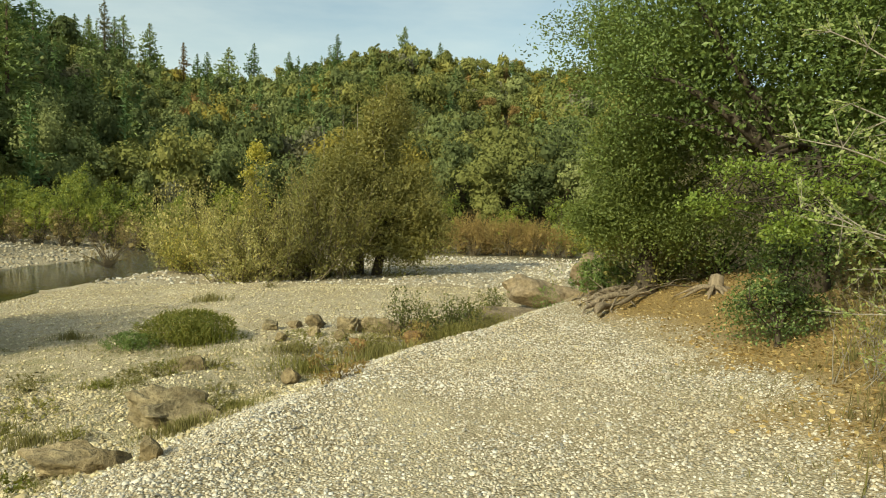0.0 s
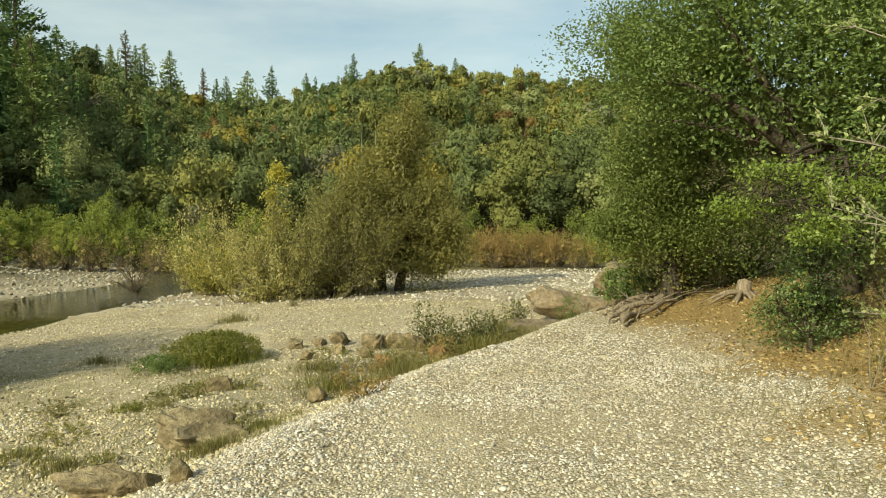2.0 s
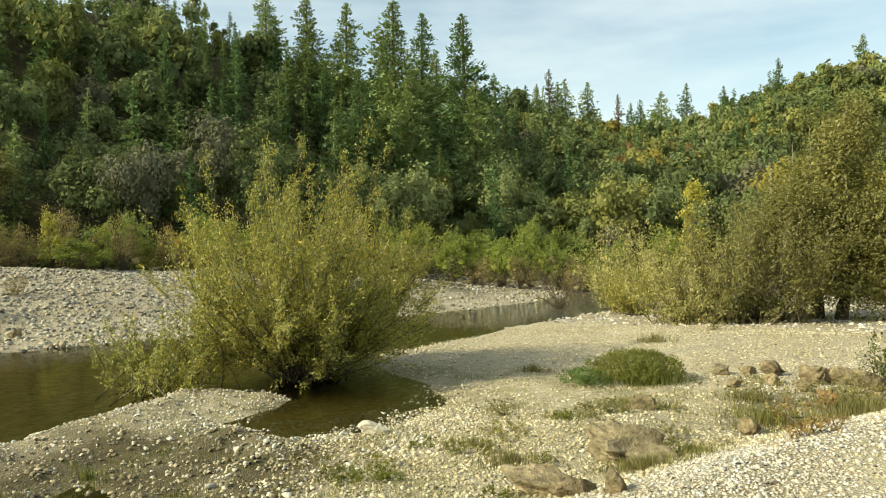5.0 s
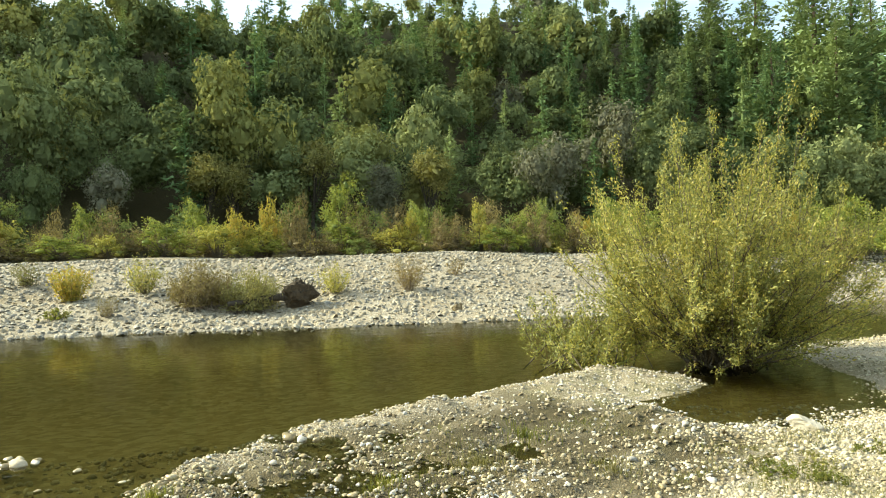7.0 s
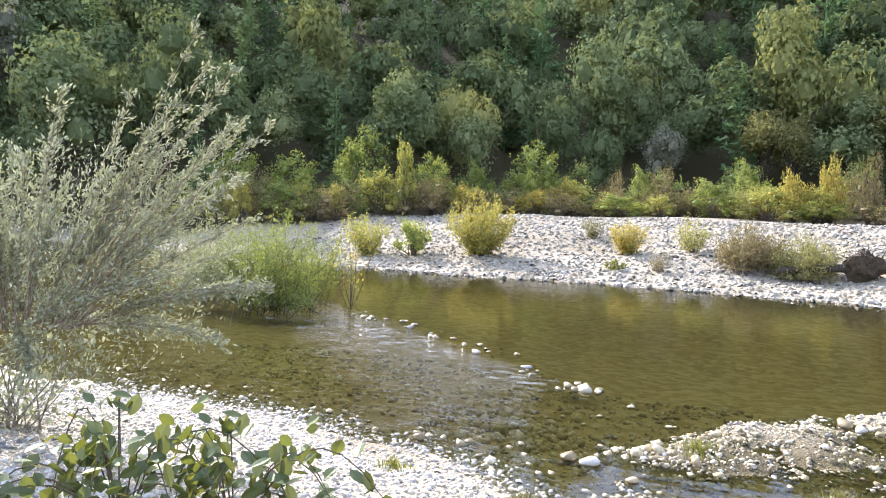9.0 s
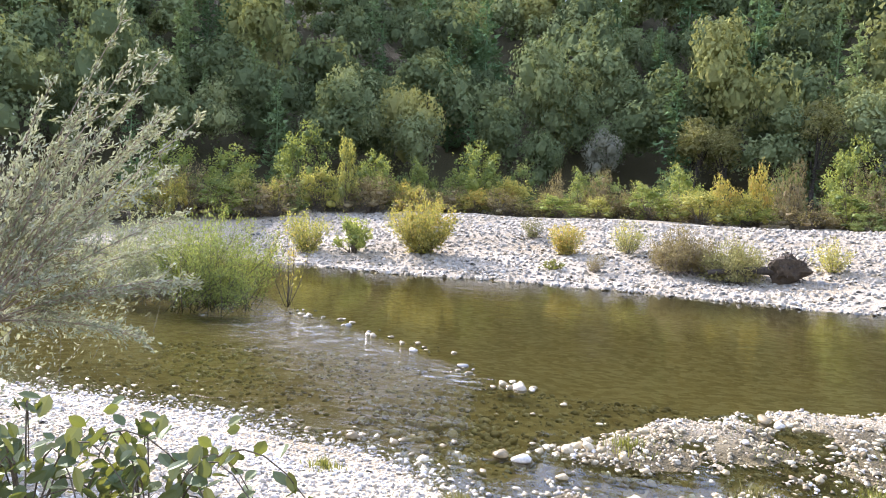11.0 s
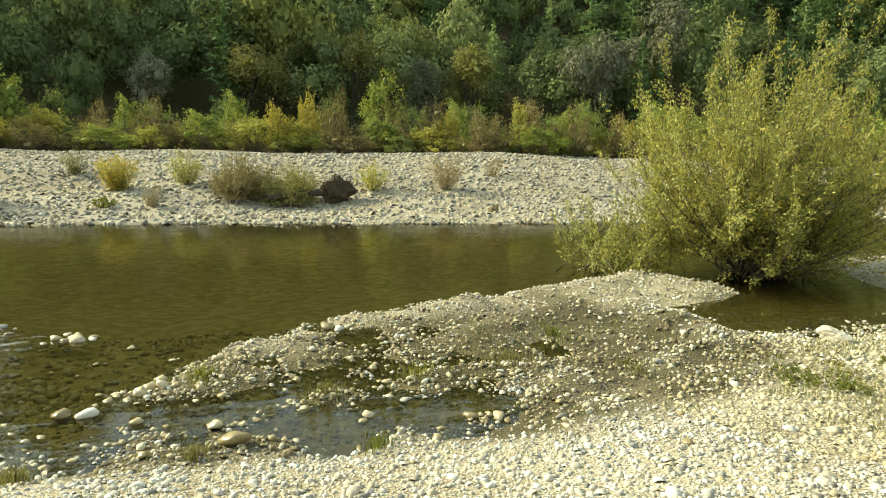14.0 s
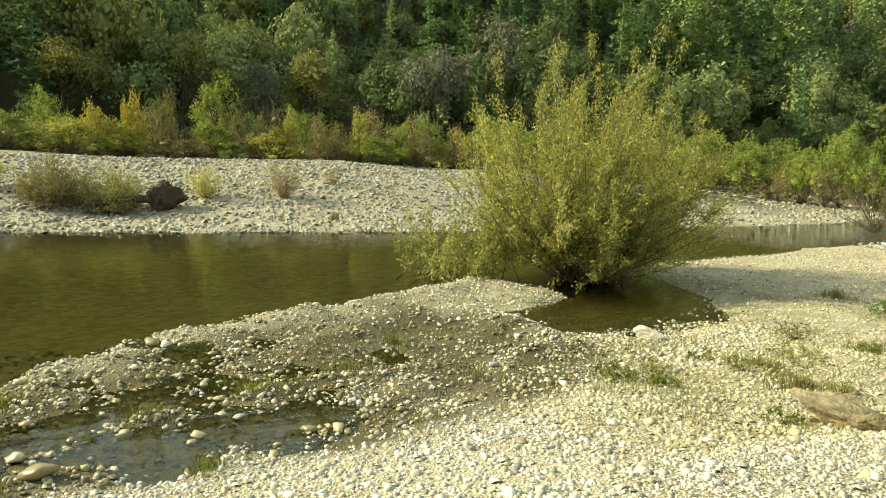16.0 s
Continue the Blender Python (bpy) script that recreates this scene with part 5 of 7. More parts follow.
for yaw_, e_ in [(-7.8, -0.4), (4.6, 0.4), (6.0, 0.3), (-9.5, -0.2)]:
    along("yellow", yaw_, 50, e_, 3.0, "yellow-green willow scrub behind the gravel bar", "shrub", "russet scrub")

# ---- bushes on the far bar
BAR = "bushes on the far bar"
TWIG = dict(category="bush", group=BAR)
fan_willow("yellow_bush", -29.1, -4.3, "bright golden willow bush on pale cobbles", L_GOLD, 1.5, 0.80, 30, 9, 12, 0.11, 201, None, B_WILLOW, 0.012, 0.4, 0.95, bare=0.1, **TWIG)
fan_willow("yellow_bush", -27.9, -10.2, "large golden willow bush at the water's edge", L_GOLD, 2.55, 1.65, 60, 11, 16, 0.125, 202, None, B_WILLOW, 0.014, 0.4, 1.05, bare=0.1, **TWIG)
lobed_bush("green_bush", -27.2, -13.0, "dark green low bush beside the river", "bush", L_GREEN, 1.45, 0.95, 22, 60, 0.13, 203, group=BAR)
fan_willow("yellow_bush", -27.2, -15.3, "thin yellow bush beside the river", L_YELLOW, 1.9, 1.05, 26, 9, 12, 0.13, 204, None, B_WILLOW, 0.012, 0.42, 0.9, bare=0.15, **TWIG)
fan_willow("pale_bush", -29.5, -1.8, "sparse olive bush on pale cobbles", L_WILLOW, 1.35, 0.95, 34, 8, 8, 0.10, 205, None, B_WILLOW, 0.012, 0.3, 1.0, bare=0.2, **TWIG)
fan_willow("pale_bush", -31.8, -6.2, "sparse dry yellow bush on pale cobbles", L_DRY, 0.95, 0.9, 24, 7, 7, 0.10, 206, None, B_WILLOW, 0.010, 0.3, 1.1, bare=0.15, **TWIG)
fan_willow("pale_bush", -27.6, 5.2, "small pale yellow-green bush beside the brush pile", L_YELLOW, 1.2, 0.75, 22, 8, 8, 0.10, 207, None, B_WILLOW, 0.010, 0.32, 1.0, bare=0.15, **TWIG)
fan_willow("russet_bush", -27.4, 8.2, "small russet twiggy bush on pale cobbles", L_RUSSET, 1.6, 1.0, 44, 8, 7, 0.10, 208, None, B_DRIFT, 0.011, 0.22, 0.95, bare=0.2, **TWIG)
fan_willow("russet_bush", -29.1, 10.9, "sparse russet twigs on pale cobbles", L_RUSSET, 0.8, 0.55, 18, 6, 6, 0.09, 209, None, B_DRIFT, 0.009, 0.22, 0.95, bare=0.2, **TWIG)
fan_willow("low_weed", -26.3, -2.8, "low dry twiggy weed on pale cobbles", L_BROWN, 0.6, 0.6, 24, 6, 6, 0.07, 210, None, B_DRIFT, 0.008, 0.3, 1.2, category="weed", group=BAR)
bush("low_weed", -26.4, -4.4, "low yellow-green weed on pale cobbles", "weed", L_GRASS, 0.35, 0.5, 20, 500, 0.08, 211, group=BAR)
fan_willow("brush_pile", -27.8, 0.2, "heap of dry grey-brown flood brush on the bar", L_BROWN, 1.6, 1.7, 110, 10, 11, 0.12, 212, None, B_DRIFT, 0.016, 0.3, 1.35, category="brush pile", group=BAR, bare=0.05, root=0.3)
fan_willow("brush_pile", -27.2, 2.0, "heap of dull brown flood brush with green shoots on the bar", L_OLIVE, 1.5, 1.6, 100, 10, 11, 0.11, 213, None, B_WILLOW, 0.016, 0.3, 1.35, category="brush pile", group=BAR, bare=0.05, root=0.3)


def root_ball(x, y):
    """An upturned root plate: a lumpy mass of soil and roots, with root ends standing out of it, and its log lying behind."""
    rng = np.random.default_rng(5)
    v = ICO3[0].copy()
    v = v * (1 + 0.16 * np.sin(v @ rng.normal(size=(3, 6)) * 4 + rng.uniform(0, 6, 6)).sum(1, keepdims=True) / 2 + rng.normal(0, 0.05, (len(v), 1)))
    v = v * [0.34, 0.62, 0.50] + [0, 0, 0.42]
    v[:, 2] = np.maximum(v[:, 2], -0.08)
    base = thing("root_ball", x, y, hz(x, y), "dark upturned root mass of a drift tree", "root mass")
    part("root_plate", mesh_np("root_plate", v, ICO3[1], mats=[M_ROOTSOIL]), base)
    wood = []
    for _ in range(90):
        d = unit(rng.normal(size=3) * [0.7, 1.0, 0.9] + [0.25, 0.05, 0.1])
        q = d * [0.25, 0.5, 0.4] + [0, 0, 0.42]
        e = q + unit(d + rng.normal(0, 0.5, 3)) * rng.uniform(0.12, 0.5)
        e[2] = max(e[2], -0.02)
        wood.append(tube([q, (q + e) / 2 + rng.normal(0, 0.08, 3), e], rng.uniform(0.012, 0.035), 0.005, 5))
    part("root_tangle", mesh_np("root_tangle", *joined(wood), smooth=True, mats=[B_OAK]), base)
    part("log", mesh_np("log", *tube([[-0.1, 0, 0.38], [0.1, -1.2, 0.35], [0.2, -2.6, 0.2]], 0.16, 0.09, 9), smooth=True, mats=[B_OAK]), base)


root_ball(-26.8, 3.7)

# ---- the big willow in the water, and the plants at the riffle
fan_willow("willow", -11.9, 10.1, "large yellow-green autumn willow standing in shallow water", L_WILLOW, 5.0, 2.75, 120, 16, 64, 0.070, 301, -0.05, B_WILLOW, lean=1.34, bare=0.27, root=0.10)
fan_willow("willow_skirt", -13.1, 7.7, "low trailing willow branches over the water", L_WILLOW, 1.8, 2.1, 40, 11, 26, 0.075, 302, -0.03, B_WILLOW, 0.018, 0.36, 1.4, bare=0.1, root=0.3)
fan_willow("willow_bush", -14.9, -10.9, "green leafy willow bush standing in the river", L_GREEN, 2.4, 1.9, 90, 12, 18, 0.085, 303, -0.1, B_WILLOW, 0.014, 0.3, 1.15, bare=0.1, root=0.3)
fan_willow("willow_bush", -15.2, -13.3, "pale sparse willow bush standing in the river", L_WILLOWGREY, 2.5, 2.0, 80, 12, 16, 0.085, 304, -0.1, B_GREY, 0.014, 0.3, 1.15, bare=0.1, root=0.3)
fan_willow("sapling", -15.8, -9.4, "thin sapling with a few orange leaves in the river", L_GOLD, 2.1, 0.7, 7, 8, 5, 0.09, 305, -0.05, B_WILLOW, 0.016, 0.4, 0.55, category="sapling")
sage = bush("sage_shrub", -4.35, -6.1, "tall silvery grey-leaved shrub on the gravel bank", "shrub", L_GREY, 2.3, 1.3, 26, 9000, 0.045, 306, aspect=0.3, ragged=0.4, belly=0.5, wand=0.3, bark=B_GREY, stem_r=0.010)

# ---- mid-distance trees on the near bar
alder = crown_tree("alder_tree", -5.05, 29.2, "dense olive-green tree with dark low crown on the gravel bar", "tree", L_OLIVE, 0.22, 1.3,
           [(0.9, 0, 6.4, 1.6, 1.6, 1.6), (0.1, 0, 4.5, 2.4, 2.2, 1.9), (1.6, 0, 3.3, 2.0, 1.9, 1.6), (2.1, -0.2, 1.7, 1.5, 1.4, 0.9), (-1.2, 0, 3.0, 1.9, 1.8, 1.5), (-0.4, -0.2, 1.8, 1.6, 1.4, 0.9), (0.9, 0.9, 1.2, 1.6, 0.9, 0.7), (2.3, -0.3, 1.0, 0.9, 0.8, 0.5),
            (2.8, -0.1, 2.6, 1.3, 1.2, 1.4), (1.5, -0.7, 1.2, 1.3, 0.8, 0.5), (2.2, 0.1, 4.3, 0.9, 0.9, 0.7), (1.3, 0, 7.3, 0.7, 0.7, 0.9)],
           1120, 54, 0.10, 401, B_OAK, clump_r=0.32, limbs=20, fill=2.0, inner=0.12)
part("trunk", mesh_np("trunk", *tube([[0.75, -0.2, -0.2], [0.9, -0.1, 0.7], [1.2, 0.1, 1.6], [1.5, 0.1, 2.9]], 0.24, 0.10, 9), smooth=True, mats=[B_OAK]), alder)
for n_, (x_, h_) in enumerate([(-0.3, 7.2), (-0.9, 6.7), (0.35, 7.6), (-1.7, 6.2), (0.9, 8.1)]):
    part("bare_wand", mesh_np("bare_wand", *tube([[x_, 0, 3.0], [x_ + 0.1, 0, h_ * 0.75], [x_ + 0.05, 0.1, h_]], 0.03, 0.008, 5), smooth=True, mats=[B_GREY]), alder, "thin bare upright wand")
fan_willow("willow_thicket", -6.7, 27.0, "broad dull olive willow thicket on the gravel bar", L_OLIVE, 4.9, 2.7, 84, 14, 20, 0.115, 402, None, B_WILLOW, 0.026, 0.42, 1.15, category="thicket", bare=0.04, root=0.34)
fan_willow("willow_thicket", -8.7, 26.0, "broad yellowish willow thicket on the gravel bar", L_DULLWILLOW, 3.5, 2.5, 70, 13, 18, 0.11, 403, None, B_WILLOW, 0.022, 0.42, 1.2, category="thicket", bare=0.04, root=0.34)
fan_willow("willow_thicket", -13.2, 31.4, "dull pinkish-olive willow thicket by the river", L_DULLWILLOW, 4.2, 2.5, 60, 13, 16, 0.13, 404, 0.2, B_WILLOW, 0.022, 0.45, 1.2, category="thicket", bare=0.04, root=0.34)
fan_willow("willow_thicket", -12.0, 28.6, "low yellow-green willow by the river", L_WILLOW, 2.3, 1.4, 44, 11, 14, 0.10, 405, 0.2, B_WILLOW, 0.016, 0.4, 1.1, category="thicket", bare=0.04, root=0.34)
bush("willow_thicket", -17.2, 31.6, "bare-twigged willow leaning over the river", "thicket", L_BROWN, 2.6, 2.0, 44, 1500, 0.11, 406, z=0.1, bare=0.4)
crown_tree("cottonwood", *polar(18.0, 47), "slim bright yellow cottonwood", "tree", L_YELLOW, 0.1, 3.0,
           [(0, 0, 6.6, 0.8, 0.8, 0.9), (-0.3, 0, 5.0, 0.6, 0.6, 0.9), (0.2, 0, 3.4, 0.9, 0.8, 1.0)], 120, 14, 0.2, 407, B_GREY, limbs=10)
crown_tree("hill_tree", *polar(24.0, 72), "pale grey leafless-looking tree at the foot of the hill", "tree", W_GREY, 0.14, 2.0,
           [(0, 0, 3.9, 1.5, 1.5, 1.6), (0.5, 0, 2.6, 1.2, 1.2, 1.0)], 120, 16, 0.26, 408, B_GREY, limbs=14)

# ---- the live oak over the leaf litter
oak = crown_tree("live_oak", 5.0, 11.0, "large dense dark green live oak shading the leaf litter", "tree", L_OAK, 0.30, 1.5,
           [(-0.4, 0.2, 3.9, 3.3, 3.0, 3.0), (-1.2, 1.6, 4.9, 2.3, 2.2, 2.2), (0.4, -1.6, 3.2, 2.2, 1.9, 2.3), (1.6, 1.5, 3.6, 2.6, 2.6, 2.6), (0.6, -2.6, 5.6, 2.2, 2.0, 2.0), (0.4, -2.0, 1.2, 1.5, 1.2, 1.0), (1.8, -1.6, 1.4, 1.7, 1.5, 1.2), (2.6, 0.4, 5.6, 2.6, 2.6, 2.4), (1.2, 2.6, 6.4, 2.6, 2.4, 2.2),
            (2.4, -1.4, 4.0, 2.2, 1.9, 2.2), (1.0, -0.6, 6.6, 2.4, 2.2, 1.8), (3.6, -0.6, 2.8, 2.0, 1.9, 2.0)],
           3300, 56, 0.062, 501, B_OAK, clump_r=0.2, limbs=8, fill=1.6, inner=0.24)
crown_tree("oak_tree", 3.5, 14.8, "olive-green oak with low branches over the bank", "tree", L_OAK_OLIVE, 0.2, 1.2,
           [(-0.4, 0, 2.7, 1.55, 1.5, 1.6), (-0.7, 0.1, 5.2, 1.1, 1.1, 1.2), (0.2, -0.6, 1.8, 1.3, 1.1, 0.7), (-1.0, -0.5, 1.5, 0.9, 0.9, 0.6), (0.8, 0, 4.2, 1.6, 1.5, 1.7)],
           1250, 48, 0.060, 502, B_OAK, clump_r=0.2, limbs=8, fill=1.6, inner=0.18)


def bough(tree, start, lobes, clumps, per, leaf, mat, seed, label):
    """A side branch of a tree with its own leaf spray, in the tree's own coordinates."""
    rng = np.random.default_rng(seed)
    lobes, start = np.array(lobes, float), np.array(start, float)
    k = rng.integers(0, len(lobes), clumps)
    cen = lobes[k, :3] + unit(rng.normal(size=(clumps, 3))) * lobes[k, 3:] * rng.random((clumps, 1)) ** 0.5
    wood = []
    for lobe in lobes:
        s = np.linspace(0, 1, 9)[:, None]
        mid = (start + lobe[:3]) / 2 + [0, 0, 0.35]
        p = start * (1 - s) ** 2 + 2 * mid * s * (1 - s) + lobe[:3] * s ** 2
        wood.append(tube(p, 0.05, 0.012, 6))
        for c in cen[rng.choice(clumps, min(14, clumps), replace=False)]:
            wood.append(tube([p[-1 - rng.integers(0, 3)], c], 0.008, 0.003, 3))
    c = (cen[:, None] + rng.normal(0, 0.1, (clumps, per, 3)) * [1, 1, 0.5]).reshape(-1, 3)
    arm = tagged(part("bough", mesh_np("bough", *joined(wood), smooth=True, mats=[B_OAK]), tree), kind="stuff")
    part("leaf_spray", mesh_np("leaf_spray", *leaves(c, rng.normal(0, 0.8, (len(c), 3)) + [-0.3, -0.4, -0.1], leaf, leaf * 0.55, rng), mats=[mat]), arm, label)


bough(oak, (0, 0, 2.2), [(-2.35, -3.6, 1.55, 0.5, 0.4, 0.12), (-1.7, -3.9, 1.35, 0.42, 0.4, 0.12), (-2.65, -3.5, 1.2, 0.35, 0.35, 0.12), (-1.95, -3.9, 1.0, 0.25, 0.25, 0.16), (-1.2, -3.8, 1.65, 0.4, 0.4, 0.14)], 150, 22, 0.05, L_OAK_SUNLIT, 503, "bright green oak leaves, sun put into their colour")
crown_tree("low_shrub", 3.45, 8.3, "low evergreen shrub on the leaf litter, shade put into its leaves", "shrub", L_SHADED_SHRUB, 0.04, 0.15,
           [(0.05, 0.1, 0.35, 0.6, 0.5, 0.35), (-0.2, 0, 0.75, 0.35, 0.35, 0.3), (0.35, 0.3, 0.95, 0.45, 0.45, 0.4), (0.2, 0.2, 1.35, 0.3, 0.3, 0.3)], 300, 26, 0.042, 504, B_OAK, clump_r=0.12, limbs=16, fill=1.5)
# an oak added beside the path to throw shade on the live oak
crown_tree("oak_tree", 6.0, 3.4, "dark green oak added beside the gravel path for its shade", "tree", L_OAK, 0.22, 2.0,
           [(0, 0, 4.4, 1.9, 1.7, 1.8), (0.8, 0.6, 3.2, 1.6, 1.4, 1.3), (0.6, -0.4, 5.8, 1.5, 1.4, 1.2), (-1.6, 1.3, 6.9, 2.0, 1.8, 1.4)], 900, 56, 0.050, 509, B_OAK, clump_r=0.26, limbs=7, fill=1.5, inner=0.25)


def thorny_shrub():
    """Pale arching twigs with small oval leaves, rooted beside the path."""
    rng = np.random.default_rng(61)
    bx, by = 2.25, 2.35
    bz = hz(bx, by)
    ends = [(-21.9, 3.3, 3.10), (-23.5, 3.4, 3.55), (-26, 3.2, 3.75), (-25.0, 3.4, 3.25), (-28, 3.2, 3.1), (-24.0, 3.3, 2.72), (-22.3, 3.5, 2.78), (-26.0, 3.3, 2.35), (-26.5, 3.2, 2.55), (-28.5, 3.1, 2.15), (-30, 3.3, 3.5), (-31, 3.2, 2.6)]
    wood, pos, axes = [], [], []
    for yaw, r, z in ends:
        e = np.array([*polar(yaw, r), z])
        s0 = np.array([bx, by, bz])
        mid = (s0 + e) / 2 + np.array([0.45, -0.1, 0.75])
        u = np.linspace(0, 1, 14)[:, None]
        p = s0 * (1 - u) ** 2 + 2 * mid * u * (1 - u) + e * u ** 2 + rng.normal(0, 0.012, (14, 3))
        wood.append(tube(p, 0.010, 0.003, 5))
        for i in range(5, 14):
            for _ in range(4):
                d = unit(rng.normal(size=3) + (p[i] - p[i - 1]) * 6)
                q = p[i] + d * rng.uniform(0.04, 0.2)
                wood.append(tube([p[i], q], 0.003, 0.0012, 3))
                m = rng.integers(8, 16)
                pos.append(p[i] + (q - p[i]) * rng.uniform(0.2, 1.05, (m, 1)) + rng.normal(0, 0.012, (m, 3)))
                axes.append(d + rng.normal(0, 0.5, (m, 3)))
    base = thing("thorny_shrub", bx, by, bz, "pale arching twigs with small oval green leaves", "shrub")
    o = np.array([bx, by, bz])
    v, f = joined(wood)
    part("branchwork", mesh_np("branchwork", v - o, f, smooth=True, mats=[B_GREY]), base)
    v, f = leaves(np.concatenate(pos) - o, np.concatenate(axes), 0.024, 0.013, rng)
    part("foliage", mesh_np("foliage", v, f, mats=[L_THORN]), base)


thorny_shrub()

for n_, (x_, y_, h_, w_) in enumerate([(3.9, 15.6, 1.5, 1.2), (5.2, 15.4, 1.8, 1.4), (4.4, 17.6, 1.6, 1.5), (6.8, 14.6, 2.0, 1.6), (6.0, 9.4, 1.6, 1.3), (3.0, 16.6, 0.8, 0.8)]):
    bush("evergreen_shrub", x_, y_, "dull evergreen undergrowth below the oaks", "shrub", L_OAK if n_ % 2 else L_OLIVE, h_, w_, 20, 3600, 0.075, 520 + n_, aspect=0.55, group="undergrowth", bark=B_OAK)


def plume(shrub, ends, seed):
    """Long feathery shoots that stand out of a shrub: small leaves along each shoot, thinner to the tip."""
    rng = np.random.default_rng(seed)
    o = np.array(shrub.matrix_basis.translation)
    for e in ends:
        e = np.array(e) - o
        s0 = np.array([e[0] * 0.25, e[1] * 0.25, 0.9])
        u = np.linspace(0, 1, 12)[:, None]
        mid = s0 * 0.5 + e * 0.5 + [0, 0, 0.15]
        p = s0 * (1 - u) ** 2 + 2 * mid * u * (1 - u) + e * u ** 2
        wood, cen, ax = [tube(p, 0.009, 0.003, 5)], [], []
        for k in range(3, 12):
            for _ in range(3):
                d = unit((p[k] - p[k - 1]) / np.linalg.norm(p[k] - p[k - 1]) + rng.normal(0, 0.42, 3))
                q = p[k] + d * rng.uniform(0.1, 0.36) * (1.25 - 0.07 * k)
                wood.append(tube([p[k], q], 0.004, 0.0015, 3))
                m = 16
                cen.append(p[k] + (q - p[k]) * rng.uniform(0, 1.1, (m, 1)) + rng.normal(0, 0.018, (m, 3)))
                ax.append(d + rng.normal(0, 0.4, (m, 3)))
        shoot = part("shoot", mesh_np("shoot", *joined(wood), smooth=True, mats=[B_DRIFT]), shrub)
        tagged(part("leaf_spray", mesh_np("leaf_spray", *leaves(np.concatenate(cen), np.concatenate(ax), 0.05, 0.016, rng), mats=[L_GREY]), shoot), kind="stuff")


PLUME = [(*polar(133.0, 7.0), 4.04), (*polar(130.5, 6.9), 3.74), (*polar(130.3, 6.9), 3.26), (*polar(141.6, 7.2), 3.46), (*polar(137.3, 7.1), 3.44), (*polar(132.4, 7.0), 3.75)]
rng_ = np.random.default_rng(311)
for n_ in range(70):
    yaw_ = rng_.uniform(128, 154)
    PLUME.append((*polar(yaw_, rng_.uniform(6.2, 8.4)), rng_.uniform(1.3, 3.6) - 0.035 * abs(yaw_ - 137)))
plume(sage, PLUME, 310)

# single trees that stand out at the foot of the shaded slope
crown_tree("grey_oak", *polar(75.0, 55), "grey-leaved drooping tree at the foot of the slope", "tree", W_GREY, 0.16, 2.6,
           [(0, 0, 5.6, 1.3, 1.3, 1.2), (0.4, 0, 4.2, 1.3, 1.3, 1.3), (-0.6, 0, 3.2, 1.0, 1.0, 1.2)], 200, 22, 0.2, 421, B_GREY, limbs=14)
# sunlit oaks, their light put into a paler leaf colour
for n_, (yaw_, z_, w_) in enumerate([(88.7, 6.3, 1.6), (80.6, 7.4, 1.5), (71.1, 7.2, 1.6), (86.5, 5.8, 1.3)]):
    crown_tree("oak_tree", *polar(yaw_, 57), "round olive-green oak catching the sun on the slope", "tree", L_OLIVE, 0.18, 2.4,
               [(0, 0, z_, w_, w_, w_ * 0.9), (0.9 * w_, 0, z_ - 0.8, w_ * 0.8, w_ * 0.8, w_ * 0.7), (-0.8 * w_, 0, z_ - 1.2, w_ * 0.8, w_ * 0.8, w_ * 0.8)], 260, 22, 0.2, 430 + n_, B_OAK, limbs=14)

# ---- bramble in the foreground of the bank
def bramble(x, y):
    rng = np.random.default_rng(71)
    z0 = hz(x, y)
    wood, pos, axes = [], [], []
    for i in range(14):
        a = rng.uniform(0, 6.28)
        out = rng.uniform(0.3, 0.95)
        u = np.linspace(0, 1, 9)[:, None]
        e = np.array([math.cos(a) * out, math.sin(a) * out, rng.uniform(0.05, 0.4)])
        p = 2 * np.array([e[0] * 0.4, e[1] * 0.4, rng.uniform(0.6, 1.35)]) * u * (1 - u) + e * u ** 2
        wood.append(tube(p, 0.006, 0.003, 4))
        for k in range(2, 9):
            m = 2
            pos.append(p[k] + rng.normal(0, 0.05, (m, 3)) + [0, 0, 0.02])
            axes.append(rng.normal(0, 0.7, (m, 3)) + [0, 0, -0.2])
    base = thing("bramble", x, y, z0, "trailing bramble with broad dark green leaves", "bramble")
    tagged(part("cane_tangle", mesh_np("cane_tangle", *joined(wood), smooth=True, mats=[B_WILLOW]), base), kind="stuff")
    part("foliage", mesh_np("foliage", *oval_leaves(np.concatenate(pos), np.concatenate(axes), 0.105, 0.07, rng), mats=[L_BRAMBLE]), base)


bramble(-2.75, -3.1)
bramble(-3.0, -2.6)


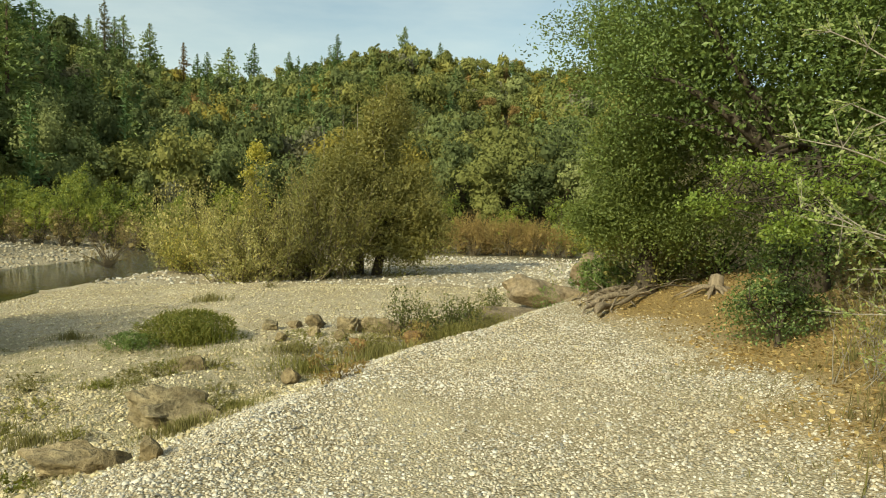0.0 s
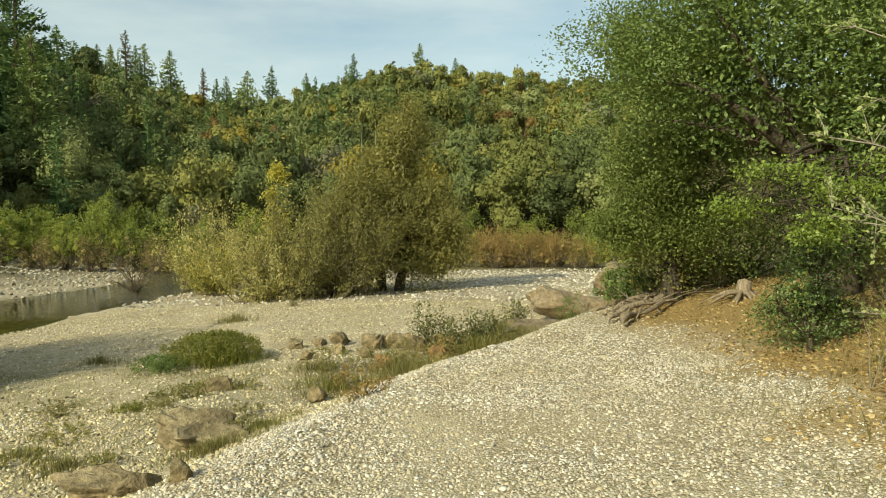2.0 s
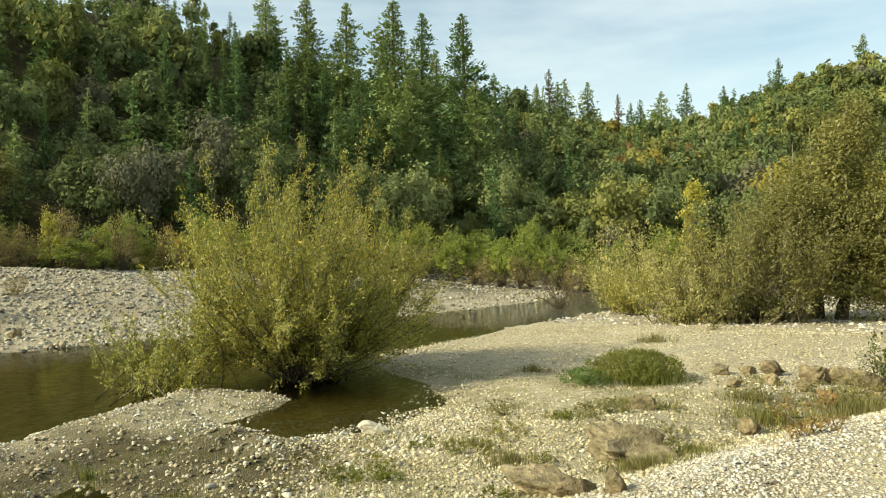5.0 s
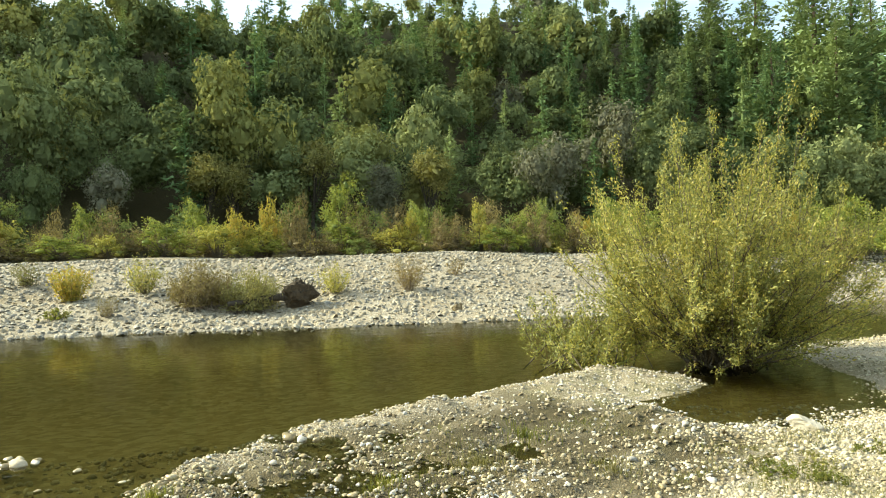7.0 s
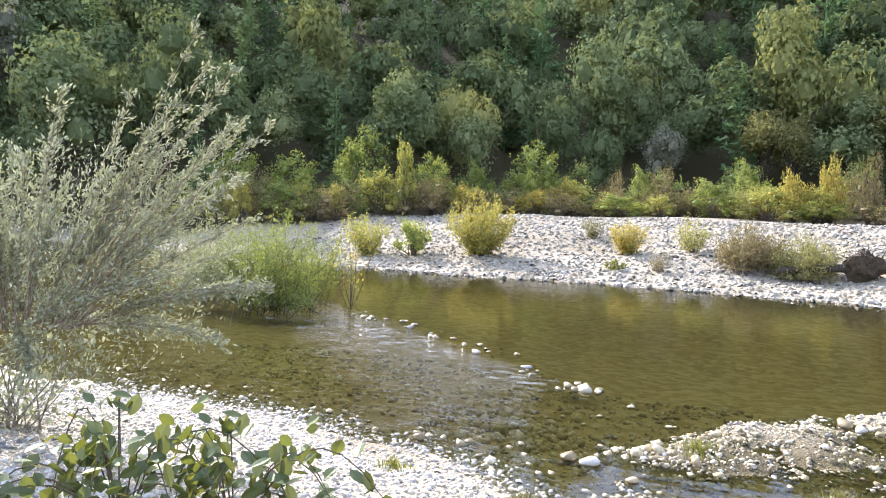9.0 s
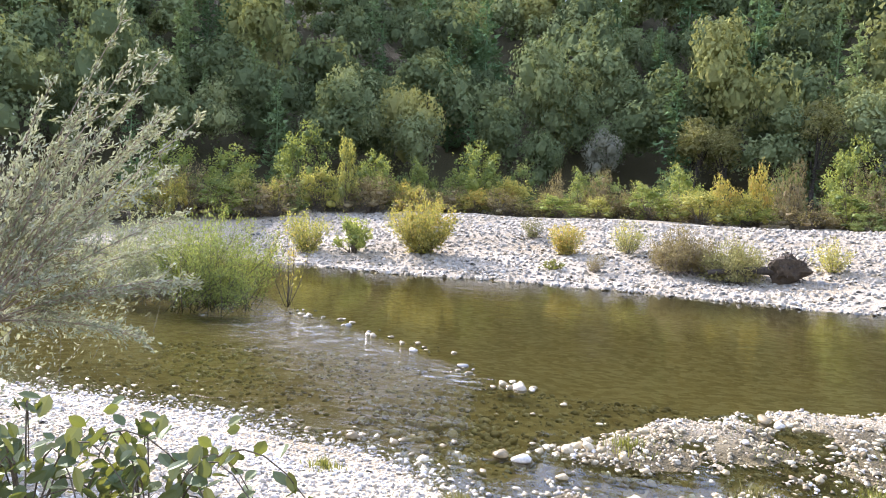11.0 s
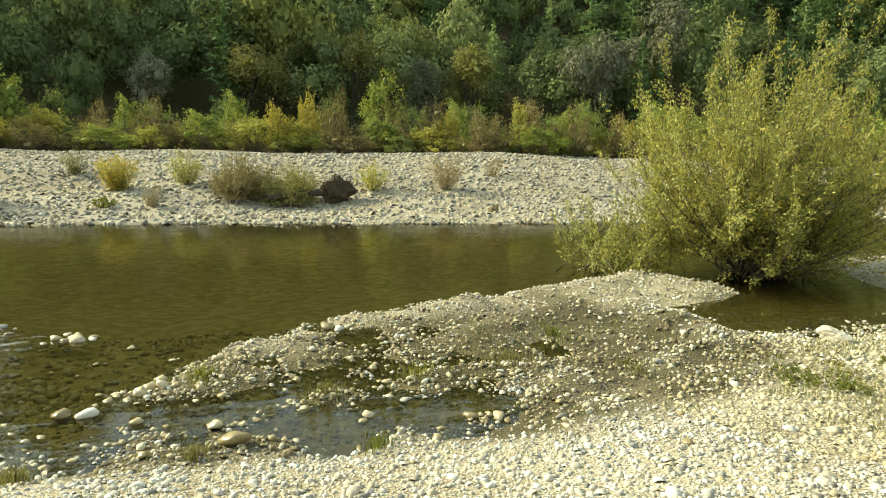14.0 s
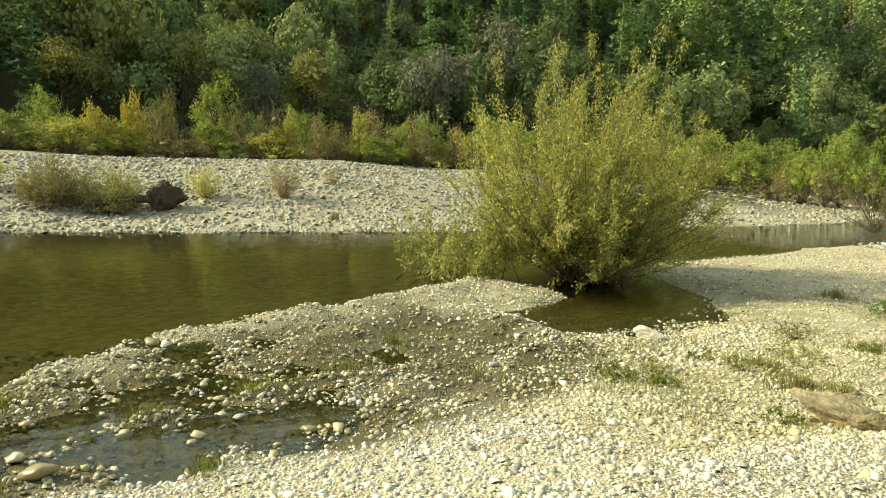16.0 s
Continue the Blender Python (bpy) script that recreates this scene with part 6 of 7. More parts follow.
def tuft(name, x, y, label, mat, h, spread, blades, seed, category="grass", flowers=0.0, group=""):
    """A clump of upright narrow blades."""
    rng = np.random.default_rng(seed)
    r = spread * np.abs(rng.normal(0, 0.5, blades)).clip(0, 1.25) * (1 + 0.3 * np.sin(3 * rng.integers(0, 9, blades)))
    a = rng.uniform(0, 6.28, blades)
    bx, by = r * np.cos(a), r * np.sin(a) * 0.75
    hh = h * np.clip(1 - 0.5 * (r / spread) ** 2, 0.25, 1) * rng.uniform(0.3, 1.1, blades)
    d = np.stack([np.cos(a), np.sin(a)], -1) * (0.25 * r / spread)[:, None] + rng.normal(0, 0.22, (blades, 2))
    gz = height(x + bx, y + by) - hz(x, y)
    w = 0.002 + 0.003 * rng.random(blades) + h * 0.005
    t = rng.uniform(0, 6.28, blades)
    side = np.stack([np.cos(t), np.sin(t), 0 * t], -1) * w[:, None]
    foot = np.stack([bx, by, gz - 0.02], -1)
    mid = foot + np.stack([d[:, 0] * hh * 0.35, d[:, 1] * hh * 0.35, hh * 0.6], -1)
    tip = foot + np.stack([d[:, 0] * hh, d[:, 1] * hh, hh * rng.uniform(0.85, 1.0, blades)], -1)
    v = np.stack([foot - side, foot + side, mid + side * 0.8, mid - side * 0.8, tip], 1).reshape(-1, 3)
    k = np.arange(blades)[:, None] * 5
    base = new(name, mesh_np(name, v, k + [0, 1, 2, 3], k + [3, 2, 4], mats=[mat]))
    base.matrix_basis = pose(x, y, hz(x, y))
    return tagged(base, label, category, group, "stuff")


bush("herb_clump", -5.45, 12.7, "dense low mound of bright green herbs on gravel", "herbs", L_GRASS, 0.55, 0.95, 40, 11000, 0.045, 601, stem_r=0.005, belly=0.3, aspect=0.4, ragged=0.15)
bush("herb_clump", -6.1, 11.8, "dark green low herbs beside the larger mound", "herbs", L_OAK, 0.28, 0.5, 24, 2600, 0.04, 602, stem_r=0.004, belly=0.3)
tuft("grass_clump", -5.3, 12.5, "thin grass growing through the herbs", L_GRASS, 0.5, 0.9, 1200, 605)
tuft("grass_clump", -4.5, 10.4, "thin dry grass round a low rock", L_DRY, 0.28, 0.6, 800, 603)
for n_, (x_, y_, h_, s_, b_) in enumerate([(-2.6, 10.6, 0.4, 0.9, 1400), (-1.7, 11.6, 0.42, 0.9, 1400), (-3.2, 11.7, 0.3, 0.7, 700), (-0.6, 13.2, 0.5, 0.7, 1100), (0.2, 14.6, 0.4, 0.7, 800),
                                           (-3.0, 6.7, 0.26, 0.55, 900), (-2.75, 7.4, 0.25, 0.35, 500), (-4.5, 6.6, 0.24, 0.6, 700), (-5.4, 7.2, 0.2, 0.6, 500), (-5.2, 9.2, 0.2, 0.8, 500), (-7.6, 12.5, 0.3, 0.6, 500), (-7.2, 18.2, 0.4, 0.7, 600)]):
    tuft("grass_tuft", x_, y_, "straggling olive and straw-coloured grass among stones", L_DRY if n_ % 3 else L_OLIVE, h_ * 0.75, s_ * 1.15, int(b_ * 0.8), 610 + n_, group="grass tufts")
for n_, (x_, y_, s_, b_) in enumerate([(-7.9, 2.9, 1.1, 700), (-7.6, 1.7, 0.7, 350), (-7.2, 0.6, 0.6, 250), (-8.6, 3.9, 0.9, 400), (-6.0, -1.9, 0.3, 260), (-5.9, 0.9, 0.35, 200), (-6.0, -0.6, 0.3, 160), (-8.0, -0.6, 0.5, 200), (-7.0, 4.2, 0.9, 300), (-6.0, -3.2, 0.35, 200)]):
    tuft("grass_tuft", x_, y_, "thin green shoots on wet gravel", L_GRASS if n_ % 2 else L_DRY, 0.16, s_, b_, 640 + n_, group="shoots on wet gravel")
for n_, (x_, y_, h_, s_, b_) in enumerate([(2.6, 4.3, 0.4, 0.7, 40), (3.0, 5.4, 0.35, 0.9, 60), (3.7, 7.1, 0.3, 0.7, 80), (2.9, 3.6, 0.4, 0.6, 40)]):
    tuft("dry_stalks", x_, y_, "thin bleached grass stalks on leaf litter", L_DRY, h_, s_, b_, 660 + n_, group="dry stalks")
for n_, (x_, y_, h_, m_) in enumerate([ (1.6, 16.4, 0.6, L_OAK), (-1.2, 12.4, 0.5, L_RUSSET), (-1.75, 8.1, 0.4, L_RUSSET), (-6.9, 22.5, 0.5, L_DRY), (2.6, 23.5, 0.8, L_OLIVE)]):
    bush("weed_plant", x_, y_, "leafy dark weed among the rocks" if m_ in (L_OLIVE, L_OAK) else "reddish dry weed on the gravel", "weed", m_, h_, 0.42, 14, 420, 0.05, 680 + n_, stem_r=0.006, group="weeds among rocks")

for n_, (x_, y_, h_, w_) in enumerate([(-1.55, 14.0, 1.05, 0.42), (-1.0, 13.6, 0.8, 0.4), (-0.5, 13.9, 0.85, 0.32), (0.35, 17.6, 0.7, 0.7), (-0.2, 14.4, 0.6, 0.4)]):
    fan_willow("weed_plant", x_, y_, "leafy dark weed among the rocks", L_WEED, h_, w_, 16, 8, 7, 0.07, 690 + n_, None, B_WILLOW, 0.007, 0.45, 0.75, category="weed", group="weeds among rocks", bare=0.2)
for n_, (x_, y_, h_, w_) in enumerate([(3.15, 5.0, 0.55, 0.5), (3.5, 6.2, 0.6, 0.6), (2.95, 4.2, 0.5, 0.45), (4.1, 7.3, 0.7, 0.7), (3.3, 3.6, 0.6, 0.5)]):
    fan_willow("dry_shrub", x_, y_, "low tangle of bleached stalks and olive leaves on leaf litter", L_OLIVE, h_, w_, 26, 7, 6, 0.04, 697 + n_, None, B_GREY, 0.006, 0.35, 1.3, category="shrub", group="dry shrubs", bare=0.3, root=0.35)
for n_ in range(26):
    rng_ = np.random.default_rng(1700 + n_)
    x_, y_ = rng_.uniform(-6.6, -2.6), rng_.uniform(5.2, 10.5)
    bush("weed_plant", x_, y_, "small straggling olive weed between stones", "weed", (L_DRY, L_OLIVE, L_GRASS)[n_ % 3], rng_.uniform(0.10, 0.22), rng_.uniform(0.15, 0.4), 10, 260, 0.035, 1700 + n_, stem_r=0.004, group="weeds on the flat")
for n_ in range(12):
    rng_ = np.random.default_rng(1740 + n_)
    x_ = rng_.uniform(-3.4, 0.2)
    y_ = 11.0 + (x_ + 3.4) * 0.9 + rng_.uniform(-0.7, 0.9)
    bush("weed_plant", x_, y_, "olive weeds in the rocky hollow", "weed", (L_DRY, L_OLIVE)[n_ % 2], rng_.uniform(0.2, 0.5), rng_.uniform(0.3, 0.55), 14, 700, 0.04, 1740 + n_, stem_r=0.005, group="weeds among rocks")



def sparse_grass(label, n, seed, area, want, h, mat):
    """Thin blades scattered over the ground, thick in patches."""
    rng = np.random.default_rng(seed)
    x, y = rng.uniform(area[0], area[1], n), rng.uniform(area[2], area[3], n)
    z = height(x, y)
    ok = (rng.random(n) < want(x, y) * smooth(0.1, 0.8, roll_noise(x + 7, y, 1.0) + 0.5 * roll_noise(x, y + 4, 0.5))) & (z > -0.01)
    x, y, z = x[ok], y[ok], z[ok]
    k = len(x)
    a = rng.uniform(0, 6.28, k)
    side = np.stack([np.cos(a), np.sin(a), 0 * a], -1) * rng.uniform(0.002, 0.005, (k, 1))
    foot = np.stack([x, y, z - 0.01], -1)
    hh = h * rng.uniform(0.35, 1.2, k)
    tip = foot + np.stack([rng.normal(0, 0.35, k) * hh, rng.normal(0, 0.35, k) * hh, hh], -1)
    v = np.stack([foot - side, foot + side, tip], 1).reshape(-1, 3)
    return tagged(new("sparse_grass", mesh_np("sparse_grass", v, np.arange(3 * k).reshape(-1, 3), mats=[mat])), label, "grass", kind="stuff")


sparse_grass("sparse olive grass between stones on the flat", 26000, 691, (-9, -1.8, 4.5, 12), lambda x, y: 0.8 * (x < np.interp(y, EDGE_Y, EDGE_X) - 0.7), 0.10, L_DRY)
sparse_grass("sparse green shoots between stones on the flat", 14000, 692, (-9, -1.8, 4.5, 12), lambda x, y: 0.7 * (x < np.interp(y, EDGE_Y, EDGE_X) - 0.9), 0.08, L_GRASS)
sparse_grass("fine green shoots along the wet edge", 12000, 693, (-9.5, -4.6, -4, 5), lambda x, y: 0.4 + 0.5 * mud_zone(x, y), 0.09, L_GRASS)
sparse_grass("dry grass along the path and the leaf litter", 5000, 694, (1.2, 4.5, 2.2, 8), lambda x, y: smooth(1.2, 2.4, x), 0.10, L_DRY)

# ---------------------------------------------------------------- rocks


ICO4 = ico(4)


def boulder(name, x, y, label, mat, size, seed, sink=0.25, turn=0.0, rough=0.16, category="rock", group=""):
    """One weathered rock with flattened, broken faces."""
    rng = np.random.default_rng(seed)
    v = ICO4[0].copy()
    for _ in range(14):  # break off flats
        d = unit(rng.normal(size=3))
        k = v @ d
        cut = rng.uniform(0.42, 0.8)
        v = v - np.maximum(k - cut, 0)[:, None] * d * 0.97
    f1 = np.sin(v @ rng.normal(size=(3, 8)) * 3.2 + rng.uniform(0, 6, 8)).sum(1)
    f2 = np.sin(v @ rng.normal(size=(3, 14)) * 9 + rng.uniform(0, 6, 14)).sum(1)
    v = v * (1 + rough * 0.13 * f1 + rough * 0.07 * f2)[:, None] * np.array(size) / 2 * 1.15
    ob = new(name, mesh_np(name, v, ICO4[1], smooth=False, mats=[mat]))
    ob.matrix_basis = pose(x, y, hz(x, y) + size[2] * (0.5 - sink), 0, 0, turn)
    return tagged(ob, label, category, group)


boulder("rock", -7.25, 7.35, "pale angular rock at the pool's edge", M_PALEROCK, (0.50, 0.32, 0.26), 701, 0.25, 20)
boulder("rock", -3.35, 7.1, "long brown weathered rock half buried in gravel", M_ROCK, (1.0, 0.55, 0.50), 702, 0.30, 8, 0.6)
boulder("rock", -3.55, 5.75, "low flat brown rock in the gravel", M_ROCK, (0.8, 0.5, 0.34), 703, 0.4, 15, 0.45)
boulder("rock", -3.15, 5.55, "small brown rock in the gravel", M_ROCK, (0.4, 0.35, 0.24), 704, 0.35, 50)
boulder("rock", -2.7, 5.35, "small grey-brown rock in the gravel", M_ROCK, (0.26, 0.25, 0.24), 705, 0.3, 80)
boulder("rock", -2.7, 9.75, "small square brown rock on the gravel", M_ROCK, (0.30, 0.26, 0.26), 706, 0.15, 15)
boulder("rock", -4.45, 10.3, "low brown rock in dry grass", M_ROCK, (0.75, 0.5, 0.36), 707, 0.35, 5)
boulder("rock", -23.4, 8.8, "dark rock on the far cobbles", M_ROCK, (0.5, 0.4, 0.36), 708, 0.25, 0)
for n_, (x_, y_, s_) in enumerate([(-4.3, 14.1, 0.40), (-3.9, 14.3, 0.34), (-3.4, 14.2, 0.46), (-3.2, 13.3, 0.38), (-2.7, 13.9, 0.55), (-2.2, 14.2, 0.60), (-1.75, 13.9, 0.50), (-1.3, 14.5, 0.5), (-2.6, 12.9, 0.34), (-0.7, 14.9, 0.5), (-0.2, 15.4, 0.6), (-3.7, 12.6, 0.3)]):
    boulder("rock", x_, y_, "rounded grey-tan rock in a weedy hollow", M_ROCK, (s_, s_ * 0.8, s_ * 0.7), 720 + n_, 0.14, 37 * n_, 0.3, group="rocks in the hollow")
for n_, (x_, y_, s_) in enumerate([(-2.15, 12.2, 0.42), (-1.25, 12.9, 0.50), (-0.75, 13.3, 0.3)]):
    boulder("rock", x_, y_, "rounded rusty sandstone rock at the foot of the gravel", M_RUSTROCK, (s_, s_ * 0.8, s_ * 0.66), 740 + n_, 0.14, 51 * n_, 0.3, group="rocks in the hollow")
boulder("rock_slab", 0.35, 15.2, "flat tan rock slab below the bank", M_SANDROCK, (1.5, 1.0, 0.45), 751, 0.3, 12)
boulder("rock_slab", 0.6, 17.0, "flat tan rock slab below the bank", M_SANDROCK, (1.9, 1.1, 0.6), 752, 0.3, 30)
boulder("rock_bank", 1.9, 19.6, "tall rounded sandy rock standing in the bank", M_SANDROCK, (2.2, 1.5, 1.4), 753, 0.3, 15, 0.34)
boulder("rock_bank", 3.3, 18.6, "sandy earth bank under the roots", M_SANDROCK, (2.6, 1.8, 1.3), 754, 0.45, 60, 0.24)


def stump(x, y):
    rng = np.random.default_rng(757)
    wood = [tube([[0, 0, -0.2], [0.02, 0, 0.1], [0.05, 0.02, 0.32], [0.06, 0.02, 0.36]], [0.2, 0.15, 0.12, 0.02], 0, 9)]
    for k in range(9):
        a = k * 0.7 + rng.uniform(-0.2, 0.2)
        l = rng.uniform(0.4, 0.9)
        wood.append(tube([[0, 0, 0.12], [math.cos(a) * l * 0.4, math.sin(a) * l * 0.4, 0.1], [math.cos(a) * l, math.sin(a) * l, -0.12]], [0.06, 0.04, 0.008], 0, 6))
    base = thing("stump", x, y, hz(x, y), "small weathered stump with spreading roots on leaf litter", "stump")
    part("trunk", mesh_np("trunk", *wood[0], smooth=True, mats=[B_DRIFT]), base)
    for w in wood[1:]:
        part("root", mesh_np("root", *w, smooth=True, mats=[B_DRIFT]), base)


stump(4.3, 13.0)

# ---- driftwood lodged along the bank's edge
for n_ in range(34):
    rng_ = np.random.default_rng(800 + n_)
    x_, y_ = 2.0 + 1.3 * rng_.random() + 0.02 * n_, 13.6 + 4.6 * rng_.random()
    l_ = rng_.uniform(0.7, 2.4)
    k_ = np.linspace(0, 1, 8)
    p_ = np.stack([l_ * (k_ - 0.5), np.cumsum(rng_.normal(0, 0.035, 8)), 0.05 * np.sin(k_ * 5 + n_) + 0.12 * rng_.random() * k_], -1)
    big_ = rng_.uniform(0.016, 0.032) if n_ % 3 else rng_.uniform(0.045, 0.08)
    r_ = big_ * np.array([0.1, 0.8, 1.0, 0.95, 0.85, 0.7, 0.5, 0.08])
    pieces_ = [tube(p_, r_, 0, 7)]
    for q_ in range(3):
        s_ = p_[2 + q_ * 2]
        e_ = s_ + np.array([rng_.uniform(0.1, 0.4), rng_.normal(0, 0.2), rng_.uniform(0.0, 0.22)])
        pieces_.append(tube([s_, (s_ + e_) / 2 + rng_.normal(0, 0.03, 3), e_], [big_ * 0.45, big_ * 0.3, 0.003], 0, 5))
    ob_ = new("driftwood", mesh_np("driftwood", *joined(pieces_), smooth=True, mats=[B_DRIFT]))
    ob_.matrix_basis = pose(x_, y_, hz(x_, y_) + 0.05 + 0.14 * rng_.random(), rng_.uniform(-8, 8), rng_.uniform(-16, 6), 62 + rng_.uniform(-34, 34))
    tagged(ob_, "weathered grey-brown driftwood lodged on the bank" if n_ % 3 == 0 else "thin bleached root lodged on the bank", "driftwood", "driftwood on the bank")

# twig lying on the white gravel
v_, f_ = joined([tube([[0, 0, 0.02], [0.3, 0.1, 0.1], [0.55, 0.12, 0.28]], 0.012, 0.004, 5), tube([[0.3, 0.1, 0.1], [0.5, -0.12, 0.06], [0.8, -0.2, 0.03]], 0.008, 0.003, 5)])
ob_ = new("fallen_twig", mesh_np("fallen_twig", v_, f_, smooth=True, mats=[B_WILLOW]))
ob_.matrix_basis = pose(-1.75, 8.2, hz(-1.75, 8.2), 0, 0, 120)
tagged(ob_, "thin dead twig lying on white gravel", "twig")

# ---------------------------------------------------------------- stones and litter


def scatter(n, seed, x0, x1, y0, y1, want):
    """Random places in a plan rectangle, kept by the weight that want(x, y, z) gives."""
    rng = np.random.default_rng(seed)
    x, y = rng.uniform(x0, x1, n), rng.uniform(y0, y1, n)
    z = height(x, y)
    ok = rng.random(n) < want(x, y, z)
    return x[ok], y[ok], z[ok], rng


def litter_zone(x, y):
    return smooth(-0.5, 0.6, x - 2.65 + 0.05 * np.maximum(y - 9, 0) + roll_noise(x, y, 1.1) * 0.18 + roll_noise(x, y, 3.0) * 0.15) * smooth(1, 3, y) * (1 - smooth(22, 27, y))


def stone_field(name, label, n, seed, area, sizes, want, mat=None, base=None):
    x, y, z, rng = scatter(n, seed, *area, want)
    s = sizes[0] + (sizes[1] - sizes[0]) * rng.random(len(x)) ** 2.4
    v, f = stones_np(x, y, z, s, rng, ICO1 if base is None else base)
    return tagged(new(name, mesh_np(name, v, f, smooth=True, mats=[mat or M_STONE])), label, "stones", kind="stuff")


def bare(x, y, z):
    return (z > -0.03) * (1 - litter_zone(x, y))


def te_of(y):
    return np.interp(y, EDGE_Y, EDGE_X)


PALE = "loose white and grey river gravel"
# the terrace and bank next to the path: angular chips, with some rounder stones
stone_field("gravel", PALE, 44000, 901, (-3.4, 3.0, 2.2, 9.5), (0.017, 0.038), lambda x, y, z: bare(x, y, z) * np.where(x > te_of(y) - 1.2, 0.95, 0.4) * (1 - 0.45 * smooth(0.2, 0.8, roll_noise(x, y, 2.6))) * (1 - 0.5 * path_zone(x, y)), base=CHIP)
stone_field("gravel", "fine trodden tan gravel of the footpath", 14000, 915, (-5.5, 0.2, 1.8, 14), (0.012, 0.035), lambda x, y, z: path_zone(x, y) * 0.9, mat=M_TANSTONE, base=CHIP)
stone_field("gravel", PALE, 9000, 911, (-3.4, 3.0, 2.2, 13), (0.028, 0.065), lambda x, y, z: bare(x, y, z) * (0.85 * np.exp(-((x - te_of(y) - 0.3) / 0.75) ** 2) + 0.05), base=CHIP)
stone_field("gravel", PALE, 20000, 902, (-3.4, 4.0, 9.5, 17), (0.02, 0.048), lambda x, y, z: bare(x, y, z) * np.where(x > te_of(y) - 1.0, 0.9, 0.4), base=CHIP)
stone_field("gravel", PALE, 12000, 903, (-7.8, -2.8, -8.5, 3.5), (0.025, 0.080), lambda x, y, z: bare(x, y, z) * 0.85 * (1 - 0.8 * mud_zone(x, y)), base=CHIP)
stone_field("gravel", PALE, 16000, 912, (-7.8, -2.8, -8.5, 3.5), (0.02, 0.05), lambda x, y, z: bare(x, y, z) * 0.9 * (1 - 0.85 * mud_zone(x, y)), base=CHIP)
stone_field("gravel", PALE, 18000, 904, (-8.0, -2.0, 3.5, 9.5), (0.02, 0.07), lambda x, y, z: bare(x, y, z) * 0.75 * (1 - 0.8 * mud_zone(x, y)) * (x < te_of(y) - 0.8), mat=M_TANSTONE, base=CHIP)
stone_field("gravel", PALE, 10000, 905, (-12.5, -6.2, -2.5, 9.0), (0.025, 0.085), lambda x, y, z: (z > -0.07) * (0.72 - 0.62 * mud_zone(x, y)), base=CHIP)
stone_field("gravel", PALE, 12000, 913, (-12.5, -6.2, -2.5, 9.0), (0.02, 0.05), lambda x, y, z: (z > -0.02) * (0.9 - 0.84 * mud_zone(x, y)), mat=M_TANSTONE, base=CHIP)
stone_field("gravel", PALE, 32000, 906, (-13.5, 1.5, 9.5, 24), (0.026, 0.075), lambda x, y, z: bare(x, y, z) * 0.6 * (x < te_of(y) - 0.6), mat=M_TANSTONE, base=CHIP)
stone_field("gravel", PALE, 6000, 914, (-13.5, 1.5, 8, 24), (0.03, 0.075), lambda x, y, z: bare(x, y, z) * 0.6, mat=M_TANSTONE, base=CHIP)
stone_field("gravel", PALE, 9000, 907, (-18, 8, 24, 46), (0.07, 0.20), lambda x, y, z: bare(x, y, z) * 0.7, base=CHIP)
stone_field("gravel", "damp brown stones on the silty spit", 5200, 916, (-10.5, -5.8, -1.8, 6.4), (0.025, 0.09), lambda x, y, z: (z > -0.05) * mud_zone(x, y) * 0.8, mat=M_DAMPSTONE, base=CHIP)
stone_field("wet_stones", "brown wet stones breaking the shallow water at the tip of the spit", 650, 917, (-10.4, -7.2, -3.8, -0.3), (0.07, 0.19), lambda x, y, z: (z > -0.15) * (z < 0.03) * 0.8, M_WETSTONE)
stone_field("gravel", "half-drowned pale stones along the low tip of the spit", 2300, 918, (-10.6, -6.0, -2.6, 3.4), (0.03, 0.095), lambda x, y, z: (z > -0.10) * (z < 0.06) * 0.75, mat=M_TANSTONE)
stone_field("cobbles", "pale grey cobbles heaped along the far bar", 22000, 908, (-39, -20, -22, 24), (0.09, 0.25), lambda x, y, z: (z > -0.04) * 0.95, mat=M_COBBLE, base=CHIP)
stone_field("cobbles", "pale grey cobbles heaped along the far bar", 6000, 909, (-46, -19, 24, 60), (0.12, 0.32), lambda x, y, z: (z > -0.04) * (x < np.interp(y, FAR_Y, FAR_X) + 0.3) * 0.8, mat=M_COBBLE, base=CHIP)
# under and in the shallow water
stone_field("bed_stones", "brown stones on the river bed", 6500, 910, (-14, -5.8, -9, 4), (0.04, 0.13), lambda x, y, z: (z < -0.015) * (z > -0.26) * 0.8, M_WETSTONE)

# dead oak leaves on the slope
x_, y_, z_, rng_ = scatter(30000, 920, 1.5, 9, 2.5, 17, lambda x, y, z: litter_zone(x, y) * np.where(y < 10, 0.8, 0.4))
v_, f_ = leaves(np.stack([x_, y_, z_ + 0.012], -1), np.stack([rng_.normal(size=len(x_)), rng_.normal(size=len(x_)), rng_.normal(0, 0.25, len(x_))], -1), 0.055, 0.032, rng_)
tagged(new("leaf_litter", mesh_np("leaf_litter", v_, f_, mats=[L_LITTER])), "brown fallen oak leaves covering the slope", "leaf litter", kind="stuff")

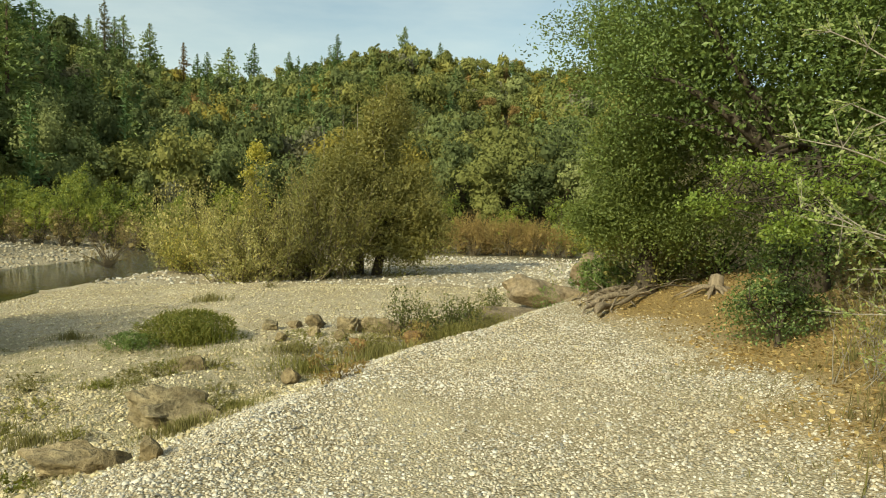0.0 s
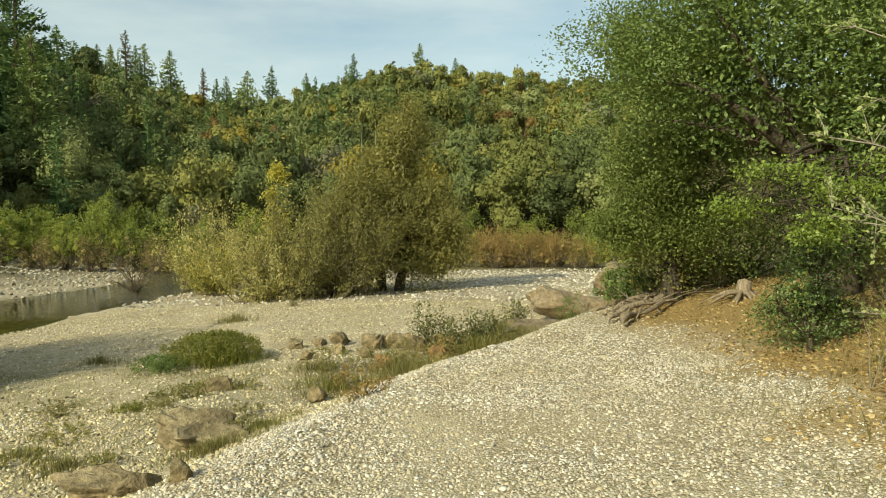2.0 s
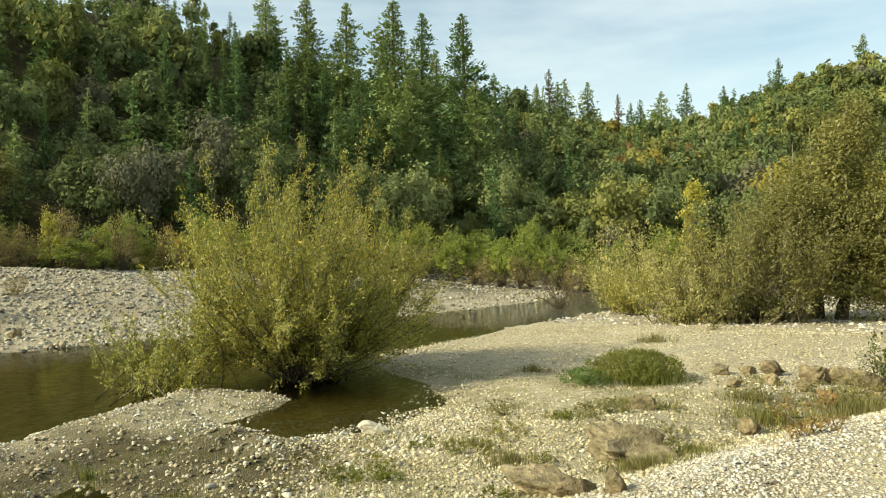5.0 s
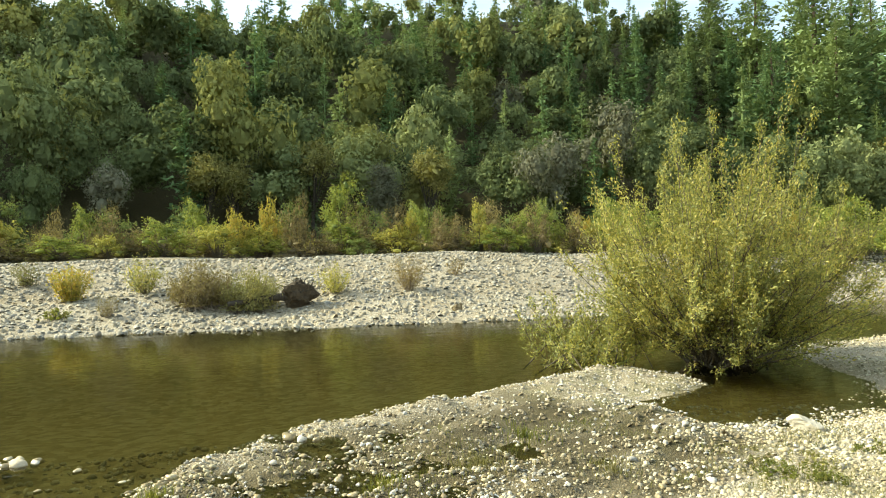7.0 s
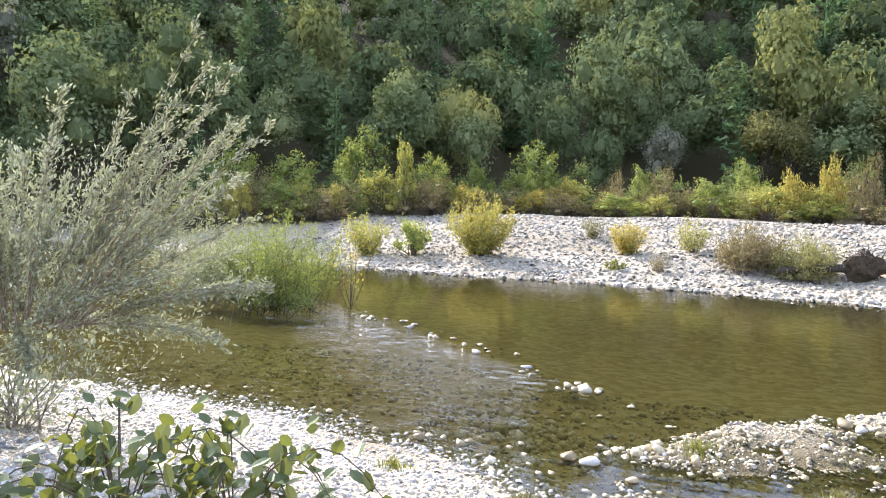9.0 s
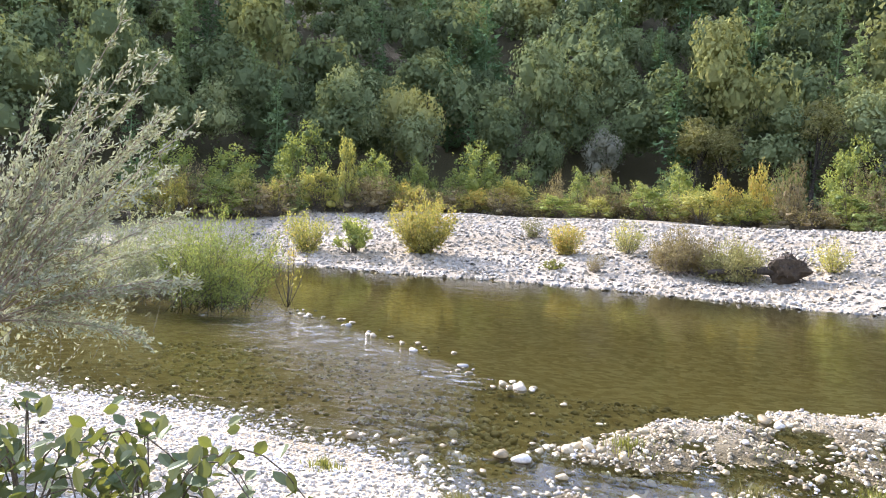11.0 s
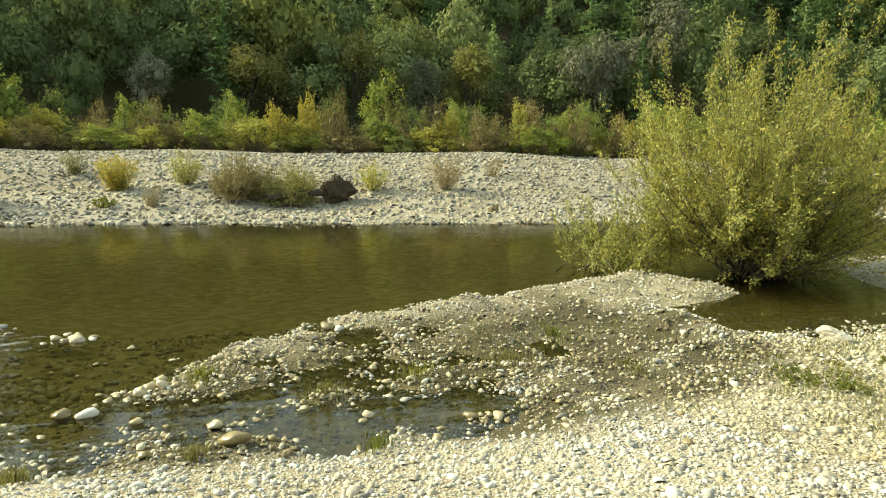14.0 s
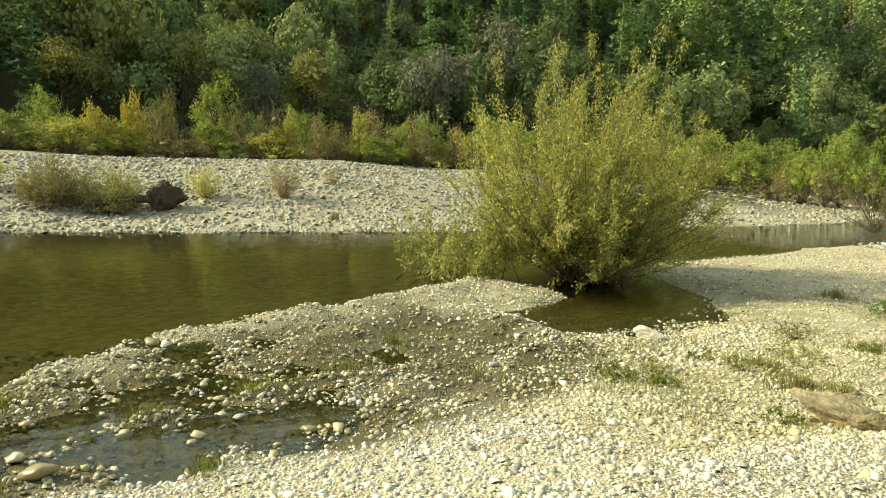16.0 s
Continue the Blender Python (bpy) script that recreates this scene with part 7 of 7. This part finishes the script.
# ---- single stones that stand out
STONE_MESHES = []
for k_ in range(8):
    rng_ = np.random.default_rng(950 + k_)
    v_ = ICO2[0].copy()
    for _ in range(9):
        d_ = unit(rng_.normal(size=3))
        v_ = v_ - np.maximum(v_ @ d_ - rng_.uniform(0.6, 0.9), 0)[:, None] * d_ * 0.9
    v_ = v_ * (1 + 0.1 * np.sin(ICO2[0] @ rng_.normal(size=(3, 5)) * 2.4 + rng_.uniform(0, 6, 5)).sum(1, keepdims=True) / 2) * [0.55, 0.42, 0.29]
    STONE_MESHES.append(mesh_np("stone", v_, ICO2[1], smooth=True, mats=[M_STONE]))
for k_ in range(8):
    STONE_MESHES.append(STONE_MESHES[k_].copy())
    STONE_MESHES[-1].materials[0] = M_WETSTONE


def stone(x, y, size, k, lift=0.12, wet=False):
    ob = new("stone", STONE_MESHES[k % 8 + (8 if wet else 0)])
    ob.parent = ground
    ob.matrix_basis = Matrix.LocRotScale((x, y, max(hz(x, y), -0.03) + size * lift), Euler((0.2 * math.sin(k), 0.2 * math.cos(k * 1.7), k * 2.4)), (size, size, size))


# the line of stones at the head of the riffle
rng_ = np.random.default_rng(955)
for k_ in range(90):
    u_ = rng_.random()
    u_ = u_ if k_ % 3 else (0.03 + 0.05 * u_ if k_ % 2 else 0.9 + 0.1 * u_)
    big_ = rng_.random() ** 3
    stone(-9.9 - 4.7 * u_ + rng_.normal(0, 0.16), -2.15 - 6.3 * u_ + rng_.normal(0, 0.2) + 0.5 * math.sin(u_ * 3.1), 0.06 + 0.15 * big_, k_, 0.14, k_ % 4 > 0)
for k_, (x_, y_, s_) in enumerate([(-10.05, -2.2, 0.36), (-10.2, -2.5, 0.28), (-7.35, -1.85, 0.30), (-7.3, -1.62, 0.32), (-6.15, -0.27, 0.40), (-9.9, 1.0, 0.34), (-9.75, 1.15, 0.26), (-10.8, 3.6, 0.28), (-11.2, 4.4, 0.32),
                                   (-6.6, 0.95, 0.24), (-6.65, -0.45, 0.26), (-7.0, -1.15, 0.2), (-6.9, 1.4, 0.22), (-6.3, 1.9, 0.24), (-6.2, 2.15, 0.22)]):
    stone(x_, y_, s_ * 0.66, k_ + 3, 0.2, k_ % 3 > 0)
rng_ = np.random.default_rng(960)
for k_ in range(230):
    x_, y_ = rng_.uniform(-9.6, -3.0), rng_.uniform(-2.5, 6.5)
    stone(x_, y_, 0.045 + 0.08 * rng_.random() ** 2, k_, 0.14, hz(x_, y_) < 0.03 or k_ % 5 == 0)
